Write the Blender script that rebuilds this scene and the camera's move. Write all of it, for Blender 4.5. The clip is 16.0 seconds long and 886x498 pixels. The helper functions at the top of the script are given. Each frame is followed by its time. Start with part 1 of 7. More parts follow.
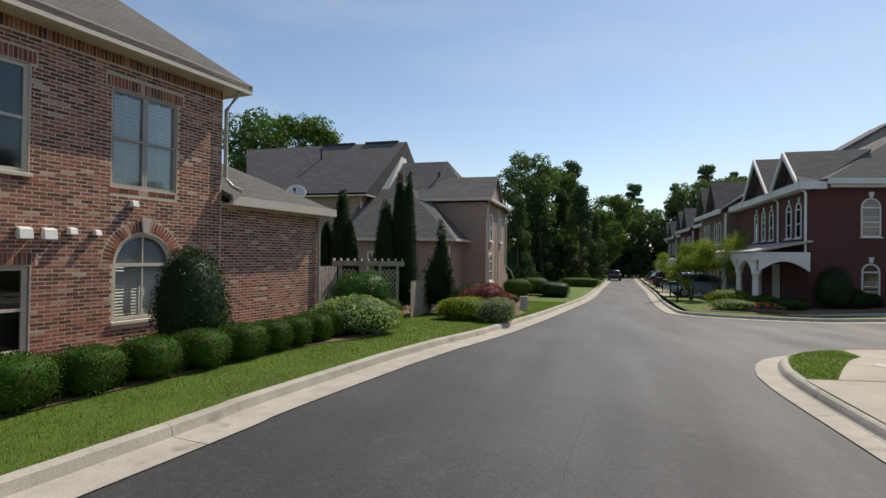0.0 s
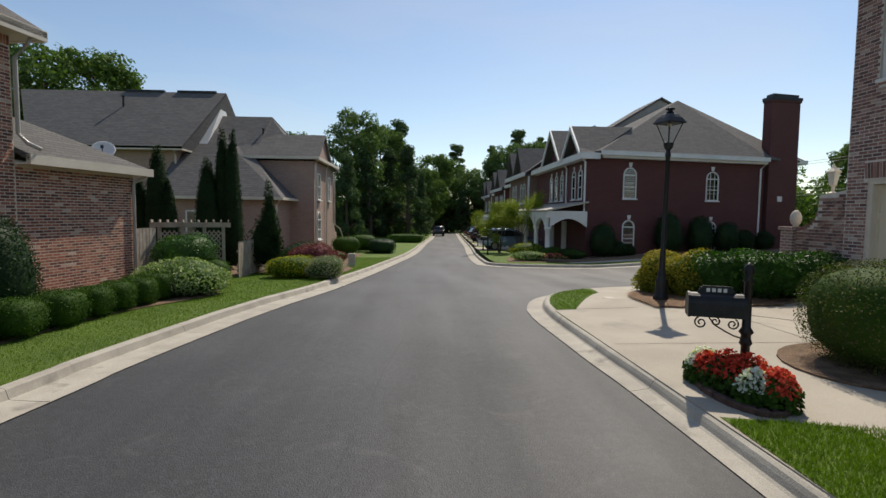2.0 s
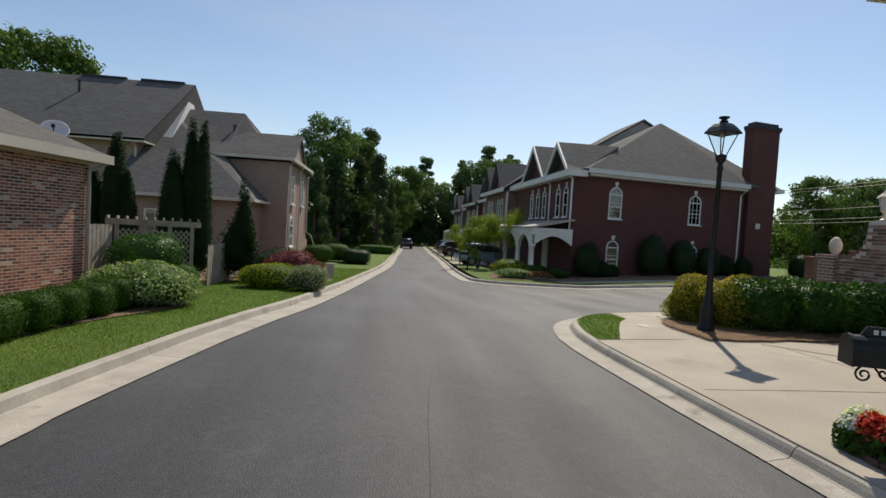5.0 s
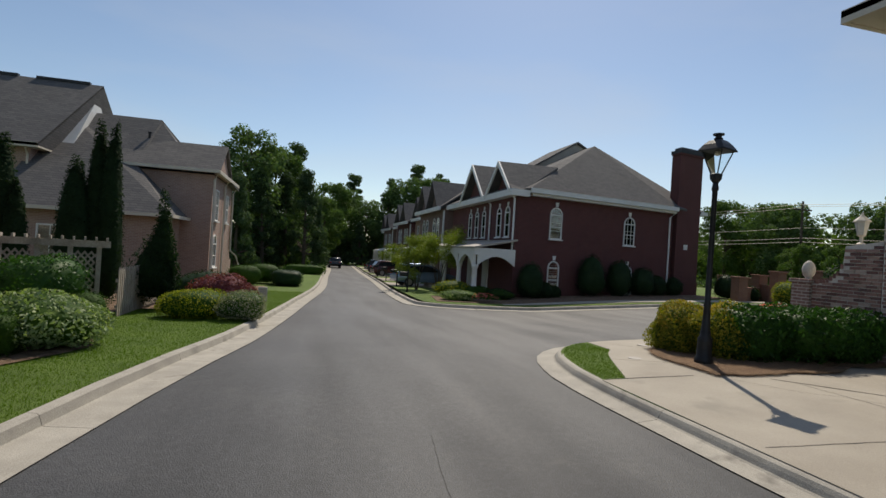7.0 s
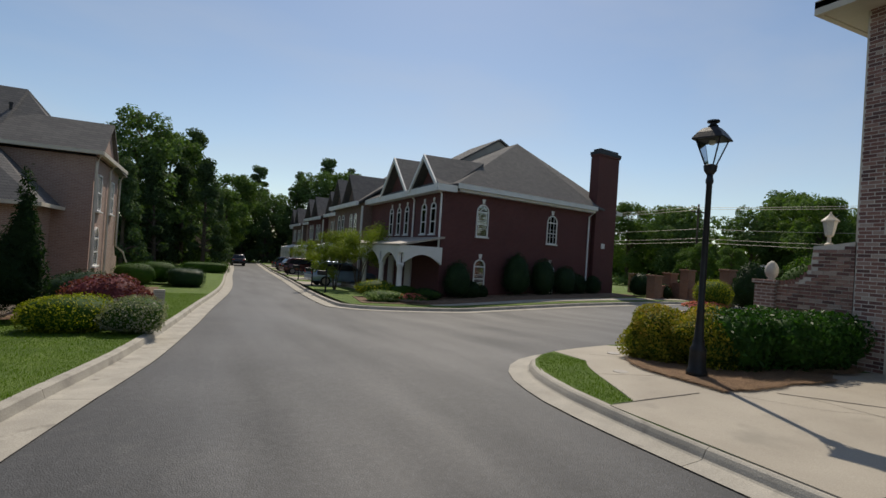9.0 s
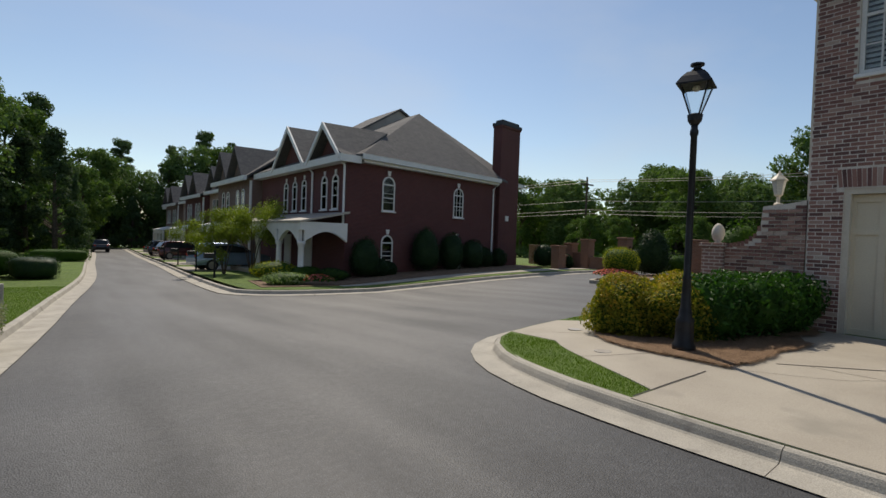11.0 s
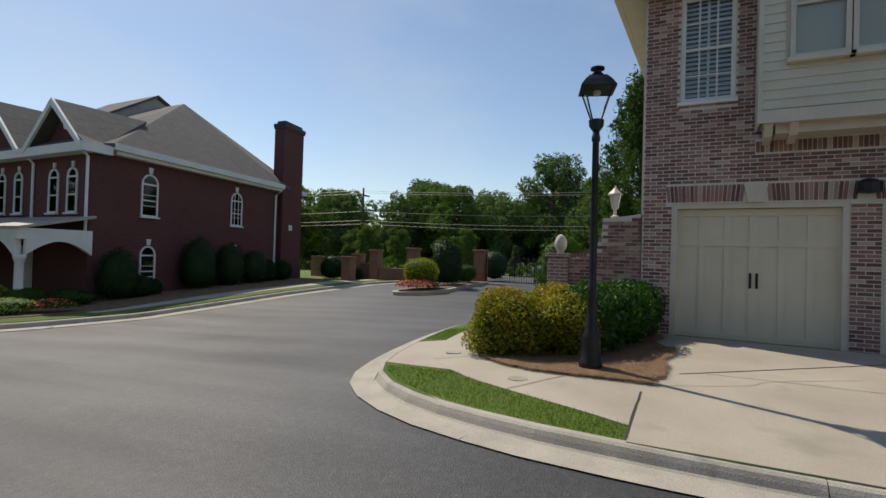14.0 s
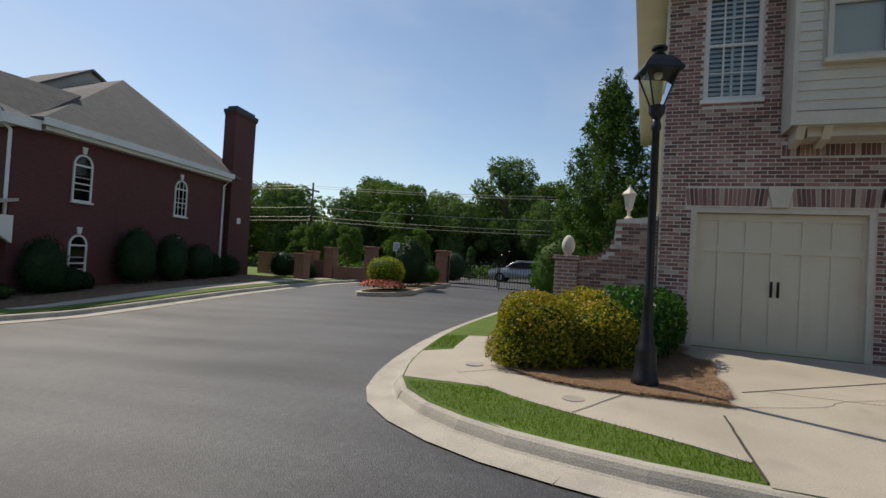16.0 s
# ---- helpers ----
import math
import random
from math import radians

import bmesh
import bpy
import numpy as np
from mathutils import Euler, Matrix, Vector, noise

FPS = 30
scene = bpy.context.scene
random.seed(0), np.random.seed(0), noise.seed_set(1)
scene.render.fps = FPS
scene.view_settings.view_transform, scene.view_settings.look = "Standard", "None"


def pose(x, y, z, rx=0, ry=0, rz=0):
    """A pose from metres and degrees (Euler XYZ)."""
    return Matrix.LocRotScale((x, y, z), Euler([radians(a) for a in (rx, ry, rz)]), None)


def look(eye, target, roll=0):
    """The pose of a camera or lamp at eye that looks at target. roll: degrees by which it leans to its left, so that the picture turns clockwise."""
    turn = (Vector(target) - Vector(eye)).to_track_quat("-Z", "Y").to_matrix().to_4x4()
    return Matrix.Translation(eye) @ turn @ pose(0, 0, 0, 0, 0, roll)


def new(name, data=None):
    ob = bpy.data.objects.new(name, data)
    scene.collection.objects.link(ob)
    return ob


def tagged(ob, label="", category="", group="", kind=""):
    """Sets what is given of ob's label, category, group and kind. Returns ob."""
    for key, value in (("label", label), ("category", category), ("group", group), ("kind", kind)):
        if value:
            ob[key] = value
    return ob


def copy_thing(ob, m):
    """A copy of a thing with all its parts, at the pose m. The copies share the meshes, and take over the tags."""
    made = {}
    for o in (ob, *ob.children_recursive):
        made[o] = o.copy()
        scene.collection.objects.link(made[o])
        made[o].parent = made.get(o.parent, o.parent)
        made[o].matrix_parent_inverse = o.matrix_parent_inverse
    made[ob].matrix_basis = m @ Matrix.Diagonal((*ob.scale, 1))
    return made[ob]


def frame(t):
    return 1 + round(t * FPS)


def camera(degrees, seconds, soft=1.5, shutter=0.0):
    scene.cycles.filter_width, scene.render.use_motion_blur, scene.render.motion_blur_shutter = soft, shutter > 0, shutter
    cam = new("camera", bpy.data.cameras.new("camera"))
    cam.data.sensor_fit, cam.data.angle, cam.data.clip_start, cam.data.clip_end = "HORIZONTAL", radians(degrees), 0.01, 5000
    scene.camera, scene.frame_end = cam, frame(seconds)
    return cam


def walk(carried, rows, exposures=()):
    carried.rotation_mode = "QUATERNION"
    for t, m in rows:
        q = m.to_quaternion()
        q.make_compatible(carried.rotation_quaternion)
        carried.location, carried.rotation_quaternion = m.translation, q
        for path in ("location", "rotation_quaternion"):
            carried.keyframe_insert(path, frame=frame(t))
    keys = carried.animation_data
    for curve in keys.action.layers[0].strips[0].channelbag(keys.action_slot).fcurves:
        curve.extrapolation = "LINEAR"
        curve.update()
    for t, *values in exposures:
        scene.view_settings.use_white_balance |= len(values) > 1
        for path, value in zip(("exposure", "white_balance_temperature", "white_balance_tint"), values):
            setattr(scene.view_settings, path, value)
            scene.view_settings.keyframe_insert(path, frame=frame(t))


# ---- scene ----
from mathutils import geometry

# camera: seconds, x, y, z, yaw, pitch, roll
cam = camera(80.73, 16.0)
ROWS = [
    (0, 4.199, 1.187, 2.027, 16.25, 0.68, -0.77),
    (0.5, 4.614, 0.801, 2.104, 8.48, -1.17, -0.25),
    (1, 4.482, 0.367, 2.184, 2.82, -2.14, -0.58),
    (1.5, 4.412, -0.039, 2.194, -1.32, -3.42, -0.53),
    (2, 4.484, -0.113, 2.178, -2.25, -3.91, -0.66),
    (2.5, 4.453, 0.096, 2.129, -0.20, -4.23, -1.73),
    (3, 4.315, 0.359, 2.129, -1.44, -4.10, -1.47),
    (5.5, 3.315, 1.829, 2.024, -8.16, -1.51, -3.52),
    (6, 3.196, 2.234, 2.018, -9.96, -0.84, -3.29),
    (6.5, 3.057, 2.687, 2.040, -10.68, -0.59, -3.16),
    (7, 2.836, 2.960, 2.061, -14.60, 0.27, -3.56),
    (7.5, 2.735, 3.454, 2.026, -14.65, 0.19, -2.78),
    (8, 2.655, 3.960, 2.002, -15.13, 0.28, -2.99),
    (8.5, 2.562, 4.363, 2.016, -20.10, 0.75, -4.46),
    (9, 2.525, 4.794, 2.017, -24.63, 0.64, -3.88),
    (11.5, 2.506, 7.038, 1.839, -40.58, -0.83, -2.76),
    (12, 2.455, 7.396, 1.841, -45.67, 0.20, -3.32),
    (12.5, 2.461, 7.777, 1.852, -49.90, 0.45, -2.71),
    (13, 2.584, 8.236, 1.824, -51.10, 0.60, -2.75),
    (13.5, 2.527, 8.568, 1.834, -58.15, 1.16, -3.10),
    (14, 2.564, 8.930, 1.824, -62.41, 0.81, -1.71),
    (14.5, 2.520, 9.273, 1.844, -66.93, 0.80, -2.08),
    (15, 2.522, 9.608, 1.859, -70.66, 0.88, -1.99),
    (15.5, 2.808, 10.035, 1.804, -69.23, 0.80, -1.33),
    (16, 3.004, 10.381, 1.734, -68.86, 1.21, -3.34),
]
walk(cam, [(t, pose(x, y, z, 90 + p, r, yaw)) for t, x, y, z, yaw, p, r in ROWS], [(0, 0.2, 7000, 10), (1.2, 0.18, 7000, 10), (3.2, 0.14, 7000, 10), (5.3, 0.12, 7000, 10), (6.5, 0.08, 7000, 10), (7.0, -0.08, 7000, 10), (8.5, -0.16, 7000, 10), (9.5, -0.14, 7000, 10), (12.0, 0.02, 7000, 10), (13.5, 0.04, 7000, 10), (14.5, 0.1, 7000, 10), (16, 0.1, 7000, 10)])

# ---- light ----
SUN_AZ, SUN_EL = radians(24), radians(50)
world = bpy.data.worlds.new("sky")
scene.world = world
world.use_nodes = True
wn = world.node_tree
sky = wn.nodes.new("ShaderNodeTexSky")
sky.sky_type, sky.sun_disc = "NISHITA", False
sky.sun_elevation, sky.sun_rotation = SUN_EL, SUN_AZ
sky.air_density, sky.dust_density, sky.ozone_density = 1.0, 0.35, 2.4
# thin wisps of high cloud over the blue
wc = wn.nodes.new("ShaderNodeTexCoord")
wm = wn.nodes.new("ShaderNodeMapping")
wm.inputs["Scale"].default_value, wm.inputs["Rotation"].default_value = (1.0, 2.6, 5.0), (0.3, 0.2, radians(35))
wz = wn.nodes.new("ShaderNodeTexNoise")
wz.inputs["Scale"].default_value, wz.inputs["Detail"].default_value = 1.6, 5.0
wr = wn.nodes.new("ShaderNodeMapRange")
wr.inputs[1].default_value, wr.inputs[2].default_value, wr.inputs[3].default_value, wr.inputs[4].default_value = 0.42, 0.75, 0.0, 0.27
wx = wn.nodes.new("ShaderNodeMix")
wx.data_type = "RGBA"
wx.inputs[7].default_value = (5.2, 5.6, 6.2, 1)
wn.links.new(wc.outputs["Generated"], wm.inputs[0])
wn.links.new(wm.outputs[0], wz.inputs["Vector"])
wn.links.new(wz.outputs[0], wr.inputs[0])
wn.links.new(wr.outputs[0], wx.inputs[0])
wn.links.new(sky.outputs[0], wx.inputs[6])
wn.links.new(wx.outputs[2], wn.nodes["Background"].inputs[0])
wn.nodes["Background"].inputs[1].default_value = 0.115
sun = new("sun", bpy.data.lights.new("sun", "SUN"))
sun.data.energy, sun.data.angle, sun.data.color = 3.9, radians(0.53), (1.0, 0.94, 0.84)
to_sun = Vector((math.sin(SUN_AZ) * math.cos(SUN_EL), math.cos(SUN_AZ) * math.cos(SUN_EL), math.sin(SUN_EL)))
sun.matrix_basis = look(to_sun * 50, (0, 0, 0))


# ---- materials ----
def ramp(nt, fac, stops):
    r = nt.nodes.new("ShaderNodeValToRGB")
    while len(r.color_ramp.elements) < len(stops):
        r.color_ramp.elements.new(0.5)
    for e, (p, c) in zip(r.color_ramp.elements, stops):
        e.position, e.color = p, (*c, 1)
    nt.links.new(fac, r.inputs[0])
    return r.outputs[0]


def tex(nt, kind, scale, vec=None, **kw):
    n = nt.nodes.new(kind)
    n.inputs["Scale"].default_value = scale
    for k, v in kw.items():
        n.inputs[k].default_value = v
    if vec is not None:
        nt.links.new(vec, n.inputs["Vector"])
    return n


def mixed(nt, fac, a, b, mode="MIX"):
    m = nt.nodes.new("ShaderNodeMix")
    m.data_type, m.blend_type = "RGBA", mode
    for sock, val in ((m.inputs[0], fac), (m.inputs[6], a), (m.inputs[7], b)):
        if isinstance(val, (int, float)):
            sock.default_value = val
        elif isinstance(val, tuple):
            sock.default_value = (*val, 1)
        else:
            nt.links.new(val, sock)
    return m.outputs[2]


def material(name, dark, light, rough=0.8, scale=3.0, fine=60.0, bump=0.3, metal=0.0, rand="", spread=0.35, stops=None, depth=0.01, stain=None):
    """Two scales of noise between two tones, with fine relief; rand: island or object gives each piece its own tone."""
    m = bpy.data.materials.new(name)
    m.use_nodes = True
    nt = m.node_tree
    b = nt.nodes["Principled BSDF"]
    b.inputs["Roughness"].default_value, b.inputs["Metallic"].default_value = rough, metal
    co = nt.nodes.new("ShaderNodeTexCoord").outputs["Object"]
    big = tex(nt, "ShaderNodeTexNoise", scale, co, Detail=4.0)
    small = tex(nt, "ShaderNodeTexNoise", fine, co, Detail=3.0)
    col = ramp(nt, big.outputs[0], [(0.3, dark), (0.7, light)])
    if rand:
        if rand == "island":
            r = nt.nodes.new("ShaderNodeNewGeometry").outputs["Random Per Island"]
        else:
            r = nt.nodes.new("ShaderNodeObjectInfo").outputs["Random"]
        col = mixed(nt, 0.3, ramp(nt, r, stops or [(0, dark), (1, light)]), col)
    grey = ramp(nt, small.outputs[0], [(0.25, (1 - spread,) * 3), (0.75, (1 + spread * 0.3,) * 3)])
    col = mixed(nt, 1.0, col, grey, "MULTIPLY")
    if stain:
        sn = tex(nt, "ShaderNodeTexNoise", stain[1], co, Detail=6.0)
        col = mixed(nt, ramp(nt, sn.outputs[0], [(stain[2], (0, 0, 0)), (stain[2] + 0.12, (1, 1, 1))]), col, stain[0])
    nt.links.new(col, b.inputs["Base Color"])
    bp = nt.nodes.new("ShaderNodeBump")
    bp.inputs["Strength"].default_value, bp.inputs["Distance"].default_value = bump, depth
    nt.links.new(small.outputs[0], bp.inputs["Height"])
    nt.links.new(bp.outputs[0], b.inputs["Normal"])
    return m


def coursed(name, c1, c2, mortar, width, height, gap=0.01, rough=0.9, bump=0.5, dark=0.25):
    """Brick or shingle courses for surfaces that stay far off; runs level on every upright or sloping face."""
    m = bpy.data.materials.new(name)
    m.use_nodes = True
    nt = m.node_tree
    b = nt.nodes["Principled BSDF"]
    b.inputs["Roughness"].default_value = rough
    co = nt.nodes.new("ShaderNodeTexCoord").outputs["Object"]
    sep = nt.nodes.new("ShaderNodeSeparateXYZ")
    nt.links.new(co, sep.inputs[0])
    add = nt.nodes.new("ShaderNodeMath")
    nt.links.new(sep.outputs[0], add.inputs[0])
    nt.links.new(sep.outputs[1], add.inputs[1])
    com = nt.nodes.new("ShaderNodeCombineXYZ")
    nt.links.new(add.outputs[0], com.inputs[0])
    nt.links.new(sep.outputs[2], com.inputs[1])
    br = tex(nt, "ShaderNodeTexBrick", 1.0, com.outputs[0])
    br.inputs["Color1"].default_value, br.inputs["Color2"].default_value, br.inputs["Mortar"].default_value = (*c1, 1), (*c2, 1), (*mortar, 1)
    br.inputs["Brick Width"].default_value, br.inputs["Row Height"].default_value, br.inputs["Mortar Size"].default_value = width, height, gap
    big = tex(nt, "ShaderNodeTexNoise", 0.7, co, Detail=5.0)
    small = tex(nt, "ShaderNodeTexNoise", 25.0, co, Detail=4.0)
    tone = mixed(nt, 0.5, ramp(nt, big.outputs[0], [(0.3, (1 - dark,) * 3), (0.7, (1.0, 1.0, 1.0))]), ramp(nt, small.outputs[0], [(0.3, (0.7,) * 3), (0.7, (1.1,) * 3)]))
    nt.links.new(mixed(nt, 1.0, br.outputs[0], tone, "MULTIPLY"), b.inputs["Base Color"])
    bp = nt.nodes.new("ShaderNodeBump")
    bp.inputs["Strength"].default_value, bp.inputs["Distance"].default_value, bp.invert = bump, 0.008, True
    nt.links.new(br.outputs[1], bp.inputs["Height"])
    nt.links.new(bp.outputs[0], b.inputs["Normal"])
    return m


def foliage(name, dark, light, rough=0.55, tip=None):
    m = bpy.data.materials.new(name)
    m.use_nodes = True
    nt = m.node_tree
    b = nt.nodes["Principled BSDF"]
    b.inputs["Roughness"].default_value, b.inputs["Specular IOR Level"].default_value = rough + 0.15, 0.2
    co = nt.nodes.new("ShaderNodeTexCoord").outputs["Object"]
    r = nt.nodes.new("ShaderNodeNewGeometry").outputs["Random Per Island"]
    big = tex(nt, "ShaderNodeTexNoise", 1.6, co, Detail=3.0)
    stops = [(0, dark), (0.75, light), (1.0, tip or tuple(c * 1.25 for c in light))]
    col = mixed(nt, 0.45, ramp(nt, r, stops), ramp(nt, big.outputs[0], [(0.35, dark), (0.65, light)]))
    nt.links.new(col, b.inputs["Base Color"])
    tr = nt.nodes.new("ShaderNodeBsdfTranslucent")
    nt.links.new(mixed(nt, 1.0, col, (0.85, 1.0, 0.35), "MULTIPLY"), tr.inputs[0])
    mx = nt.nodes.new("ShaderNodeMixShader")
    mx.inputs[0].default_value = 0.36
    nt.links.new(b.outputs[0], mx.inputs[1])
    nt.links.new(tr.outputs[0], mx.inputs[2])
    nt.links.new(mx.outputs[0], nt.nodes["Material Output"].inputs[0])
    return m


def glass_mat(name, ior=1.5):
    m = bpy.data.materials.new(name)
    m.use_nodes = True
    nt = m.node_tree
    g = nt.nodes.new("ShaderNodeBsdfGlossy")
    g.inputs["Roughness"].default_value = 0.03
    t = nt.nodes.new("ShaderNodeBsdfTransparent")
    t.inputs[0].default_value = (0.95, 0.98, 0.98, 1)
    f = nt.nodes.new("ShaderNodeFresnel")
    f.inputs[0].default_value = ior
    mx = nt.nodes.new("ShaderNodeMixShader")
    nt.links.new(f.outputs[0], mx.inputs[0])
    nt.links.new(t.outputs[0], mx.inputs[1])
    nt.links.new(g.outputs[0], mx.inputs[2])
    nt.links.new(mx.outputs[0], nt.nodes["Material Output"].inputs[0])
    return m


def flat(name, c, rough=0.5, metal=0.0):
    return material(name, tuple(x * 0.88 for x in c), tuple(min(1, x * 1.08) for x in c), rough, 2.0, 40.0, 0.08, metal, spread=0.12)


def asphalt_mat():
    m = bpy.data.materials.new("asphalt")
    m.use_nodes = True
    nt = m.node_tree
    b = nt.nodes["Principled BSDF"]
    co = nt.nodes.new("ShaderNodeTexCoord").outputs["Object"]
    mp = nt.nodes.new("ShaderNodeMapping")
    mp.inputs["Scale"].default_value = (1.0, 0.12, 1.0)
    mp.inputs["Rotation"].default_value = (0, 0, radians(7))
    nt.links.new(co, mp.inputs[0])
    wear = tex(nt, "ShaderNodeTexNoise", 0.9, mp.outputs[0], Detail=4.0)
    patch = tex(nt, "ShaderNodeTexNoise", 0.35, co, Detail=5.0)
    grit = tex(nt, "ShaderNodeTexVoronoi", 75.0, co)
    fine = tex(nt, "ShaderNodeTexNoise", 160.0, co, Detail=2.0)
    c = mixed(nt, 0.5, ramp(nt, wear.outputs[0], [(0.3, (0.034, 0.035, 0.039)), (0.7, (0.066, 0.067, 0.072))]), ramp(nt, patch.outputs[0], [(0.38, (0.036, 0.037, 0.041)), (0.64, (0.075, 0.075, 0.077))]))
    # darker new asphalt near, older beyond; some far glare is painted into the tone
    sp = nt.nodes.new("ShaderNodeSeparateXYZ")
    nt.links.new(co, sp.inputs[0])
    age_glare = nt.nodes.new("ShaderNodeMath")
    age_glare.operation = "MULTIPLY_ADD"
    age_glare.inputs[1].default_value = 5.0
    nt.links.new(patch.outputs[0], age_glare.inputs[0])
    nt.links.new(sp.outputs[1], age_glare.inputs[2])
    old_glare = nt.nodes.new("ShaderNodeMapRange")
    old_glare.inputs[1].default_value, old_glare.inputs[2].default_value = 8.5, 15.0
    nt.links.new(age_glare.outputs[0], old_glare.inputs[0])
    c = mixed(nt, 1.0, c, ramp(nt, old_glare.outputs[0], [(0, (0.82, 0.83, 0.85)), (1, (1.22, 1.2, 1.18))]), "MULTIPLY")
    spots = tex(nt, "ShaderNodeTexNoise", 14.0, co, Detail=6.0, Roughness=0.75)
    c = mixed(nt, 1.0, c, ramp(nt, spots.outputs[0], [(0.32, (0.68,) * 3), (0.5, (1.0,) * 3), (0.68, (1.4,) * 3)]), "MULTIPLY")
    scuff = tex(nt, "ShaderNodeTexNoise", 1.3, co, Detail=8.0, Roughness=0.7, Distortion=1.2)
    c = mixed(nt, ramp(nt, scuff.outputs[0], [(0.56, (0, 0, 0)), (0.66, (0.5, 0.5, 0.5))]), c, (0.088, 0.086, 0.084))
    c = mixed(nt, 1.0, c, ramp(nt, grit.outputs[0], [(0.05, (1.6,) * 3), (0.5, (0.68,) * 3)]), "MULTIPLY")
    c = mixed(nt, 1.0, c, ramp(nt, fine.outputs[0], [(0.3, (0.55,) * 3), (0.72, (1.5,) * 3)]), "MULTIPLY")
    nt.links.new(c, b.inputs["Base Color"])
    nt.links.new(ramp(nt, wear.outputs[0], [(0.3, (0.72,) * 3), (0.7, (0.58,) * 3)]), b.inputs["Roughness"])
    bp = nt.nodes.new("ShaderNodeBump")
    bp.inputs["Strength"].default_value, bp.inputs["Distance"].default_value = 0.5, 0.006
    nt.links.new(grit.outputs[0], bp.inputs["Height"])
    nt.links.new(bp.outputs[0], b.inputs["Normal"])
    return m


M_ASPHALT = asphalt_mat()
M_CONC = material("concrete", (0.36, 0.315, 0.255), (0.46, 0.41, 0.335), 0.85, 0.9, 90, 0.3, spread=0.22, stain=((0.30, 0.27, 0.22), 1.3, 0.62))
M_KERB = material("kerb_concrete", (0.36, 0.33, 0.28), (0.50, 0.46, 0.39), 0.88, 2.2, 80, 0.4, spread=0.3, stain=((0.22, 0.20, 0.17), 2.5, 0.6))
M_JOINT = flat("joint_dark", (0.05, 0.045, 0.04), 0.95)
M_LAWN = material("lawn", (0.085, 0.155, 0.010), (0.14, 0.225, 0.016), 0.9, 1.1, 120, 0.9, spread=0.5, depth=0.03)
M_BLADE = foliage("grass_blades", (0.095, 0.165, 0.010), (0.16, 0.255, 0.020), 0.6)
M_SOIL = material("far_grass", (0.045, 0.085, 0.02), (0.09, 0.13, 0.04), 0.95, 0.2, 20, 0.6)
M_MULCH = material("pine_straw", (0.15, 0.09, 0.05), (0.32, 0.205, 0.125), 0.95, 5.0, 70, 1.0, spread=0.6, depth=0.03)
M_STRAW = material("straw_needles", (0.18, 0.10, 0.05), (0.46, 0.29, 0.17), 0.9, 6, 50, 0.3, rand="island")
BR = [(0, (0.045, 0.026, 0.026)), (0.25, (0.13, 0.048, 0.038)), (0.5, (0.33, 0.105, 0.06)), (0.82, (0.46, 0.18, 0.105)), (0.93, (0.52, 0.25, 0.15)), (1.0, (0.75, 0.62, 0.5))]
M_BRICK = material("red_brick", (0.27, 0.085, 0.05), (0.40, 0.14, 0.08), 0.9, 8, 120, 0.5, rand="island", stops=BR)
M_BRICK1 = material("red_brick_piece", (0.27, 0.085, 0.05), (0.40, 0.14, 0.08), 0.9, 8, 120, 0.5, rand="object", stops=BR)
BT = [(0, (0.075, 0.042, 0.044)), (0.3, (0.19, 0.09, 0.08)), (0.6, (0.34, 0.17, 0.14)), (0.85, (0.44, 0.27, 0.22)), (1.0, (0.64, 0.54, 0.46))]
M_BRICKT = material("tumbled_brick", (0.25, 0.13, 0.11), (0.36, 0.21, 0.17), 0.92, 8, 120, 0.6, rand="island", stops=BT)
M_BRICKT1 = material("tumbled_brick_piece", (0.25, 0.13, 0.11), (0.36, 0.21, 0.17), 0.92, 8, 120, 0.6, rand="object", stops=BT)
M_MORTAR = material("mortar", (0.60, 0.50, 0.39), (0.74, 0.64, 0.51), 0.95, 6, 90, 0.4)
M_MORTART = material("pale_mortar", (0.64, 0.58, 0.51), (0.76, 0.70, 0.62), 0.95, 6, 90, 0.5)
M_REDWALL = coursed("dark_red_brick", (0.135, 0.036, 0.033), (0.10, 0.028, 0.028), (0.14, 0.075, 0.068), 0.21, 0.068)
M_TANWALL = coursed("tan_brick", (0.42, 0.27, 0.215), (0.33, 0.20, 0.165), (0.46, 0.37, 0.31), 0.21, 0.068)
M_TANWALL2 = coursed("brown_brick", (0.22, 0.13, 0.10), (0.17, 0.10, 0.08), (0.26, 0.2, 0.17), 0.21, 0.068)
M_SHINGLE = coursed("grey_shingle", (0.15, 0.14, 0.135), (0.11, 0.105, 0.105), (0.07, 0.068, 0.07), 0.3, 0.11, 0.008, 0.95, 0.6)
M_SHINGLEN = coursed("taupe_shingle", (0.135, 0.125, 0.115), (0.10, 0.095, 0.09), (0.06, 0.058, 0.056), 0.28, 0.075, 0.007, 0.95, 0.8)
M_TRIM = material("cream_trim", (0.56, 0.50, 0.41), (0.66, 0.60, 0.50), 0.55, 1.5, 30, 0.06, spread=0.1)
M_WHITE = material("white_paint", (0.70, 0.69, 0.66), (0.80, 0.79, 0.76), 0.5, 1.5, 30, 0.06, spread=0.1)
M_SIDING = material("cream_siding", (0.56, 0.51, 0.42), (0.64, 0.59, 0.49), 0.6, 1.2, 40, 0.1, spread=0.12)
M_GDOOR = material("cream_garage_paint", (0.60, 0.53, 0.40), (0.68, 0.61, 0.47), 0.5, 1.2, 40, 0.06, spread=0.08)
M_GUTTER = material("taupe_metal", (0.36, 0.32, 0.28), (0.44, 0.40, 0.35), 0.45, 1.5, 40, 0.05, 0.1, spread=0.1)
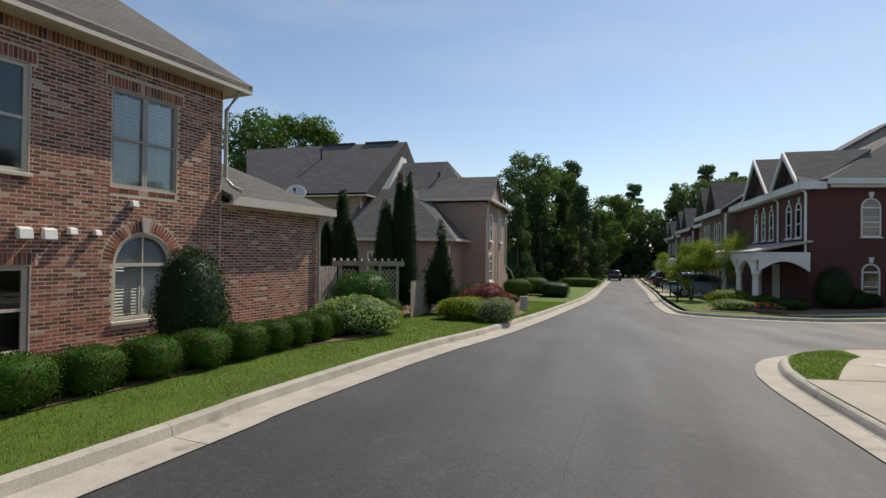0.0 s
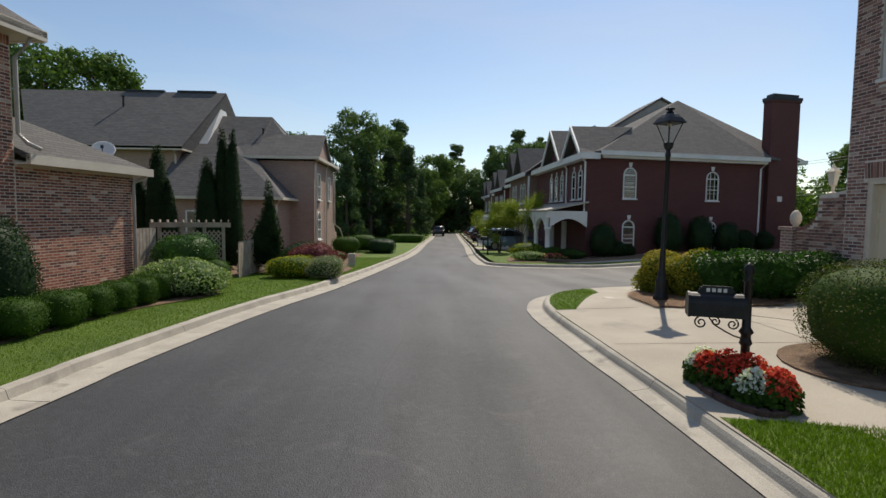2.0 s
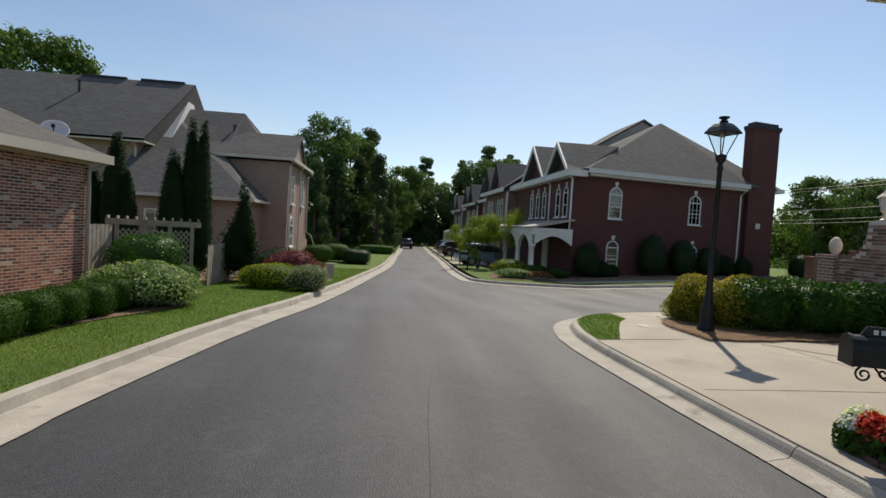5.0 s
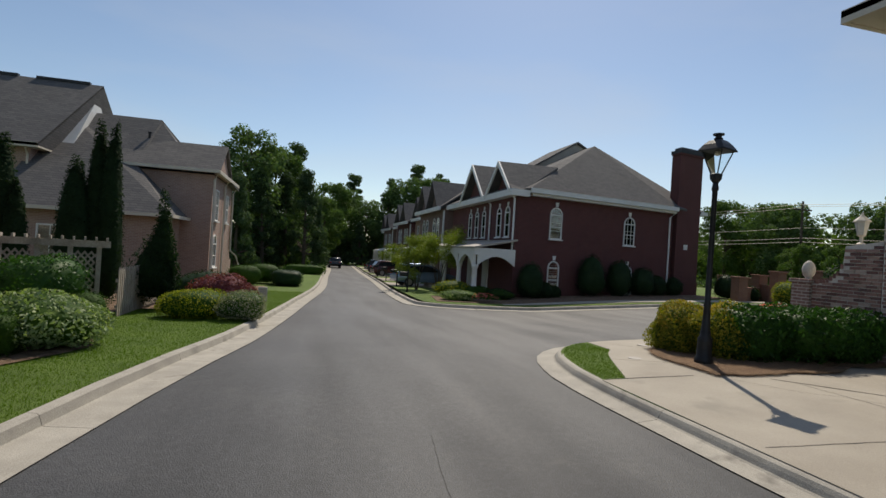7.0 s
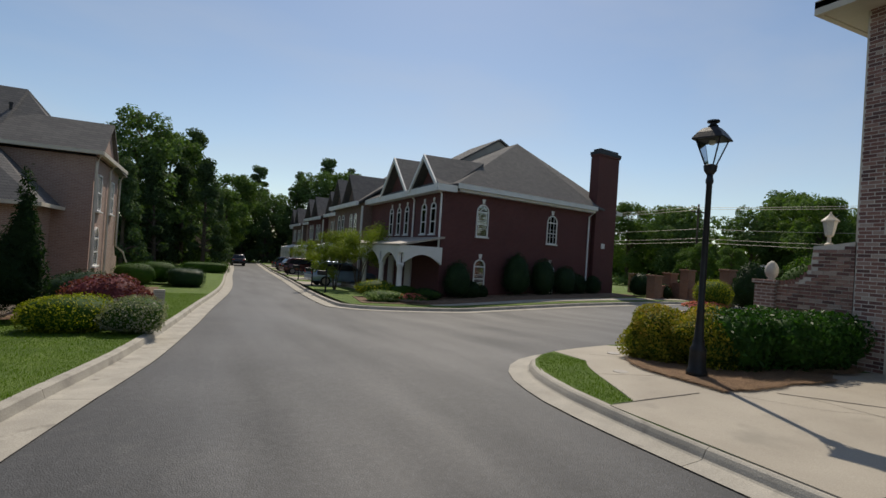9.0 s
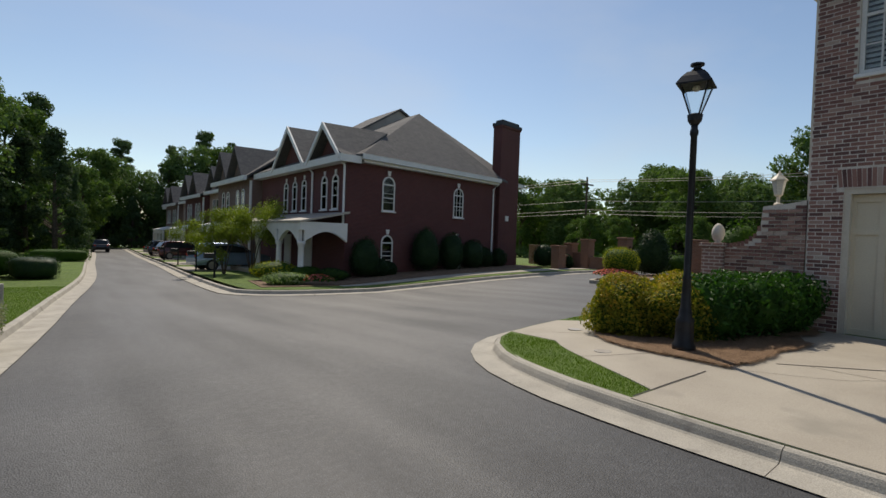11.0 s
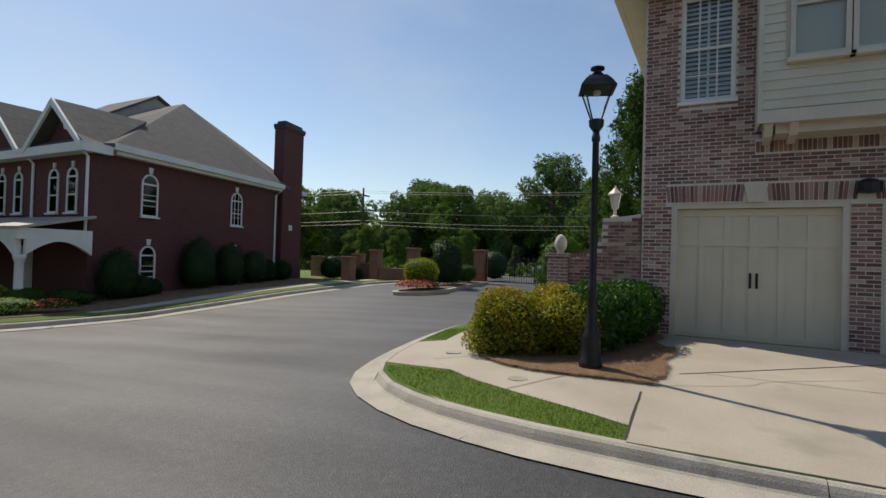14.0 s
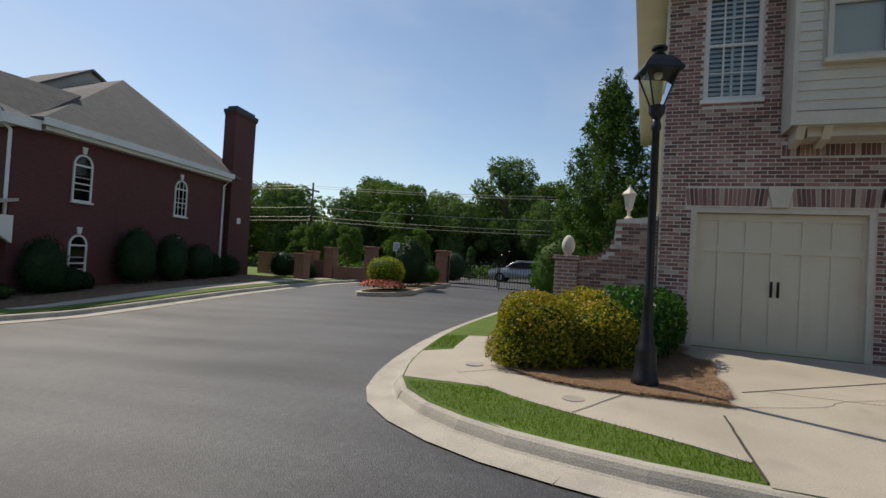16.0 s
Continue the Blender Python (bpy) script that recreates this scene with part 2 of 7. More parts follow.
M_BLACK = material("black_iron", (0.012, 0.012, 0.014), (0.03, 0.03, 0.033), 0.45, 5, 60, 0.2, 0.4)
M_LAMPGLASS = glass_mat("clear_glass", 1.15)
M_GLASS = glass_mat("window_glass", 1.5)
M_BLIND = material("white_slats", (0.74, 0.74, 0.72), (0.84, 0.84, 0.82), 0.6, 3, 40, 0.05, spread=0.1)
# near-black tone that imitates unlit rooms on the boards behind windows
M_DARK = flat("unlit_room_dark", (0.02, 0.02, 0.024), 0.9)
M_BOX = foliage("boxwood_leaves", (0.014, 0.045, 0.006), (0.062, 0.13, 0.014))
M_HOLLY = foliage("holly_leaves", (0.010, 0.030, 0.010), (0.030, 0.065, 0.022), 0.4)
M_CYP = foliage("cypress_sprays", (0.010, 0.028, 0.010), (0.028, 0.058, 0.020), 0.7)
M_VARI = foliage("variegated_leaves", (0.13, 0.20, 0.07), (0.42, 0.50, 0.26), 0.5, (0.55, 0.58, 0.38))
M_YEL = foliage("yellow_leaves", (0.16, 0.20, 0.012), (0.44, 0.42, 0.03), 0.5)
M_MAROON = foliage("maroon_leaves", (0.10, 0.025, 0.035), (0.27, 0.075, 0.09), 0.5)
M_SILVER = foliage("silver_leaves", (0.16, 0.17, 0.12), (0.42, 0.41, 0.33), 0.6)
M_NAND = foliage("orange_green_leaves", (0.07, 0.11, 0.014), (0.40, 0.35, 0.035), 0.5, (0.62, 0.42, 0.06))
M_TIPS = foliage("young_orange_leaves", (0.36, 0.30, 0.04), (0.62, 0.40, 0.06), 0.5, (0.60, 0.22, 0.05))
M_LAUREL = foliage("laurel_leaves", (0.014, 0.048, 0.01), (0.058, 0.15, 0.022), 0.35)
M_TREE = foliage("tree_leaves", (0.062, 0.115, 0.045), (0.155, 0.228, 0.08), 0.6)
M_TREE2 = foliage("light_tree_leaves", (0.06, 0.115, 0.03), (0.15, 0.225, 0.06), 0.6)
M_FIR = foliage("fir_needles", (0.03, 0.058, 0.03), (0.085, 0.13, 0.06), 0.7)
M_PINE = foliage("pine_needles", (0.05, 0.092, 0.045), (0.12, 0.175, 0.08), 0.7)
M_CREPE = foliage("crape_leaves", (0.12, 0.175, 0.02), (0.30, 0.34, 0.05), 0.5)
M_RED = foliage("red_petals", (0.50, 0.025, 0.02), (0.80, 0.10, 0.05), 0.5)
M_PINK = foliage("coral_petals", (0.55, 0.08, 0.08), (0.80, 0.22, 0.18), 0.5)
M_PETAL = foliage("white_petals", (0.70, 0.70, 0.62), (0.85, 0.85, 0.78), 0.5)
M_BARK = material("bark", (0.07, 0.05, 0.035), (0.16, 0.12, 0.09), 0.95, 6, 40, 1.0, spread=0.5, depth=0.03)
M_WOOD = material("grey_weathered_wood", (0.32, 0.27, 0.22), (0.48, 0.42, 0.35), 0.9, 4, 50, 0.4)
M_GATEBRICK = coursed("orange_brick", (0.30, 0.13, 0.075), (0.23, 0.095, 0.055), (0.30, 0.22, 0.17), 0.21, 0.068)
M_STONE = material("pale_stone", (0.50, 0.45, 0.38), (0.62, 0.57, 0.50), 0.8, 5, 60, 0.3)


# ---- mesh helpers ----
def thing(name, label, category, x=0.0, y=0.0, z=0.0, rz=0.0, group="", kind=""):
    e = new(name)
    e.empty_display_size = 0.2
    e.matrix_basis = pose(x, y, z, 0, 0, rz)
    return tagged(e, label, category, group, kind)


def part(name, bm, mat, parent=None, label="", m=None, smooth=False):
    """Links a bmesh, or mesh data, as one mesh object under a thing or part."""
    if isinstance(bm, bpy.types.Mesh):
        me = bm
    else:
        me = bpy.data.meshes.new(name)
        bmesh.ops.recalc_face_normals(bm, faces=bm.faces)
        if smooth:
            for f in bm.faces:
                f.smooth = True
        bm.to_mesh(me)
        bm.free()
    if mat and not me.materials:
        me.materials.append(mat)
    ob = new(name, me)
    if m is not None:
        ob.matrix_basis = m
    if parent:
        ob.parent = parent
    if label:
        ob["label"] = label
    return ob


def solid(name, bm, mat, label, category, group="", kind="", m=None, smooth=False):
    return tagged(part(name, bm, mat, None, "", m, smooth), label, category, group, kind)


def box(bm, a, b, m=None):
    vs = [bm.verts.new((x, y, z)) for x in (a[0], b[0]) for y in (a[1], b[1]) for z in (a[2], b[2])]
    for f in ((0, 1, 3, 2), (4, 6, 7, 5), (0, 4, 5, 1), (2, 3, 7, 6), (0, 2, 6, 4), (1, 5, 7, 3)):
        bm.faces.new([vs[i] for i in f])
    if m is not None:
        bmesh.ops.transform(bm, matrix=m, verts=vs)
    return bm


def bevelled(bm, w, seg=2):
    bmesh.ops.bevel(bm, geom=bm.edges[:], offset=w, segments=seg, affect="EDGES", profile=0.6)
    return bm


def prism(bm, pts, axis, lo, hi):
    """A polygon of two coordinates drawn along the third axis."""
    def put(p, h):
        c = list(p)
        c.insert(axis, h)
        return bm.verts.new(c)
    a, b = [put(p, lo) for p in pts], [put(p, hi) for p in pts]
    bm.faces.new(a)
    bm.faces.new(b[::-1])
    for i in range(len(pts)):
        j = (i + 1) % len(pts)
        bm.faces.new((a[i], b[i], b[j], a[j]))
    return bm


def slab(bm, pts, t=0.08):
    """A sloping slab: the polygon pts and the same, t lower."""
    a = [bm.verts.new(p) for p in pts]
    b = [bm.verts.new((p[0], p[1], p[2] - t)) for p in pts]
    bm.faces.new(a)
    bm.faces.new(b[::-1])
    for i in range(len(pts)):
        j = (i + 1) % len(pts)
        bm.faces.new((a[i], b[i], b[j], a[j]))
    return bm


def tube(bm, pts, r, n=8, r2=None):
    """A round bar through points, tapering from r to r2."""
    rings = []
    k = len(pts)
    for i, p in enumerate(pts):
        p = Vector(p)
        d = (Vector(pts[min(i + 1, k - 1)]) - Vector(pts[max(i - 1, 0)])).normalized()
        u = d.orthogonal().normalized() if abs(d.z) > 0.9 else d.cross(Vector((0, 0, 1))).normalized()
        v = d.cross(u)
        rr = r if r2 is None else r + (r2 - r) * i / (k - 1)
        rings.append([bm.verts.new(p + (u * math.cos(6.2832 * a / n) + v * math.sin(6.2832 * a / n)) * rr) for a in range(n)])
    for q, w in zip(rings, rings[1:]):
        for a in range(n):
            bm.faces.new((q[a], q[(a + 1) % n], w[(a + 1) % n], w[a]))
    bm.faces.new(rings[0][::-1])
    bm.faces.new(rings[-1])
    return bm


def lathe(bm, prof, n=16, c=(0, 0, 0)):
    rings = [[bm.verts.new((c[0] + r * math.cos(6.2832 * a / n), c[1] + r * math.sin(6.2832 * a / n), c[2] + z)) for a in range(n)] for r, z in prof]
    for q, w in zip(rings, rings[1:]):
        for a in range(n):
            bm.faces.new((q[a], q[(a + 1) % n], w[(a + 1) % n], w[a]))
    bm.faces.new(rings[0][::-1])
    bm.faces.new(rings[-1])
    return bm


def B():
    return bmesh.new()


def lerp(v, xs, ys):
    return float(np.interp(v, xs, ys))


def ground_z(x, y):
    tilt = lerp(y, [10, 22], [1, 0])
    east = lerp(x, [13, 20, 27, 36], [0, 0.36, 0.56, 0.6]) * lerp(y, [14, 20], [0, 1])
    return east + tilt * 0.0256 * min(max(x, -6), 12) + lerp(y, [-30, 10, 12, 24, 31, 45, 70, 120], [-0.15, 0.05, 0.02, -0.42, -0.58, -0.9, -1.4, -2.0])


def smooth_line(pts, step=0.5):
    """An even polyline along a Catmull-Rom curve through pts."""
    out = []
    p = [Vector(q) for q in pts]
    p = [p[0] * 2 - p[1]] + p + [p[-1] * 2 - p[-2]]
    for i in range(1, len(p) - 2):
        n = max(1, int((p[i + 1] - p[i]).length / step))
        for k in range(n):
            t = k / n
            a, b, c, d = p[i - 1], p[i], p[i + 1], p[i + 2]
            out.append(0.5 * ((2 * b) + (c - a) * t + (2 * a - 5 * b + 4 * c - d) * t * t + (3 * b - a - 3 * c + d) * t ** 3))
    out.append(p[-2])
    return [(v.x, v.y) for v in out]


def offset_line(pts, d):
    """The polyline shifted d to its right."""
    out = []
    for i in range(len(pts)):
        a, b = Vector(pts[max(i - 1, 0)]), Vector(pts[min(i + 1, len(pts) - 1)])
        t = (b - a).normalized()
        out.append((pts[i][0] + t.y * d, pts[i][1] - t.x * d))
    return out


def sheet(outline, dz, res=1.5, rim=0.0):
    """A mesh that fills the outline and follows the ground dz above it; rim: a skirt downwards."""
    xs, ys = [p[0] for p in outline], [p[1] for p in outline]
    n = len(outline)
    vs = [Vector(p) for p in outline]
    for i in range(int((max(xs) - min(xs)) / res) + 1):
        for j in range(int((max(ys) - min(ys)) / res) + 1):
            vs.append(Vector((min(xs) + (i + 0.5) * res, min(ys) + (j + 0.5) * res)))
    got = geometry.delaunay_2d_cdt(vs, [(i, (i + 1) % n) for i in range(n)], [], 1, 1e-4)
    verts = [(v.x, v.y, ground_z(v.x, v.y) + dz) for v in got[0]]
    me = bpy.data.meshes.new("sheet")
    me.from_pydata(verts, [], [f for f in got[2]])
    if rim:
        bm = bmesh.new()
        bm.from_mesh(me)
        edges = [e for e in bm.edges if e.is_boundary]
        ex = bmesh.ops.extrude_edge_only(bm, edges=edges)
        bmesh.ops.translate(bm, verts=[v for v in ex["geom"] if isinstance(v, bmesh.types.BMVert)], vec=(0, 0, -rim))
        bmesh.ops.recalc_face_normals(bm, faces=bm.faces)
        bm.to_mesh(me)
        bm.free()
    return me


rng = np.random.default_rng(7)


def leaf_mesh(name, c, nrm, size, aspect=0.55, spread=0.7):
    """Many small pointed leaves at the places c, facing about along nrm."""
    n = len(c)
    nrm = nrm + rng.normal(0, spread, (n, 3))
    nrm /= np.linalg.norm(nrm, axis=1)[:, None] + 1e-9
    t = np.cross(nrm, rng.normal(0, 1, (n, 3)))
    t /= np.linalg.norm(t, axis=1)[:, None] + 1e-9
    s = np.cross(nrm, t)
    L = (size * rng.uniform(0.6, 1.3, n))[:, None]
    v = np.stack([c - t * L * 0.5, c + s * L * aspect * 0.5 + nrm * L * 0.08, c + t * L * 0.5, c - s * L * aspect * 0.5 + nrm * L * 0.08], 1).reshape(-1, 3)
    me = bpy.data.meshes.new(name)
    me.vertices.add(4 * n)
    me.vertices.foreach_set("co", v.astype(np.float32).ravel())
    me.loops.add(4 * n)
    me.loops.foreach_set("vertex_index", np.arange(4 * n, dtype=np.int32))
    me.polygons.add(n)
    me.polygons.foreach_set("loop_start", np.arange(0, 4 * n, 4, dtype=np.int32))
    me.update(calc_edges=True)
    return me


def lumpy(d, seed, amp, freq=2.2):
    """A bumpy radius factor for unit directions d."""
    k = np.random.default_rng(seed)
    f = np.zeros(len(d))
    for i in range(7):
        w = k.normal(0, freq, 3)
        f += np.sin(d @ w + k.uniform(0, 6.28)) / 7
    return 1 + amp * f * 2


def shrub(name, label, mat, x, y, rx, ry, h, leaf=0.045, n=2600, dz=0.15, square=2.0, amp=0.10, seed=1, taper=0.0, group="", core=None, low=-0.92, spread=0.7, aspect=0.55, rz=0.0, category="shrub", shag=(0.86, 1.04)):
    """A bush: a dark twiggy core and a shell of leaves on a rounded, uneven form standing on the ground."""
    z = ground_z(x, y) + dz
    th = thing(name, label, category, x, y, z, rz, group)
    d = rng.normal(0, 1, (n * 2, 3))
    d /= np.linalg.norm(d, axis=1)[:, None]
    d = d[d[:, 2] > low][:n]
    def form(d, k):
        q = (np.abs(d) ** square).sum(1) ** (-1 / square)
        p = d * (q * lumpy(d, seed, amp) * k)[:, None]
        zz = (p[:, 2] + 0.95) / 1.95
        sh = 1 - taper * np.clip(zz, 0, 1)
        return np.stack([p[:, 0] * rx * sh, p[:, 1] * ry * sh, np.maximum(zz * h, 0.01)], 1)
    c = form(d, rng.uniform(*shag, len(d)))
    part("leaves", leaf_mesh("leaves", c, d, leaf, aspect, spread), mat, th)
    bm = B()
    bmesh.ops.create_icosphere(bm, subdivisions=3, radius=1)
    co = np.array([v.co for v in bm.verts])
    co /= np.linalg.norm(co, axis=1)[:, None]
    for v, p in zip(bm.verts, form(co, 0.88)):
        v.co = p
    part("inner_growth", bm, core or mat, th, smooth=True)
    return th


def blades(name, spots, mat, h=0.05, w=0.006):
    n = len(spots)
    a = rng.uniform(0, 6.28, n)
    hh = h * rng.uniform(0.5, 1.3, n)
    t = np.stack([np.cos(a), np.sin(a), np.zeros(n)], 1)
    top = spots + np.stack([rng.normal(0, 0.4, n) * hh, rng.normal(0, 0.4, n) * hh, hh], 1)
    v = np.stack([spots - t * w, spots + t * w, top], 1).reshape(-1, 3)
    me = bpy.data.meshes.new(name)
    me.vertices.add(3 * n)
    me.vertices.foreach_set("co", v.astype(np.float32).ravel())
    me.loops.add(3 * n)
    me.loops.foreach_set("vertex_index", np.arange(3 * n, dtype=np.int32))
    me.polygons.add(n)
    me.polygons.foreach_set("loop_start", np.arange(0, 3 * n, 3, dtype=np.int32))
    me.update(calc_edges=True)
    return part(name, me, mat)


# ---- ground and street ----
KERB_W = smooth_line([(-3.1, -14), (-0.32, 4.2), (0.04, 7.0), (0.6, 10.0), (1.25, 13.5), (1.55, 15.6), (2.0, 20), (2.4, 24.5), (3.6, 36.5), (4.5, 55), (5.7, 77), (6.8, 105)])
KERB_E = smooth_line([(6.9, -14), (6.8, 3), (6.68, 7), (6.6, 9.6), (6.78, 10.9), (7.2, 12.05), (8.08, 13.1), (9.4, 13.7), (11.75, 14.2), (14.7, 14.55), (20, 14.75), (28, 14.8), (60, 14.8)])
KERB_N = smooth_line([(60, 26.4), (28, 26.2), (20, 25.7), (14, 25.3), (11, 25.25), (9.2, 25.5), (8.1, 26.3), (7.8, 28), (8.1, 36), (9.0, 50), (10.3, 77), (11.6, 105)])

bm = B()
gx = [-900, -300, -120, -60] + list(range(-40, 66, 4)) + [80, 130, 300, 900]
gy = [-900, -300, -100, -40] + list(range(-20, 124, 4)) + [150, 200, 300, 900]
vv = [[bm.verts.new((x, y, ground_z(x, y) - 0.12)) for y in gy] for x in gx]
for i in range(len(gx) - 1):
    for j in range(len(gy) - 1):
        bm.faces.new((vv[i][j], vv[i + 1][j], vv[i + 1][j + 1], vv[i][j + 1]))
solid("ground", bm, M_SOIL, "rough dark green grass reaching to the horizon", "ground", kind="structure")

road_outline = KERB_W + KERB_N[::-1] + offset_line(KERB_E, 0.2)[::-1]
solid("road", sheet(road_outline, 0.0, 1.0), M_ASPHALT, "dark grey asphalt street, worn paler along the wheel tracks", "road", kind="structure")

lawn_w = offset_line(KERB_W, -0.14)
solid("lawn_west", sheet([(-60, -14)] + lawn_w + [(-60, 105)], 0.145, 2.0), M_LAWN, "mown bright green lawn behind the kerb", "lawn", kind="structure")
lawn_e = offset_line(KERB_E, 0.4)
solid("lawn_east", sheet([(60, -14)] + lawn_e, 0.145, 1.0), M_LAWN, "mown green grass strip behind the kerb", "lawn", kind="structure")
lawn_n = offset_line(KERB_N[::-1], -0.5)
solid("lawn_north", sheet([(60, 105)] + lawn_n, 0.145, 2.0), M_LAWN, "grass verge in front of the townhouses", "lawn", kind="structure")


def kerb(name, line, side, label, near, length=3.0, rolled=False):
    """A kerb with its gutter, cast in lengths with open joints; side +1: the street lies to the left of the line."""
    st = thing(name, label, "kerb", kind="structure")
    prof = [(-0.5, 0.026), (-0.03, 0.024), (0.0, 0.03), (0.035, 0.135), (0.06, 0.15), (0.16, 0.155), (0.17, 0.05), (0.17, -0.1), (-0.5, -0.1)]
    if rolled:
        prof = [(0.14, 0.014), (0.27, 0.039), (0.295, 0.055), (0.315, 0.1), (0.338, 0.138), (0.37, 0.156), (0.435, 0.16), (0.445, 0.04), (0.445, -0.1), (0.14, -0.1)]
    acc, start = 0.0, 0
    for i in range(1, len(line)):
        acc += (Vector(line[i]) - Vector(line[i - 1])).length
        if acc < length and i < len(line) - 1:
            continue
        piece = [Vector(p) for p in line[start:i + 1]]
        if len(piece) > 1:
            piece[0] += (piece[1] - piece[0]).normalized() * 0.004
            piece[-1] -= (piece[-1] - piece[-2]).normalized() * 0.004
        bm = B()
        rings = []
        for k, p in enumerate(piece):
            t = (piece[min(k + 1, len(piece) - 1)] - piece[max(k - 1, 0)]).normalized()
            nx, ny = t.y * side, -t.x * side
            low = 1.0
            if rolled:
                low = lerp(p.y, [8.6, 9.9], [0.93, 1.0]) if p.x < 8 else 1.0
            wide = lerp(p.y, [3.0, 7.0, 10.5], [0.0, -0.11, -0.17]) if rolled else 0.0
            rings.append([bm.verts.new((p.x + nx * (o + wide if o == 0.14 else o), p.y + ny * (o + wide if o == 0.14 else o), ground_z(p.x, p.y) + (h if h <= 0.04 else 0.04 + (h - 0.04) * low))) for o, h in prof])
        for q, w in zip(rings, rings[1:]):
            for a in range(len(prof) - 1):
                bm.faces.new((q[a], q[a + 1], w[a + 1], w[a]))
        bm.faces.new(rings[0])
        bm.faces.new(rings[-1])
        part("kerb_stone", bm, M_KERB, st)
        start, acc = i, 0.0
    return st


kerb("kerb_west", KERB_W, -1, "pale concrete kerb and gutter with open joints", 0)
kerb("kerb_east", KERB_E, 1, "pale rolled concrete kerb rounding the corner", 0, 2.6, True)
kerb("kerb_north", KERB_N, 1, "pale concrete kerb and gutter along the far side of the junction", 0, 6.0)

# driveway, sidewalk and planting bed before the garage
drive = [(7.19, -13), (13.0, -13), (13.0, 9.75), (12.2, 9.9), (11.3, 9.75), (10.2, 9.7), (8.55, 9.6), (7.0, 9.54), (7.08, 7.0), (7.2, 3.0)]
solid("driveway", sheet(drive, 0.153, 0.8, 0.05), M_CONC, "broad pale concrete driveway with hairline cracks", "driveway", kind="structure")
walk_in = smooth_line([(7.42, 9.59), (7.95, 10.75), (8.4, 11.6), (8.95, 12.25), (9.5, 12.65), (10.6, 13.1), (12.4, 13.4)], 0.3)
walk_out = offset_line(walk_in, 1.6)
solid("sidewalk", sheet(walk_in + walk_out[::-1], 0.151, 0.6, 0.05), M_CONC, "curved pale concrete sidewalk round the corner", "sidewalk", kind="structure")
ramp_line = [p for p in offset_line(KERB_E, 0.42) if 8.6 < p[0] < 10.9 and p[1] > 11]
solid("kerb_ramp", sheet(ramp_line + [p for p in walk_in if 8.6 < p[0] < 10.9][::-1], 0.149, 0.5, 0.04), M_CONC, "pale concrete between kerb and sidewalk", "pavement", kind="structure")
bed = smooth_line([(9.0, 9.8), (9.05, 10.9), (9.45, 11.7), (10.3, 12.3), (11.6, 12.75), (12.95, 12.9)], 0.4)
solid("mulch_bed", sheet(bed + [(12.98, 9.9), (12.2, 9.95), (11.3, 9.5), (10.2, 9.55), (9.6, 9.5), (9.2, 9.55)], 0.176, 0.4, 0.03), M_MULCH, "brown pine straw bed under the bushes and lamp", "mulch bed", kind="structure")
def wg(x, y):
    """Garden places, drawn along the curve of the west kerb."""
    return x + lerp(y, [6, 10, 15, 24, 36], [-0.9, -0.8, -0.6, -0.35, -0.1]), y + lerp(y, [6, 10, 15, 24, 36], [-0.65, -0.1, 0.4, 0.85, 0.5])


bedw = offset_line(smooth_line([wg(*q) for q in [(-3.3, -10), (-0.95, 6.0), (-0.55, 8.4), (-0.25, 10.4), (0.55, 12.4), (-0.2, 14.2), (-1.1, 16.4), (-0.9, 18.6), (0.9, 18.3), (2.1, 18.3), (2.35, 21), (1.6, 24), (1.2, 33)]], 0.5), -0.35)
solid("mulch_bed_west", sheet(bedw + [(-9, 33), (-9, -10)], 0.165, 0.9), M_MULCH, "brown straw bed under the foundation shrubs", "mulch bed", kind="structure")


def crack(name, pts, dz, w, label):
    bm = B()
    line = smooth_line(pts, 0.15)
    rings = []
    for k, p in enumerate(line):
        a, b = Vector(line[max(k - 1, 0)]), Vector(line[min(k + 1, len(line) - 1)])
        t = (b - a).normalized()
        ww = w * (0.6 + 0.8 * noise.noise(Vector((p[0] * 7, p[1] * 7, 3))) ** 2)
        j = 0.012 * noise.noise(Vector((p[0] * 9, p[1] * 9, 0)))
        rings.append([bm.verts.new((p[0] + t.y * (s * ww + j), p[1] - t.x * (s * ww + j), ground_z(*p) + dz)) for s in (-1, 1)])
    for q, r2 in zip(rings, rings[1:]):
        bm.faces.new((q[0], q[1], r2[1], r2[0]))
    return solid(name, bm, M_JOINT, label, "joint", kind="structure")


crack("driveway_joint", [(9.7, 9.3), (11.2, 7.6), (12.9, 5.7)], 0.1575, 0.02, "dark open joint across the concrete driveway")
crack("driveway_joint", [(8.6, 9.62), (7.8, 9.585), (7.06, 9.555)], 0.1575, 0.016, "dark open joint between driveway and sidewalk")
crack("driveway_joint", [(7.2, 7.0), (9.0, 6.9), (12.9, 6.6)], 0.1575, 0.008, "dark saw-cut joint across the driveway")
crack("driveway_joint", [(9.9, 9.0), (10.0, 6.0), (10.0, -8)], 0.1575, 0.008, "dark saw-cut joint along the driveway")
crack("driveway_crack", [(8.9, 9.6), (9.5, 8.6), (9.9, 8.3), (10.6, 7.3)], 0.1575, 0.005, "thin wandering crack in the driveway")
crack("sidewalk_joint", [(8.05, 10.95), (9.0, 10.5)], 0.1575, 0.009, "dark joint across the sidewalk")
crack("sidewalk_joint", [(9.2, 12.5), (9.8, 11.8)], 0.1575, 0.009, "dark joint across the sidewalk")
crack("road_seam", [(3.75, 3.2), (3.9, 5.0), (4.05, 7.0), (4.2, 8.2)], 0.004, 0.0025, "dark paving seam along the asphalt")


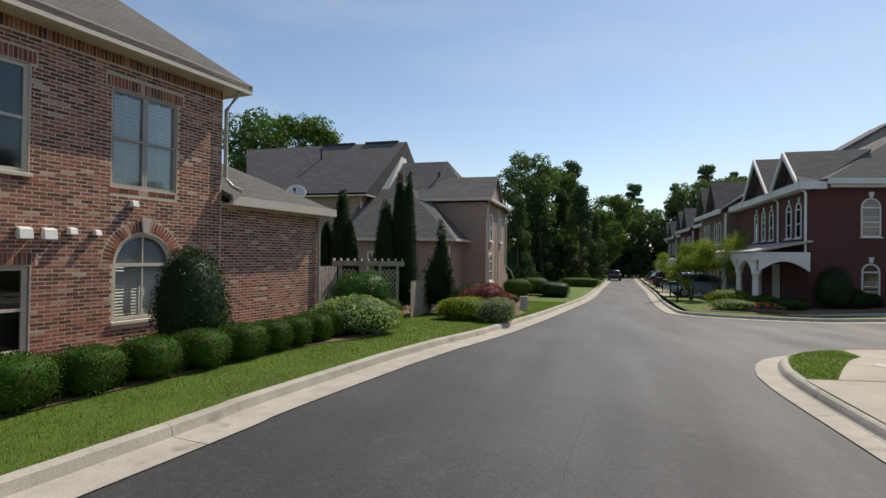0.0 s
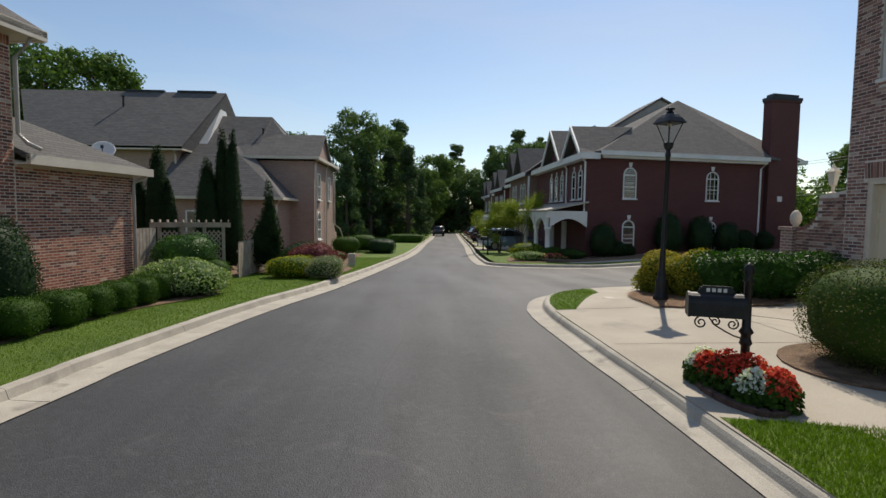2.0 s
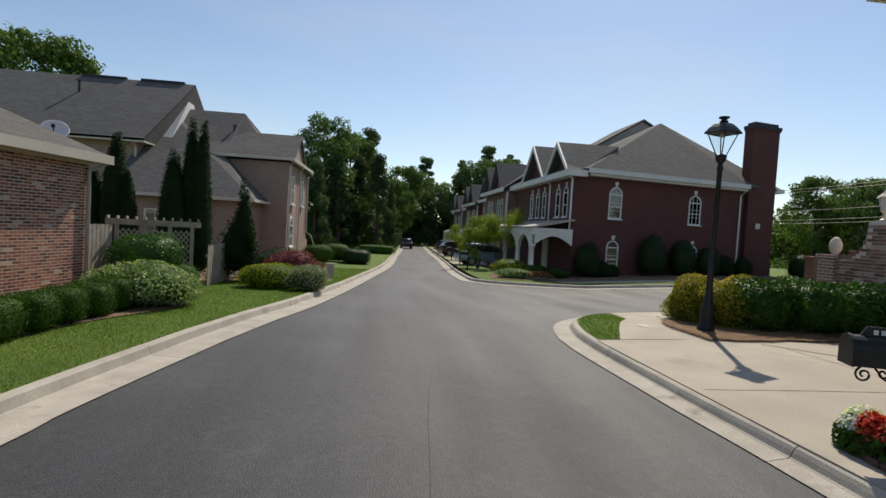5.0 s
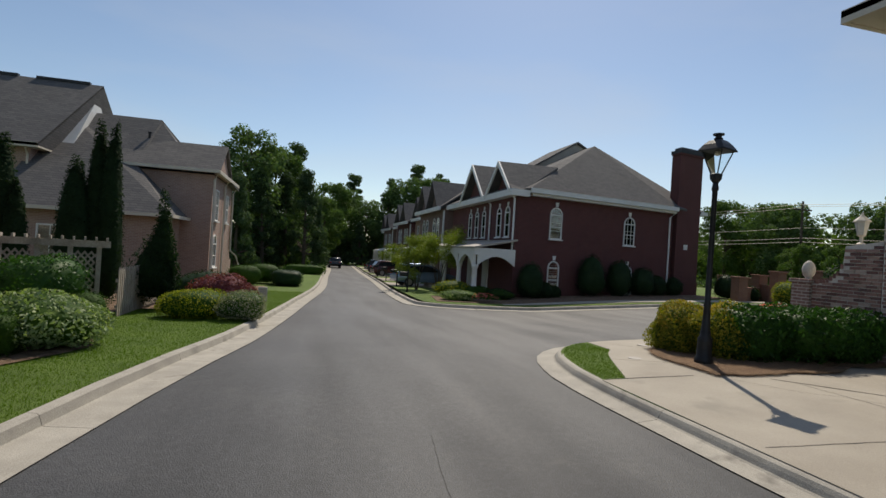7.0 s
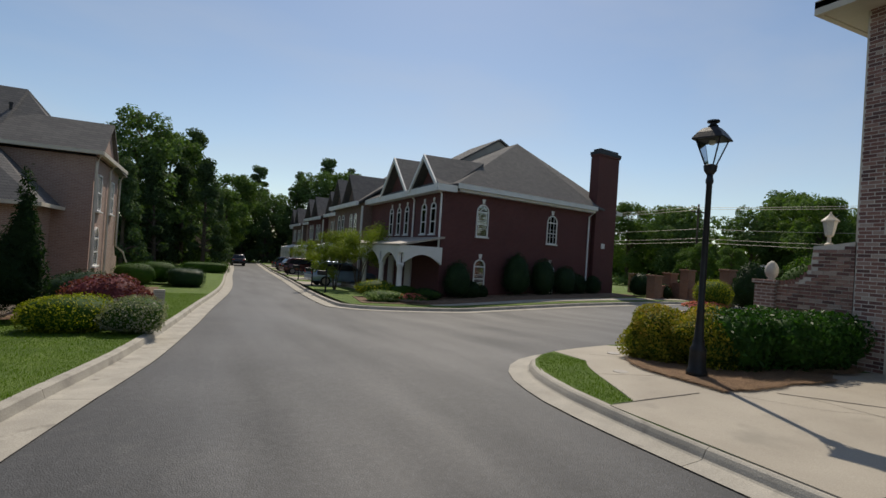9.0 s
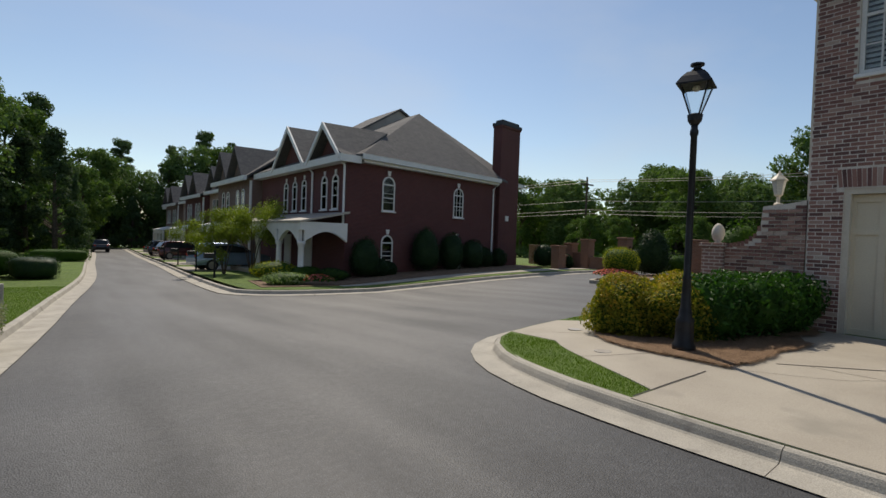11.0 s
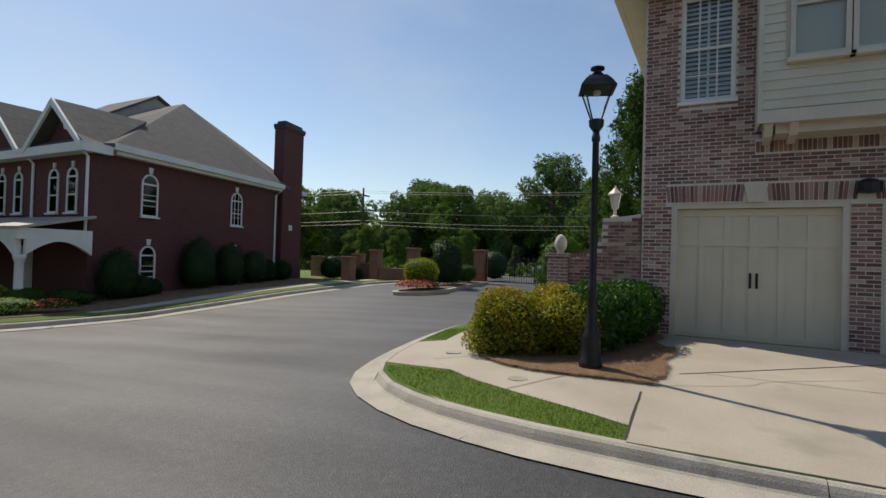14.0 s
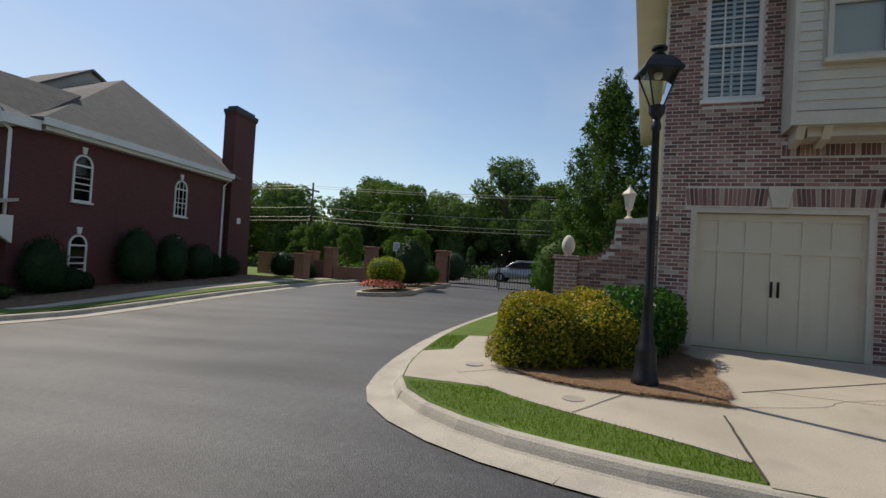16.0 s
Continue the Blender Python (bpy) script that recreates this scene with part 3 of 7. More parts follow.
def spots_in(x0, x1, y0, y1, n, test, dz):
    p = np.stack([rng.uniform(x0, x1, n), rng.uniform(y0, y1, n)], 1)
    p = np.array([q for q in p if test(*q)])
    return np.array([(x, y, ground_z(x, y) + dz) for x, y in p])


def x_at(line, y):
    return float(np.interp(y, [p[1] for p in line], [p[0] for p in line]))


west = spots_in(-3, 4, 1, 30, 230000, lambda x, y: x < x_at(KERB_W, y) - 0.15 and x > x_at(bedw, y) + 0.02, 0.14)
tagged(blades("grass_west", west, M_BLADE, 0.035, 0.005), "short mown grass blades of the kerbside lawn", "grass", "", "stuff")
def side_of(line, x, y):
    """Distance to the right of a polyline."""
    k = min(range(len(line) - 1), key=lambda i: (line[i][0] + line[i + 1][0] - 2 * x) ** 2 + (line[i][1] + line[i + 1][1] - 2 * y) ** 2)
    a, b = line[k], line[k + 1]
    tx, ty = b[0] - a[0], b[1] - a[1]
    return ((x - a[0]) * ty - (y - a[1]) * tx) / math.hypot(tx, ty)


def in_strip(x, y):
    return side_of(KERB_E, x, y) > 0.45 and side_of(walk_in, x, y) < -0.01 and y > 9.58 and (x < 8.62 or 10.9 < x < 12.4)


ve = spots_in(7.0, 12.4, 9.56, 14.2, 52000, in_strip, 0.14)
tagged(blades("grass_corner", ve, M_BLADE, 0.035, 0.004), "short grass on the strip between kerb and sidewalk", "grass", "", "stuff")
straw = spots_in(8.7, 12.95, 9.45, 12.9, 60000, lambda x, y: side_of(bed, x, y) > -0.07 and y > 9.43 + 0.1 * math.sin(x * 5) + (0.35 if x > 11.4 else 0), 0.182)
def needles(name, spots, mat, label):
    n = len(spots)
    a = rng.uniform(0, 6.28, n)
    t = np.stack([np.cos(a), np.sin(a), rng.normal(0, 0.12, n)], 1) * rng.uniform(0.05, 0.12, n)[:, None]
    s = np.stack([-np.sin(a), np.cos(a), np.zeros(n)], 1) * 0.004
    v = np.stack([spots - t, spots + s + [0, 0, 0.012], spots + t, spots - s + [0, 0, 0.012]], 1).reshape(-1, 3)
    me = bpy.data.meshes.new(name)
    me.from_pydata(v.tolist(), [], np.arange(4 * n).reshape(n, 4).tolist())
    return tagged(part(name, me, mat), label, "straw", "", "stuff")
needles("pine_straw", straw, M_STRAW, "loose brown pine straw strewn over the bed")


# ---- houses ----
def wall_cells(bm, u0, u1, z0, z1, holes, v0, v1):
    """An upright wall in the plane of u and z with openings cut right through it; v0 to v1 is its thickness."""
    us = sorted({u0, u1, *[h[0] for h in holes], *[h[1] for h in holes]})
    zs = sorted({z0, z1, *[h[2] for h in holes], *[h[3] for h in holes]})
    us, zs = [u for u in us if u0 <= u <= u1], [z for z in zs if z0 <= z <= z1]
    full = {(i, j) for i in range(len(us) - 1) for j in range(len(zs) - 1) if not any(h[0] < (us[i] + us[i + 1]) / 2 < h[1] and h[2] < (zs[j] + zs[j + 1]) / 2 < h[3] for h in holes)}
    made = {}
    def at(i, j, k):
        if (i, j, k) not in made:
            made[(i, j, k)] = bm.verts.new(((v0, v1)[k], us[i], zs[j]))
        return made[(i, j, k)]
    for i, j in sorted(full):
        for k in (0, 1):
            bm.faces.new((at(i, j, k), at(i + 1, j, k), at(i + 1, j + 1, k), at(i, j + 1, k)))
        for di, dj, p, q in ((-1, 0, (i, j), (i, j + 1)), (1, 0, (i + 1, j), (i + 1, j + 1)), (0, -1, (i, j), (i + 1, j)), (0, 1, (i, j + 1), (i + 1, j + 1))):
            if (i + di, j + dj) not in full:
                bm.faces.new((at(*p, 0), at(*q, 0), at(*q, 1), at(*p, 1)))
    return bm


def brick_list(u0, u1, z0, z1, holes, arches=(), row=0.0677, length=0.203, gap=0.013):
    """Running-bond bricks as (u, z, w, h, turn), stopping at the openings."""
    out = []
    k, z = 0, z0
    while z + row <= z1 + 0.001:
        zm = z + row / 2
        cuts = sorted([(h[0], h[1]) for h in holes if h[2] - row * 0.4 < zm < h[3] + row * 0.4])
        for (cu, cz, r) in arches:
            if cz <= zm < cz + r:
                w = math.sqrt(r * r - (zm - cz) ** 2)
                cuts.append((cu - w, cu + w))
        cuts.sort()
        free, at = [], u0
        for a, b in cuts:
            if a > at:
                free.append((at, a))
            at = max(at, b)
        if at < u1:
            free.append((at, u1))
        pitch = length + gap
        for a, b in free:
            u = math.floor(a / pitch) * pitch - (pitch / 2 if k % 2 else 0)
            while u < b:
                s, e = max(u, a) + gap / 2, min(u + pitch, b) - gap / 2
                if e - s > 0.03:
                    out.append(((s + e) / 2, zm, e - s, row - gap, 0.0))
                u += pitch
        z += row
        k += 1
    return out


def soldiers(u0, u1, z, h, w=0.0677, gap=0.01, lean=0.0):
    n = max(1, round((u1 - u0) / w))
    p = (u1 - u0) / n
    return [(u0 + (i + 0.5) * p, z + h / 2, p - gap, h - gap, lean * ((i + 0.5) / n - 0.5)) for i in range(n)]


def arch_bricks(cu, cz, r0, h, n=22, gap=0.01):
    return [(cu + (r0 + h / 2) * math.cos(math.pi * (i + 0.5) / n), cz + (r0 + h / 2) * math.sin(math.pi * (i + 0.5) / n), math.pi * (r0 + h * 0.4) / n - gap, h - gap, math.pi * (i + 0.5) / n - math.pi / 2) for i in range(n)]


def brick_block(lst, out, depth, jitter=0.004):
    """One mesh of bricks standing proud of the plane v = 0 towards out (+1 or -1)."""
    a = np.array(lst)
    n = len(a)
    c, s = np.cos(a[:, 4]), np.sin(a[:, 4])
    pr = depth + rng.uniform(-jitter, jitter, n)
    vs = []
    for su, sz in ((-1, -1), (1, -1), (1, 1), (-1, 1)):
        j = rng.normal(0, 0.0012, (n, 2))
        lu, lz = su * a[:, 2] / 2 + j[:, 0], sz * a[:, 3] / 2 + j[:, 1]
        vs.append((a[:, 0] + lu * c - lz * s, a[:, 1] + lu * s + lz * c))
    v = np.empty((n, 8, 3))
    for k in range(4):
        v[:, k] = np.stack([np.full(n, -0.01 * out), vs[k][0], vs[k][1]], 1)
        v[:, k + 4] = np.stack([pr * out, vs[k][0], vs[k][1]], 1)
    q = np.array([[4, 5, 6, 7], [0, 1, 5, 4], [1, 2, 6, 5], [2, 3, 7, 6], [3, 0, 4, 7]])
    f = (np.arange(n)[:, None, None] * 8 + q[None]).reshape(-1, 4)
    me = bpy.data.meshes.new("bricks")
    me.from_pydata(v.reshape(-1, 3).tolist(), [], f.tolist())
    return me


UNIT_BRICK = []


def brick_pieces(lst, parent, out, depth, mat):
    """Whole bricks as objects of their own on one shared mesh; the cut ones are left for the joined mesh."""
    whole = [b for b in lst if abs(b[2] - 0.2015) < 0.004 and b[4] == 0.0]
    if not UNIT_BRICK:
        bm = B()
        box(bm, (-0.01, -0.1, -0.0272), (0.011, 0.1, 0.0272))
        bevelled(bm, 0.003, 1)
        me = bpy.data.meshes.new("brick")
        bm.to_mesh(me)
        bm.free()
        UNIT_BRICK.append(me)
    me = UNIT_BRICK[0].copy()
    me.materials.clear()
    me.materials.append(mat)
    for u, z, w, h, _ in whole:
        ob = new("brick", me)
        ob.parent = parent
        ob.matrix_basis = pose((depth - 0.011) * out + rng.uniform(-0.0015, 0.0015), u, z)
    return [b for b in lst if not (abs(b[2] - 0.2015) < 0.004 and b[4] == 0.0)]


def window(parent, m, w, h, mat=None, arch=False, cols=1, rows=2, blind=True, sill=True, depth=0.10, slat=0.09, mid=True, tilt=35, frame_w=0.07, behind=True):
    """A sash window in the plane u = 0 (local y across, z up, +x outwards) with its sill at z = 0."""
    mat = mat or M_WHITE
    bm = B()
    d0, d1 = -depth, -depth + 0.06
    fw = frame_w
    r = w / 2
    top = h - r if arch else h
    for a, b in ((-r, -r + fw), (r - fw, r)):
        box(bm, (d0, a, 0), (d1, b, top))
    box(bm, (d0, -r + fw, 0), (d1, r - fw, fw))
    if arch:
        n = 14
        pts = [(r * math.cos(math.pi * i / n), top + r * math.sin(math.pi * i / n)) for i in range(n + 1)]
        inn = [((r - fw) * math.cos(math.pi * i / n), top + (r - fw) * math.sin(math.pi * i / n)) for i in range(n + 1)]
        for i in range(n):
            prism(bm, [pts[i], pts[i + 1], inn[i + 1], inn[i]], 0, d0, d1)
        box(bm, (d0, -r + fw, top - fw / 2), (d1 - 0.004, r - fw, top + fw / 2))
    else:
        box(bm, (d0, -r + fw, top - fw), (d1, r - fw, top))
    if mid:
        zz = h / 2 if not arch else top / 2
        box(bm, (d0, -r + fw, zz - 0.025), (d1 - 0.008, r - fw, zz + 0.025))
    for c in range(1, cols):
        x = -r + w * c / cols
        box(bm, (d0 + 0.01, x - 0.014, fw), (d1 - 0.016, x + 0.014, h - fw))
    for k in range(1, rows):
        z = top * k / rows
        box(bm, (d0 + 0.012, -r + fw, z - 0.011), (d1 - 0.02, r - fw, z + 0.011))
    win = part("window", bm, mat, parent, "", m)
    bm = B()
    if arch:
        n = 14
        prism(bm, [(-r + 0.02, 0.02), (r - 0.02, 0.02)] + [((r - 0.02) * math.cos(math.pi * i / n), top + (r - 0.02) * math.sin(math.pi * i / n)) for i in range(n + 1)], 0, d0 + 0.02, d0 + 0.026)
    else:
        box(bm, (d0 + 0.02, -r + 0.02, 0.02), (d0 + 0.026, r - 0.02, h - 0.02))
    pane = part("pane", bm, M_GLASS, win)
    pane.visible_shadow = False
    if blind:
        bm = B()
        z = 0.06
        ca, sa = math.cos(radians(tilt)) * slat * 0.48, math.sin(radians(tilt)) * slat * 0.48
        while z < h - 0.05:
            half = r - 0.05
            if arch and z > top:
                half = math.sqrt(max(0.0004, r * r - (z - top) ** 2)) - 0.05
            if half > 0.04:
                prism(bm, [(d0 - 0.05 - ca, z + sa), (d0 - 0.05 + ca, z - sa), (d0 - 0.05 + ca, z - sa + 0.006), (d0 - 0.05 - ca, z + sa + 0.006)], 1, -half, half)
            z += slat
        box(bm, (d0 - 0.09, -0.02, 0.05), (d0 - 0.03, 0.02, h - 0.06))
        part("blind", bm, M_BLIND, win, "white slatted shutters")
    # a dark board close behind the pane, its colour replacing the room's shade
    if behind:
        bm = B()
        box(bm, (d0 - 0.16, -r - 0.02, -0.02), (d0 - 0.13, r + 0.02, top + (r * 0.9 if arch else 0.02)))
        part("room_shade", bm, M_DARK, win, "dark board standing in for the unlit room behind the glass")
    if sill:
        bm = B()
        box(bm, (-depth, -r - 0.05, -0.07), (0.05, r + 0.05, 0.0))
        part("sill", bevelled(bm, 0.008, 1), mat, win)
    return win


def downspout(parent, pts, mat, r=0.04, name="downspout"):
    bm = B()
    tube(bm, pts, r, 8)
    return part(name, bm, mat, parent)


def hip(bm, x0, x1, y0, y1, z, top, over, ridge, t=0.12):
    """A hip roof over a rectangle; ridge: its two end points."""
    a, b, c, d = (x0 - over, y0 - over, z), (x1 + over, y0 - over, z), (x1 + over, y1 + over, z), (x0 - over, y1 + over, z)
    p, q = (*ridge[0], top), (*ridge[1], top)
    along_y = abs(ridge[0][1] - ridge[1][1]) > abs(ridge[0][0] - ridge[1][0])
    if along_y:
        faces = [(a, b, p), (b, c, q, p), (c, d, q), (d, a, p, q)]
    else:
        faces = [(a, b, q, p), (b, c, q), (c, d, p, q), (d, a, p)]
    for f in faces:
        slab(bm, f, t)
    return bm


def eave_box(bm, x0, x1, y0, y1, z, over, h=0.2, w=0.12):
    """Fascia and gutter round a rectangle, with a soffit board inside it."""
    X0, X1, Y0, Y1 = x0 - over, x1 + over, y0 - over, y1 + over
    for a, b in (((X0, Y0), (X1, Y0 + w)), ((X0, Y1 - w), (X1, Y1)), ((X0, Y0 + w), (X0 + w, Y1 - w)), ((X1 - w, Y0 + w), (X1, Y1 - w))):
        box(bm, (*a, z - h), (*b, z + 0.02))
    for a, b in (((X0 + w, Y0 + w), (X1 - w, y0 + 0.02)), ((X0 + w, y1 - 0.02), (X1 - w, Y1 - w)), ((X0 + w, y0 + 0.02), (x0 + 0.02, y1 - 0.02)), ((x1 - 0.02, y0 + 0.02), (X1 - w, y1 - 0.02))):
        box(bm, (*a, z - h + 0.02), (*b, z - h + 0.05))
    return bm


# brick house on the west side; local y runs along its street wall, +x faces the street
A = thing("brick_house", "two-storey red brick house with grey shingle roof and cream eaves", "house", -3.54, 14.76, 0.1, -8.5)
A_HOLES = [(-6.09, -4.72, 3.15, 4.98), (-6.02, -4.78, 0.6, 1.68), (-9.0, -7.44, 3.17, 4.95), (-9.0, -7.38, 0.24, 1.66)]
wa = part("wall", wall_cells(B(), -16, -3.55, -0.3, 5.65, A_HOLES + [(-6.02, -4.78, 1.68, 2.28)], -0.3, 0.0), M_MORTAR, A, "red brick wall with pale mortar joints")
ww = part("wing_wall", wall_cells(B(), -3.55, 0.0, -0.3, 3.1, [], -0.3, 0.0), M_MORTAR, A, "lower red brick wing wall")
bm = B()
n = 12
arc = [(-5.4 + 0.62 * math.cos(math.pi * i / n), 1.68 + 0.58 * math.sin(math.pi * i / n)) for i in range(n + 1)]
for i in range(n):
    prism(bm, [arc[i], arc[i + 1], (arc[i + 1][0], 2.29), (arc[i][0], 2.29)], 0, -0.3, -0.002)
part("arch_spandrel", bm, M_MORTAR, A)
sold = soldiers(-6.2, -4.6, 4.99, 0.21) + soldiers(-9.1, -7.35, 4.96, 0.21) + soldiers(-9.1, -7.3, 1.67, 0.21) + soldiers(-16, -3.56, 5.42, 0.2)
sold += [(u, 3.06, 0.19, 0.1, 0.0) for u in np.arange(-6.05, -4.65, 0.2)] + [(u, 3.08, 0.19, 0.1, 0.0) for u in np.arange(-9.0, -7.3, 0.2)]
sold += arch_bricks(-5.4, 1.68, 0.62, 0.22, 34)
stop = [(-6.1, -4.71, 3.01, 4.99), (-6.21, -4.59, 4.985, 5.21), (-9.1, -7.43, 3.03, 4.95), (-9.1, -7.34, 4.95, 5.17), (-9.1, -7.37, 0.2, 1.67), (-9.1, -7.29, 1.67, 1.88), (-6.04, -4.76, 0.5, 1.68)]
lstA = brick_list(-11.5, -3.56, -0.02, 5.41, stop, [(-5.4, 1.68, 0.85)], length=0.2, gap=0.017)
nearA = [b for b in lstA if -6.9 < b[0] < -4.3 and 2.45 < b[1] < 3.0 or -4.5 < b[0] < -3.6 and 1.6 < b[1] < 3.4]
rest = brick_pieces(nearA, wa, 1, 0.002, M_BRICK1)
ids = set(nearA)
b1 = part("bricks", brick_block([b for b in lstA if b not in ids] + rest + sold, 1, 0.0018, 0.001), M_BRICK, wa)
b1["kind"] = "stuff"
b2 = part("bricks", brick_block(brick_list(-3.55, 0.0, -0.02, 2.98, [], gap=0.018, length=0.198), 1, 0.0018, 0.001), M_BRICK, ww)
b2["kind"] = "stuff"
bm = B()
box(bm, (-9.3, -16, -0.3), (-9.0, -3.55, 5.65))
box(bm, (-9.0, -3.85, -0.3), (-0.3, -3.55, 5.65))
box(bm, (-9.0, -16, -0.3), (-0.3, -15.7, 5.65))
box(bm, (-6.0, -0.3, -0.3), (-0.3, 0.0, 3.1))
part("back_wall", bm, M_REDWALL, A)
bm = B()
hip(bm, -9.0, 0.0, -16, -3.55, 5.82, 9.8, 0.45, ((-4.5, -11.0), (-4.5, -8.4)))
part("roof", bm, M_SHINGLEN, A, "taupe asphalt shingle hip roof")
bm = B()
eave_box(bm, -9.0, 0.0, -16, -3.55, 5.82, 0.45, 0.2, 0.1)
part("eave_trim", bm, M_TRIM, A, "cream fascia, gutter and soffit")
bm = B()
slab(bm, [(0.33, -3.53, 3.2), (0.33, 0.33, 3.2), (-2.6, -2.4, 4.72), (-2.6, -3.53, 4.72)], 0.12)
slab(bm, [(0.33, 0.33, 3.2), (-6.0, 0.33, 3.2), (-6.0, -2.4, 4.72), (-2.6, -2.4, 4.72)], 0.12)
slab(bm, [(-2.6, -3.53, 4.72), (-2.6, -2.4, 4.72), (-6.0, -2.4, 4.72), (-6.0, -3.53, 4.72)], 0.12)
part("wing_roof", bm, M_SHINGLEN, A, "grey shingle hip roof of the low wing")
bm = B()
box(bm, (0.25, -3.53, 3.01), (0.36, 0.36, 3.22))
box(bm, (-6.0, 0.25, 3.01), (0.25, 0.36, 3.22))
box(bm, (0.0, -3.53, 3.01), (0.25, 0.25, 3.05))
box(bm, (-6.0, 0.0, 3.01), (0.0, 0.25, 3.05))
part("wing_eave", bm, M_TRIM, A, "cream gutter and soffit of the wing")
downspout(A, [(0.38, -3.4, 5.7), (0.32, -3.45, 5.5), (0.06, -3.5, 5.2), (0.06, -3.5, 3.65), (0.2, -3.42, 3.45), (0.4, -3.3, 3.33)], M_GUTTER, 0.045)
downspout(A, [(0.28, 0.25, 3.05), (0.2, 0.12, 2.93), (0.06, -0.07, 2.8), (0.06, -0.07, 0.1)], M_GUTTER, 0.045)
for u, dz in ((-6.09 + 0.343, 0), (-4.72 - 0.343, 0)):
    window(A, pose(0, u, 3.15), 0.68, 1.83, M_GUTTER, cols=1, rows=1, slat=0.075, sill=False, frame_w=0.05, tilt=74)
window(A, pose(0, -5.4, 0.6), 1.24, 1.68, M_TRIM, arch=True, cols=2, rows=1, slat=0.06, mid=False, tilt=62)
window(A, pose(0, -8.22, 3.17), 1.56, 1.78, M_TRIM, cols=1, rows=1, blind=False, sill=True)
window(A, pose(0, -8.2, 0.24), 1.6, 1.42, M_TRIM, cols=1, rows=1, blind=False, sill=True)
bm = B()
prism(bm, [(-5.46, 2.29), (-5.34, 2.29), (-5.30, 2.58), (-5.50, 2.58)], 0, -0.02, 0.05)
part("keystone", bm, M_STONE, A, "pale stone keystone")
for u, z, w in ((-7.5, 2.2, 0.2), (-7.14, 2.2, 0.2), (-6.78, 2.26, 0.13), (-6.36, 2.25, 0.11), (-5.67, 2.84, 0.13)):
    bm = B()
    prism(bm, [(0.0, z - w * 0.5), (0.13, z - w * 0.5), (0.1, z + w * 0.35), (0.0, z + w * 0.5)], 1, u - w / 2, u + w / 2)
    part("vent_hood", bevelled(bm, 0.008, 1), M_WHITE, A, "white plastic wall vent hood")

dish_at = A.matrix_basis @ Vector((-0.85, 0.0, 3.24))
dish = thing("satellite_dish", "grey satellite dish on a short mast on the wing roof", "satellite dish", *dish_at, 25)
bm = B()
tube(bm, [(0, 0, -0.1), (0, 0, 0.3), (0, -0.06, 0.42)], 0.02, 8)
part("mast", bm, M_GUTTER, dish)
bm = B()
lathe(bm, [(0.02, 0.0), (0.12, 0.012), (0.22, 0.04), (0.29, 0.075), (0.295, 0.07), (0.22, 0.03), (0.12, 0.002), (0.02, -0.008)], 20)
bmesh.ops.transform(bm, matrix=pose(0, -0.07, 0.45, 55, 0, 0), verts=bm.verts)
part("reflector", bm, M_WHITE, dish, "pale grey dish", smooth=True)
bm = B()
tube(bm, [(0, -0.1, 0.2), (0, -0.28, 0.3), (0, -0.4, 0.52)], 0.012, 6)
box(bm, (-0.035, -0.44, 0.5), (0.035, -0.37, 0.58))
part("feed_arm", bm, M_BLACK, dish)


# generic house pieces for those further away
def gable_roof(bm, x0, x1, y0, y1, z, top, axis, over=0.35, t=0.12):
    if axis == 0:
        ym = (y0 + y1) / 2
        slab(bm, [(x0 - over, y0 - over, z), (x1 + over, y0 - over, z), (x1 + over, ym, top), (x0 - over, ym, top)], t)
        slab(bm, [(x0 - over, y1 + over, z), (x0 - over, ym, top), (x1 + over, ym, top), (x1 + over, y1 + over, z)], t)
    else:
        xm = (x0 + x1) / 2
        slab(bm, [(x0 - over, y0 - over, z), (xm, y0 - over, top), (xm, y1 + over, top), (x0 - over, y1 + over, z)], t)
        slab(bm, [(x1 + over, y0 - over, z), (x1 + over, y1 + over, z), (xm, y1 + over, top), (xm, y0 - over, top)], t)
    return bm


def walls(bm, x0, x1, y0, y1, z0, z1, t=0.3):
    """Four outer walls in one closed ring."""
    lo = [(x0, y0), (x1, y0), (x1, y1), (x0, y1)]
    hi = [(x0 + t, y0 + t), (x1 - t, y0 + t), (x1 - t, y1 - t), (x0 + t, y1 - t)]
    o = [[bm.verts.new((*p, z)) for p in lo] for z in (z0, z1)]
    i = [[bm.verts.new((*p, z)) for p in hi] for z in (z0, z1)]
    for a in range(4):
        b = (a + 1) % 4
        bm.faces.new((o[0][a], o[0][b], o[1][b], o[1][a]))
        bm.faces.new((i[0][a], i[1][a], i[1][b], i[0][b]))
        bm.faces.new((o[1][a], o[1][b], i[1][b], i[1][a]))
        bm.faces.new((o[0][a], i[0][a], i[0][b], o[0][b]))
    return bm


# tan brick house behind the garden on the west side
T = thing("tan_house", "tan brick house with several grey shingle roofs and cream trim", "house", -6.58, 32.95, -0.2)
TM = Matrix.Translation((6, -34, 0.6))


def tp(name, bm, mat, label="", smooth=False):
    bmesh.ops.transform(bm, matrix=TM, verts=bm.verts)
    return part(name, bm, mat, T, label, smooth=smooth)


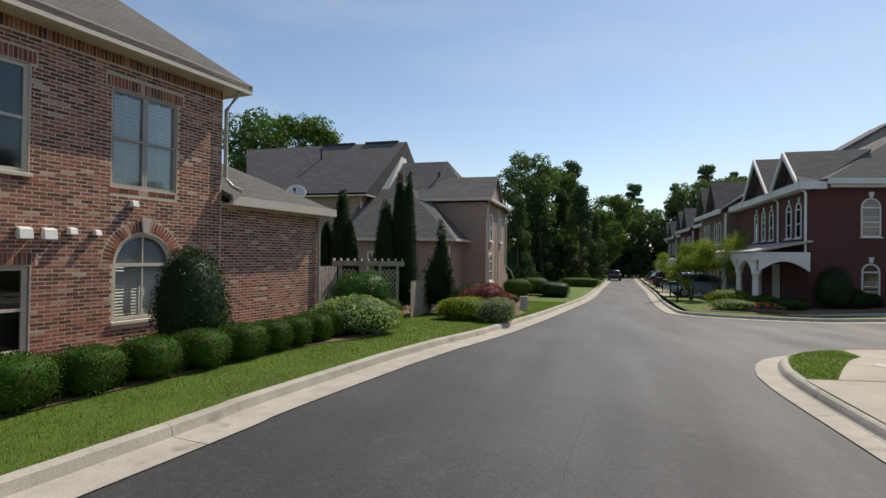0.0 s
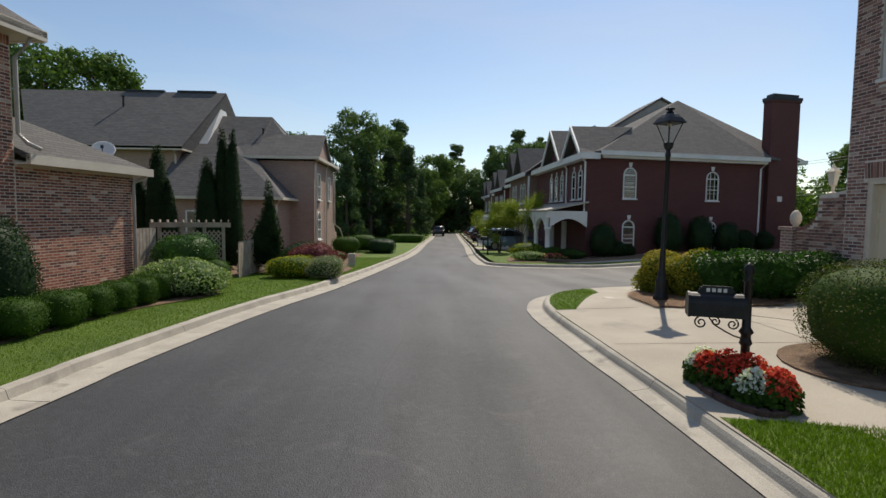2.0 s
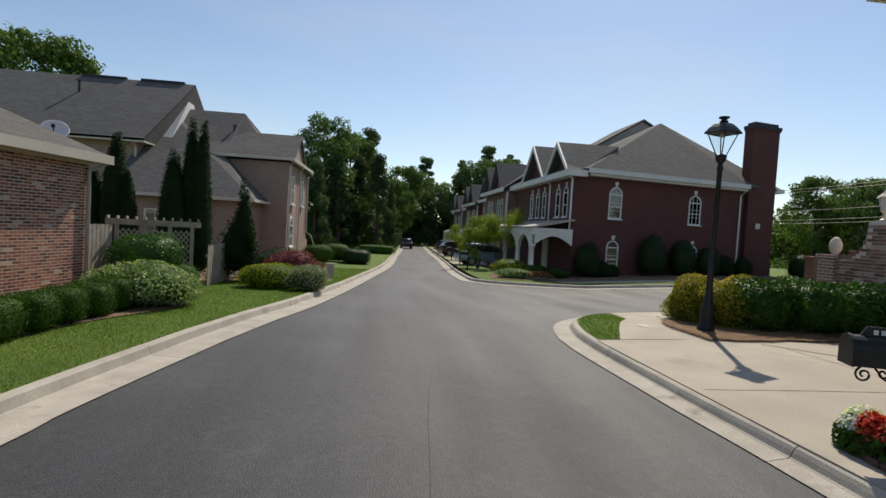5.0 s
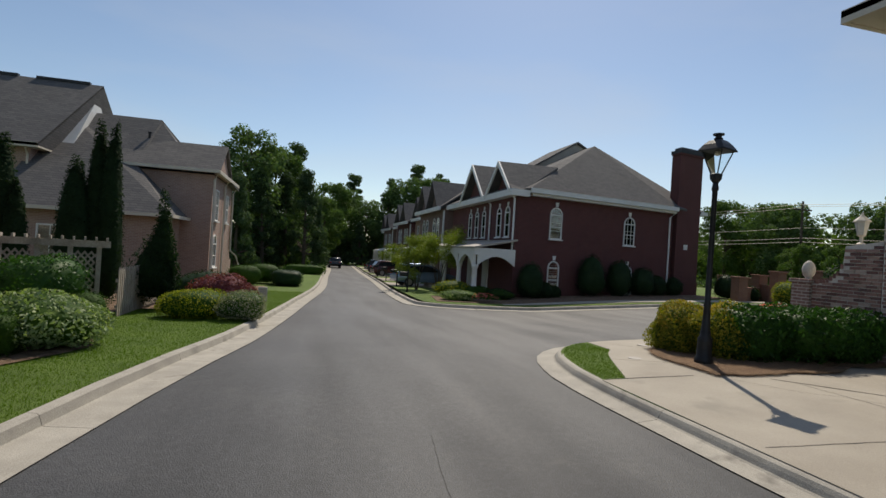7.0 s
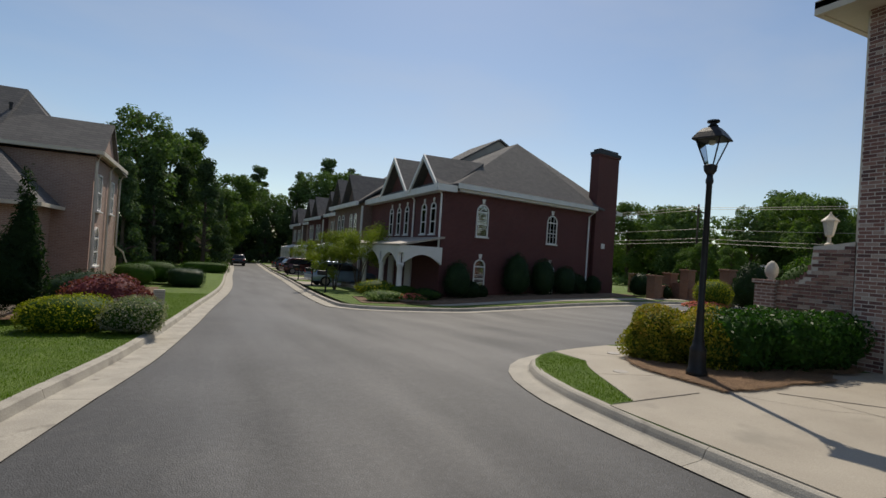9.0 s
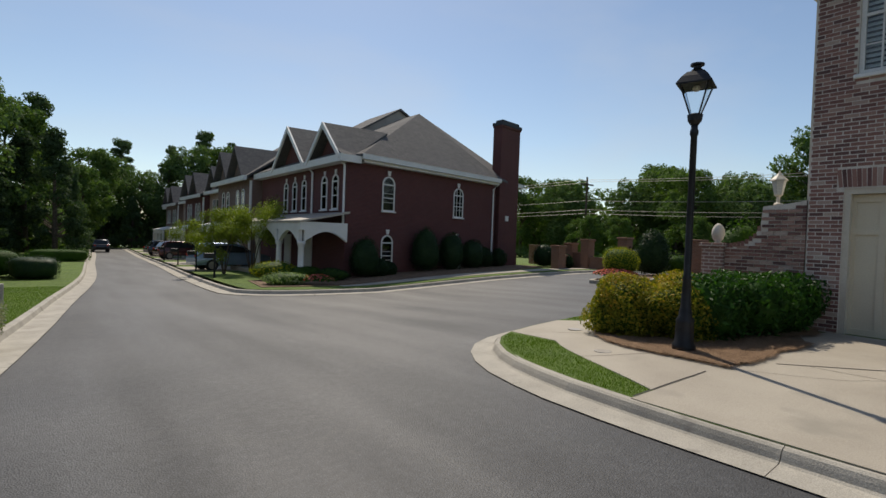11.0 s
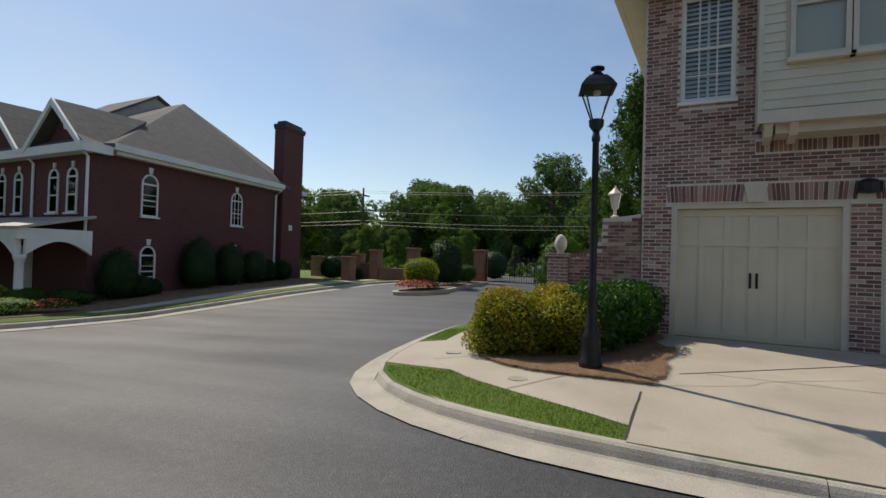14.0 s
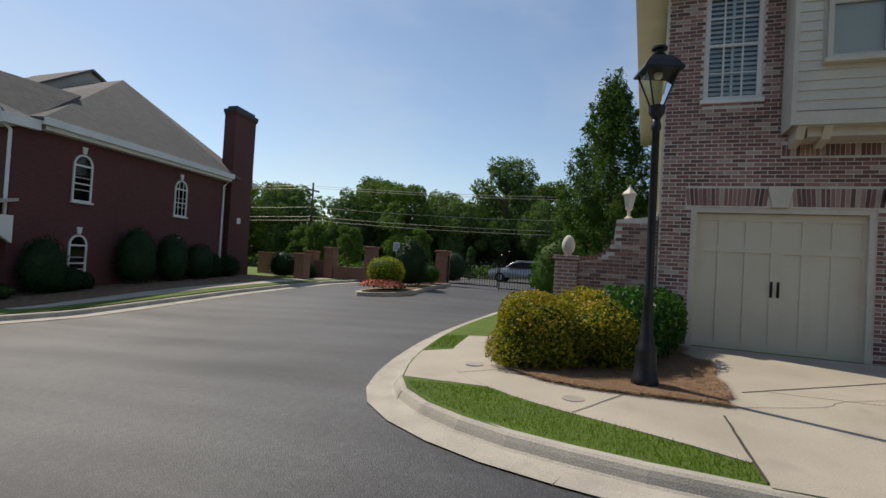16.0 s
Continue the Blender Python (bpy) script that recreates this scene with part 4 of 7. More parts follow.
tp("main_wall", walls(B(), -16.0, -8.7, 31.0, 43, -0.9, 5.2), M_TANWALL, "tan brick wall of the main block")
bm = B()
hip(bm, -16.0, -8.7, 31.0, 43, 5.3, 9.2, 0.5, ((-20, 35.0), (-7.4, 35.0)))
tp("main_roof", bm, M_SHINGLE, "grey shingle roof of the main block")
tp("main_eave", eave_box(B(), -16.0, -8.7, 31.0, 43, 5.3, 0.5), M_TRIM)
bm = B()
prism(bm, [(32.0, 5.2), (38.0, 5.2), (35.0, 8.6)], 0, -8.3, -7.6)
tp("gable_wall", bm, M_WHITE, "white sided gable end")
tp("wing_wall", walls(B(), -8.7, -2.7, 29.0, 33.9, -0.9, 2.4), M_TANWALL)
bm = B()
slab(bm, [(-9.0, 28.6, 2.5), (-2.3, 28.6, 2.5), (-4.8, 31.95, 5.0), (-4.5, 34.9, 7.75), (-9.0, 34.9, 7.75)], 0.12)
slab(bm, [(-2.3, 28.6, 2.5), (-2.3, 31.95, 2.5), (-4.8, 31.95, 5.0)], 0.12)
slab(bm, [(-9.0, 34.9, 7.75), (-4.5, 34.9, 7.75), (-2.0, 38.0, 4.6), (-9.0, 39, 4.6)], 0.12)
slab(bm, [(-4.8, 31.95, 5.0), (-2.0, 32.3, 4.9), (-2.0, 38.0, 4.6), (-4.5, 34.9, 7.75)], 0.12)
tp("wing_roof", bm, M_SHINGLE, "grey shingle hip roof of the low wing")
bm = B()
box(bm, (-9.0, 28.5, 2.38), (-2.2, 28.62, 2.52))
box(bm, (-2.32, 28.62, 2.38), (-2.2, 31.95, 2.52))
tp("wing_eave", bm, M_TRIM)
tp("front_wall", walls(B(), -4.9, -1.3, 32.0, 38.6, -0.9, 4.75), M_TANWALL, "two-storey tan brick front block")
bm = B()
gable_roof(bm, -8.5, -1.3, 32.0, 35.6, 4.95, 6.5, 0, 0.35)
slab(bm, [(-8.5, 35.2, 4.95), (-0.95, 35.2, 4.95), (-0.95, 38.95, 4.75), (-8.5, 38.95, 4.75)], 0.12)
tp("front_roof", bm, M_SHINGLE)
bm = B()
prism(bm, [(31.95, 4.8), (35.65, 4.8), (33.8, 6.4)], 0, -1.28, -1.1)
tp("front_gable", bm, M_TANWALL)
bm = B()
box(bm, (-8.5, 31.55, 4.82), (-0.95, 31.68, 4.97))
box(bm, (-1.1, 31.68, 4.8), (-0.93, 38.95, 4.97))
tp("front_eave", bm, M_TRIM)
for y, z, w, h, ar in ((33.2, 2.5, 0.9, 1.6, False), (33.2, 0.1, 1.0, 1.7, True), (36.6, 2.5, 0.8, 1.6, False)):
    window(T, TM @ pose(-1.3 + 0.11, y, z), w, h, M_WHITE, arch=ar, cols=2, rows=2, blind=False)
for x in (-6.9, -5.0):
    window(T, TM @ pose(x, 29.0 - 0.11, 0.2, 0, 0, -90), 1.0, 1.6, M_WHITE, cols=2, rows=2, blind=False)
for p in ([(-1.05, 31.75, 4.8), (-1.2, 31.9, 4.5), (-1.2, 31.9, -0.5)], [(-1.05, 35.3, 4.8), (-1.2, 35.3, 4.5), (-1.2, 35.3, -0.5)], [(-1.05, 38.6, 4.7), (-1.2, 38.5, 4.4), (-1.2, 38.5, 0.9), (-0.9, 38.9, 0.6), (-0.7, 39.0, 0.0)], [(-2.4, 28.6, 2.35), (-2.65, 28.9, 2.1), (-2.65, 28.9, -0.5)], [(-8.75, 30.6, 5.15), (-8.75, 30.9, 4.8), (-8.75, 30.9, 2.7)]):
    downspout(T, [tuple(TM @ Vector(q)) for q in p], M_TRIM, 0.05)
for x, y, z in ((-13.0, 33.6, 8.0), (-5.6, 34.2, 6.1), (-4.7, 33.6, 6.2), (-5.2, 32.9, 5.0)):
    bm = B()
    tube(bm, [(x, y, z - 0.3), (x, y, z + 0.55)], 0.06, 8)
    tube(bm, [(x, y, z + 0.55), (x, y, z + 0.62)], 0.09, 8)
    tp("vent_pipe", bm, M_BLACK, "dark roof vent pipe")
bm = B()
box(bm, (-13.6, 34.9, 9.15), (-11.2, 35.1, 9.3))
box(bm, (-10.4, 34.9, 9.15), (-8.0, 35.1, 9.3))
tp("ridge_vent", bm, M_BLACK, "dark ridge vent strip")
bm = B()
prism(bm, [(38.6, -0.9), (40.2, -0.9), (40.2, 0.3), (39.6, 0.35), (39.2, 0.8), (38.6, 1.3)], 0, -1.6, -1.35)
tp("swoop_wall", bm, M_TANWALL, "curved brick garden wall")

# red townhouse at the far corner
R = thing("red_townhouse", "dark red brick townhouse with white trim, porch and tall chimney", "house", 20, 38, -0.5)
RM = Matrix.Translation((-20, -38, 0.5))
SKEW = math.tan(radians(12))


def skewed(p, high=False):
    """The townhouse's plan: its side wall runs 12 degrees off square, along the side street."""
    x, y, z = p
    if high is None or z > 7.0 and not high:
        return Vector((x, y - 0.5, z))
    x = lerp(x, [14.3, 17.25, 21.95, 25.7, 28.0], [14.3, 17.14, 23.0, 26.8, 29.1]) if 14.3 < x < 28.0 else x + (1.1 if x >= 28.0 else 0)
    return Vector((x, y - 0.5 * lerp(y, [40, 44], [1, 0]) + max(0.0, x - 14.3) * SKEW * lerp(y, [34, 37], [1, 0]), z + (0.17 if z > 9 else 0)))


def rp(name, bm, mat, label="", smooth=False):
    for v in bm.verts:
        v.co = skewed(v.co, None if name.startswith("gable") else name == "chimney")
    bmesh.ops.transform(bm, matrix=RM, verts=bm.verts)
    return part(name, bm, mat, R, label, smooth=smooth)


rp("wall", walls(B(), 14.3, 25.85, 31.4, 44.3, -0.9, 5.75), M_REDWALL, "dark red brick wall")
rp("rear_wall", walls(B(), 25.86, 29.0, 32.0, 44.3, -0.9, 5.75), M_REDWALL)
bm = B()
slab(bm, [(15.0, 30.85, 6.0), (25.8, 30.85, 6.0), (22.6, 37.5, 10.4)], 0.14)
slab(bm, [(25.8, 30.85, 6.0), (29.4, 31.7, 6.0), (29.4, 44.6, 6.0), (22.6, 44.6, 10.4), (22.6, 37.5, 10.4)], 0.14)
slab(bm, [(15.0, 30.85, 6.0), (22.6, 37.5, 10.4), (22.6, 44.6, 10.4), (13.8, 44.6, 5.9), (13.8, 32.5, 5.9)], 0.14)
rp("roof", bm, M_SHINGLE, "grey shingle hip roof")
bm = B()
slab(bm, [(15.6, 39.6, 6.9), (22.4, 39.6, 11.1), (22.4, 44.6, 11.1), (15.6, 44.6, 6.9)], 0.14)
slab(bm, [(29.2, 39.6, 6.9), (29.2, 44.6, 6.9), (22.4, 44.6, 11.1), (22.4, 39.6, 11.1)], 0.14)
rp("upper_roof", bm, M_SHINGLE, "higher grey shingle roof behind the hip")
bm = B()
prism(bm, [(15.9, 6.9), (28.9, 6.9), (22.4, 10.95)], 1, 39.8, 40.0)
rp("upper_gable", bm, M_GUTTER, "grey sided gable behind the hip roof")
for yc, hw, xr in ((33.3, 1.75, 17.7), (38.6, 2.3, 18.8)):
    bm = B()
    zt = 7.75 if hw < 2 else 8.3
    slab(bm, [(13.75, yc - hw - 0.35, 5.85), (13.75, yc, zt), (xr, yc, zt), (14.6, yc - hw - 0.35, 5.85)], 0.14)
    slab(bm, [(13.75, yc + hw + 0.35, 5.85), (14.6, yc + hw + 0.35, 5.85), (xr, yc, zt), (13.75, yc, zt)], 0.14)
    rp("gable_roof", bm, M_SHINGLE)
    bm = B()
    prism(bm, [(yc - hw, 5.75), (yc + hw, 5.75), (yc, zt - 0.25)], 0, 14.32, 14.55)
    rp("gable_wall", bm, M_REDWALL)
    bm = B()
    for s in (-1, 1):
        prism(bm, [(yc + s * (hw + 0.35), 5.62), (yc + s * (hw + 0.35), 5.88), (yc, zt + 0.02), (yc, zt - 0.28)], 0, 13.7, 13.8)
    box(bm, (13.78, yc - hw - 0.3, 5.6), (14.3, yc + hw + 0.3, 5.78))
    rp("gable_trim", bm, M_WHITE, "white painted gable trim")
    bm = B()
    tube(bm, [(14.28, yc, zt - 0.95), (14.33, yc, zt - 0.95)], 0.2, 14)
    rp("gable_vent", bm, M_WHITE)
bm = B()
box(bm, (15.0, 30.8, 5.74), (25.82, 31.0, 6.01))
box(bm, (15.2, 31.0, 5.6), (25.8, 31.4, 5.76))
box(bm, (13.75, 30.95, 5.5), (15.0, 31.15, 5.86))
box(bm, (13.75, 31.15, 5.5), (13.95, 44.6, 5.86))
box(bm, (13.95, 31.15, 5.5), (14.3, 44.6, 5.6))
box(bm, (28.0, 31.55, 5.76), (29.45, 31.7, 6.02))
box(bm, (29.3, 31.7, 5.76), (29.45, 44.6, 6.02))
rp("eave_trim", bm, M_WHITE, "white fascia, gutter and frieze")
bm = B()
slab(bm, [(13.8, 31.05, 5.87), (15.3, 31.05, 5.87), (15.3, 32.2, 6.6), (13.8, 32.2, 6.6)], 0.1)
rp("corner_roof", bm, M_SHINGLE)
bm = B()
box(bm, (25.88, 31.05, -0.9), (28.22, 31.95, 1.0))
prism(bm, [(25.94, 31.1), (28.17, 31.1), (28.17, 31.95), (25.94, 31.95)], 2, 1.0, 9.5)
box(bm, (25.88, 31.04, 9.5), (28.23, 31.97, 9.62))
ch = rp("chimney", bm, M_REDWALL, "tall dark red brick chimney")
bm = B()
prism(bm, [(25.84, 31.0), (28.27, 31.0), (28.27, 32.0), (25.84, 32.0)], 2, 9.62, 9.82)
prism(bm, [(26.05, 31.15), (28.06, 31.15), (28.06, 31.85), (26.05, 31.85)], 2, 9.82, 10.02)
for v in bm.verts:
    v.co = RM @ skewed(v.co, True)
part("chimney_cap", bm, M_BLACK, ch, "dark metal chimney cap")
bm = B()
box(bm, (26.7, 31.05, 3.2), (27.05, 31.1, 3.55))
rp("wall_vent", bm, M_WHITE, "small white wall vent")
for x, z, w, h in ((17.25, 3.2, 0.92, 1.9), (21.95, 3.17, 0.95, 1.86), (17.25, 0.05, 0.86, 1.85), (21.95, 0.0, 0.86, 1.85)):
    window(R, RM @ pose(*skewed((x, 31.4 - 0.11, z)), 0, 0, -78), w, h, M_WHITE, arch=True, cols=3 if x > 20 else 1, rows=3, blind=x < 20, slat=0.12)
    bm = B()
    prism(bm, [(x - 0.07, z + h + 0.03), (x + 0.07, z + h + 0.03), (x + 0.11, z + h + 0.3), (x - 0.11, z + h + 0.3)], 1, 31.34, 31.42)
    rp("keystone", bm, M_WHITE, "white keystone")
for y, w in ((32.6, 0.75), (34.0, 0.75), (36.9, 0.7), (38.4, 0.7), (39.9, 0.7)):
    window(R, RM @ pose(14.3 - 0.11, y - 0.5, 3.15, 0, 0, 180), w, 1.85, M_WHITE, arch=True, cols=1, rows=2, blind=False)
    bm = B()
    prism(bm, [(y - 0.06, 5.02), (y + 0.06, 5.02), (y + 0.09, 5.25), (y - 0.09, 5.25)], 0, 14.24, 14.32)
    rp("keystone", bm, M_WHITE)
for p in ([(13.85, 31.3, 5.6), (14.15, 31.34, 5.35), (14.15, 31.34, 1.6)], [(25.75, 31.05, 5.65), (25.5, 31.33, 5.3), (25.5, 31.33, 0.6)], [(13.9, 35.6, 5.6), (14.22, 35.6, 5.3), (14.22, 35.6, 2.9)]):
    downspout(R, [tuple(RM @ skewed(q)) for q in p], M_WHITE, 0.06)
bm = B()
slab(bm, [(11.75, 30.9, 2.45), (14.32, 30.9, 3.0), (14.32, 42.0, 3.0), (11.75, 42.0, 2.45)], 0.1)
rp("porch_roof", bm, M_GUTTER, "low metal porch roof")
bm = B()
box(bm, (11.8, 31.0, 2.0), (12.05, 41.9, 2.4))
n = 10
arc = [(12.05 + 2.2 * (i / n), 1.45 + 0.5 * math.sin(math.pi * i / n)) for i in range(n + 1)]
for i in range(n):
    prism(bm, [arc[i], arc[i + 1], (arc[i + 1][0], 2.4), (arc[i][0], 2.4)], 1, 31.0, 31.2)
for k, (ya, yb) in enumerate(((31.3, 34.1), (34.35, 37.6), (37.85, 41.3))):
    arc = [(ya + (yb - ya) * i / n, 1.35 + 0.62 * math.sin(math.pi * i / n)) for i in range(n + 1)]
    for i in range(n):
        prism(bm, [arc[i], arc[i + 1], (arc[i + 1][1] * 0 + arc[i + 1][0], 2.02), (arc[i][0], 2.02)], 0, 11.82, 12.03)
rp("porch_beam", bm, M_WHITE, "white arched porch beam")
for y in (31.15, 34.22, 37.72, 41.4):
    bm = B()
    lathe(bm, [(0.2, -0.45), (0.2, -0.3), (0.15, -0.25), (0.14, 1.2), (0.17, 1.25), (0.2, 1.35), (0.2, 1.45)], 14, (11.93, y, 0))
    rp("porch_column", bm, M_WHITE, "round white porch column", True)
bm = B()
box(bm, (11.6, 30.9, -0.9), (14.3, 42, -0.38))
rp("porch_floor", bm, M_CONC)
for y in (36.0, 39.3):
    bm = B()
    box(bm, (14.2, y - 0.5, -0.35), (14.29, y + 0.5, 1.75))
    rp("porch_door", bm, M_WHITE, "white panelled door under the porch")


# row of townhouses beyond it
def townhouse(y0, w, wall, seed):
    x0 = 13.6 + (y0 - 44) * 0.05 + (seed % 2) * 1.0
    zb = ground_z(x0, y0) + 0.1
    th = thing("townhouse", "brick townhouse with a gabled front and white trim", "house", x0, y0, zb, 0, "row of townhouses")
    part("wall", walls(B(), 0, 11, 0, w, -0.5, 6.4), wall, th)
    bm = B()
    slab(bm, [(-0.4, -0.1, 6.5), (5.5, -0.1, 10.6), (5.5, w + 0.1, 10.6), (-0.4, w + 0.1, 6.5)], 0.14)
    slab(bm, [(11.4, -0.1, 6.5), (11.4, w + 0.1, 6.5), (5.5, w + 0.1, 10.6), (5.5, -0.1, 10.6)], 0.14)
    part("roof", bm, M_SHINGLE, th)
    for yc in (w * 0.28, w * 0.72):
        hw = w * 0.2
        bm = B()
        slab(bm, [(-0.6, yc - hw - 0.3, 6.5), (-0.6, yc, 8.9), (5.0, yc, 8.9), (2.0, yc - hw - 0.3, 6.5)], 0.14)
        slab(bm, [(-0.6, yc + hw + 0.3, 6.5), (2.0, yc + hw + 0.3, 6.5), (5.0, yc, 8.9), (-0.6, yc, 8.9)], 0.14)
        part("gable_roof", bm, M_SHINGLE, th)
        bm = B()
        prism(bm, [(yc - hw, 6.4), (yc + hw, 6.4), (yc, 8.6)], 0, -0.1, 0.1)
        part("gable_wall", bm, wall, th)
        for k, dy in enumerate((-0.7, 0.7)):
            window(th, pose(-0.11, yc + dy, 3.9, 0, 0, 180), 0.8, 1.8, M_WHITE, arch=seed % 2 == 0, cols=1, rows=2, blind=False)
    bm = B()
    box(bm, (-0.62, -0.1, 6.2), (-0.4, w + 0.1, 6.52))
    box(bm, (-0.1, -0.02, -0.4), (0.02, 0.2, 6.2))
    part("trim", bm, M_WHITE, th)
    bm = B()
    slab(bm, [(-1.8, 0.6, 2.9), (0.05, 0.6, 3.4), (0.05, w - 0.6, 3.4), (-1.8, w - 0.6, 2.9)], 0.12)
    box(bm, (-1.75, 0.7, 2.4), (-1.55, w - 0.7, 2.78))
    for k in range(4):
        y = 0.8 + (w - 1.6) * k / 3
        tube(bm, [(-1.65, y, -0.3), (-1.65, y, 2.4)], 0.14, 10)
    part("porch", bm, M_WHITE, th, "white porch with round columns")
    for k in range(2):
        bm = B()
        box(bm, (-0.06, w * (0.2 + 0.4 * k), -0.3), (0.02, w * (0.2 + 0.4 * k) + 2.4, 2.0))
        part("garage_door", bm, M_TRIM, th)
    return th


for i, (y, w, mt) in enumerate(((44.6, 9.5, M_TANWALL2), (54.3, 9.5, M_TANWALL), (64.0, 9.5, M_REDWALL), (73.7, 9.5, M_TANWALL), (83.4, 9.5, M_TANWALL2), (93.1, 9.5, M_TANWALL))):
    townhouse(y, w, mt, i)

# pale brick house with the garages on the east side; it faces the street across the driveway
E_ = thing("garage_house", "tumbled rose brick house with cream garage doors and a sided bay", "house", 13.06, 0, 0)
G_HOLES = [(7.01, 9.66, 0.0, 2.92), (3.95, 6.6, 0.0, 2.92), (-1.6, 1.0, 0.0, 2.92), (8.68, 9.56, 4.79, 6.73)]
we = part("wall", wall_cells(B(), -10.0, 10.17, -0.2, 7.1, G_HOLES, 0.0, 0.3), M_MORTART, E_, "rose brick front wall with thick pale mortar")
sold = []
for a, b in ((7.01, 9.66), (3.95, 6.6), (-1.6, 1.0)):
    m_ = (a + b) / 2
    sold += soldiers(a - 0.1, m_ - 0.17, 2.94, 0.31, lean=-0.25) + soldiers(m_ + 0.17, b + 0.1, 2.94, 0.31, lean=-0.25)
sold += soldiers(8.6, 9.64, 6.75, 0.22) + [(u, 4.73, 0.19, 0.1, 0.0) for u in np.arange(8.7, 9.6, 0.2)] + soldiers(3.6, 8.35, 3.78, 0.2)
stop = [(3.6, 10.0 - 0.24, 2.93, 3.26), (-1.75, 1.15, 2.93, 3.26), (7.01, 9.66, -1, 2.95), (3.95, 6.6, -1, 2.95), (-1.6, 1.0, -1, 2.95), (8.67, 9.57, 4.68, 6.75), (8.59, 9.65, 6.74, 6.98), (3.6, 8.35, 3.77, 3.99)]
lstE = brick_list(-3.0, 10.165, 0.3, 7.05, stop)
nearE = [b for b in lstE if b[0] > 9.68 and 0.9 < b[1] < 4.6 or 6.6 < b[0] < 7.0 and b[1] < 2.95 or 8.4 < b[0] < 9.7 and 3.3 < b[1] < 4.5]
nearE = nearE[:300]
rest = brick_pieces(nearE, we, -1, 0.004, M_BRICKT1)
ids = set(nearE)
bb = part("bricks", brick_block([b for b in lstE if b not in ids] + rest + sold, -1, 0.004, 0.003), M_BRICKT, we)
bb["kind"] = "stuff"
for a, b in ((7.01, 9.66), (3.95, 6.6), (-1.6, 1.0)):
    m_ = (a + b) / 2
    bm = B()
    prism(bm, [(m_ - 0.12, 2.92), (m_ + 0.12, 2.92), (m_ + 0.19, 3.28), (m_ - 0.19, 3.28)], 0, -0.05, 0.02)
    part("keystone", bevelled(bm, 0.008, 1), M_TRIM, E_, "cream stone keystone")
    bm = B()
    box(bm, (0.02, a, 0.3), (0.2, a + 0.09, 2.92))
    box(bm, (0.02, b - 0.09, 0.3), (0.2, b, 2.92))
    box(bm, (0.02, a + 0.09, 2.83), (0.2, b - 0.09, 2.92))
    part("door_frame", bm, M_TRIM, E_)
    bm = B()
    box(bm, (0.15, a + 0.09, 0.3), (0.2, b - 0.09, 2.83))
    dr = part("garage_door", bm, M_GDOOR, E_, "cream carriage-style garage door")
    w = b - a - 0.18
    rails = ((0.48, 0.6), (2.16, 2.28), (2.7, 2.82))
    for k in range(7):
        y = a + 0.09 + w * k / 6
        wd = 0.05 if k not in (3,) else 0.075
        bm = B()
        box(bm, (0.128, max(a + 0.09, y - wd), 0.5), (0.149, min(b - 0.09, y + wd), 2.82))
        part("batten", bm, M_GDOOR, dr)
    for z0, z1 in rails:
        bm = B()
        box(bm, (0.124, a + 0.09, z0), (0.149, b - 0.09, z1))
        part("rail", bm, M_GDOOR, dr)
    for s in (-1, 1):
        bm = B()
        y = m_ + s * 0.05
        tube(bm, [(0.125, y, 1.45), (0.085, y, 1.48), (0.08, y, 1.55), (0.085, y, 1.63), (0.125, y, 1.66)], 0.013, 8)
        box(bm, (0.118, y - 0.02, 1.42), (0.128, y + 0.02, 1.69))
        part("handle", bm, M_BLACK, dr, "black iron pull handle")
window(E_, pose(0.0, 9.12, 4.79, 0, 0, 180), 0.88, 1.94, M_WHITE, cols=3, rows=4, slat=0.085, tilt=48)
bm = B()
box(bm, (0.3, -10.0, -0.2), (12.0, -9.7, 7.1))
box(bm, (11.7, -9.7, -0.2), (12.0, 10.17, 7.1))
part("back_wall", bm, M_TANWALL2, E_)
bm = B()
z = -0.2
while z < 7.0:
    prism(bm, [(10.15, z), (10.19, z), (10.165, z + 0.2), (10.15, z + 0.2)], 0, 0.3, 11.7)
    z += 0.2
box(bm, (0.3, 9.9, -0.2), (11.7, 10.15, 7.1))
part("side_wall", bm, M_SIDING, E_, "cream lap siding on the side wall")
bm = B()
box(bm, (0.02, 10.165, -0.1), (0.12, 10.2, 7.0))
part("corner_board", bm, M_TRIM, E_)
bm = B()
hip(bm, 0.0, 12.0, -10.0, 10.17, 7.12, 11.4, 0.6, ((6.0, -4.0), (6.0, 4.2)))
part("roof", bm, M_SHINGLEN, E_, "brown-grey shingle hip roof")
bm = B()
eave_box(bm, 0.0, 12.0, -10.0, 10.17, 7.12, 0.6, 0.24, 0.1)
part("eave_trim", bm, M_TRIM, E_, "cream soffit and gutter")
# sided bay above the garages
BX = -0.62
bay = part("bay", bevelled(box(B(), (BX, 3.6, 4.14), (0.02, 8.34, 7.1)), 0.01, 1), M_SIDING, E_, "cream sided bay over the garages")
z = 4.36
while z < 7.0:
    for a, b in (((8.0, 8.3)), ((3.9, 5.1))):
        bm = B()
        prism(bm, [(BX - 0.028, z), (BX, z), (BX, z + 0.155), (BX - 0.008, z + 0.155)], 1, a, b)
        part("siding_board", bm, M_SIDING, bay)
    if z < 5.0:
        bm = B()
        prism(bm, [(BX - 0.028, z), (BX, z), (BX, z + 0.155), (BX - 0.008, z + 0.155)], 1, 5.1, 8.0)
        part("siding_board", bm, M_SIDING, bay)
    z += 0.155
bm = B()
box(bm, (BX - 0.03, 8.3, 4.14), (0.0, 8.37, 7.05))
box(bm, (BX - 0.03, 3.6, 4.14), (BX, 8.3, 4.34))
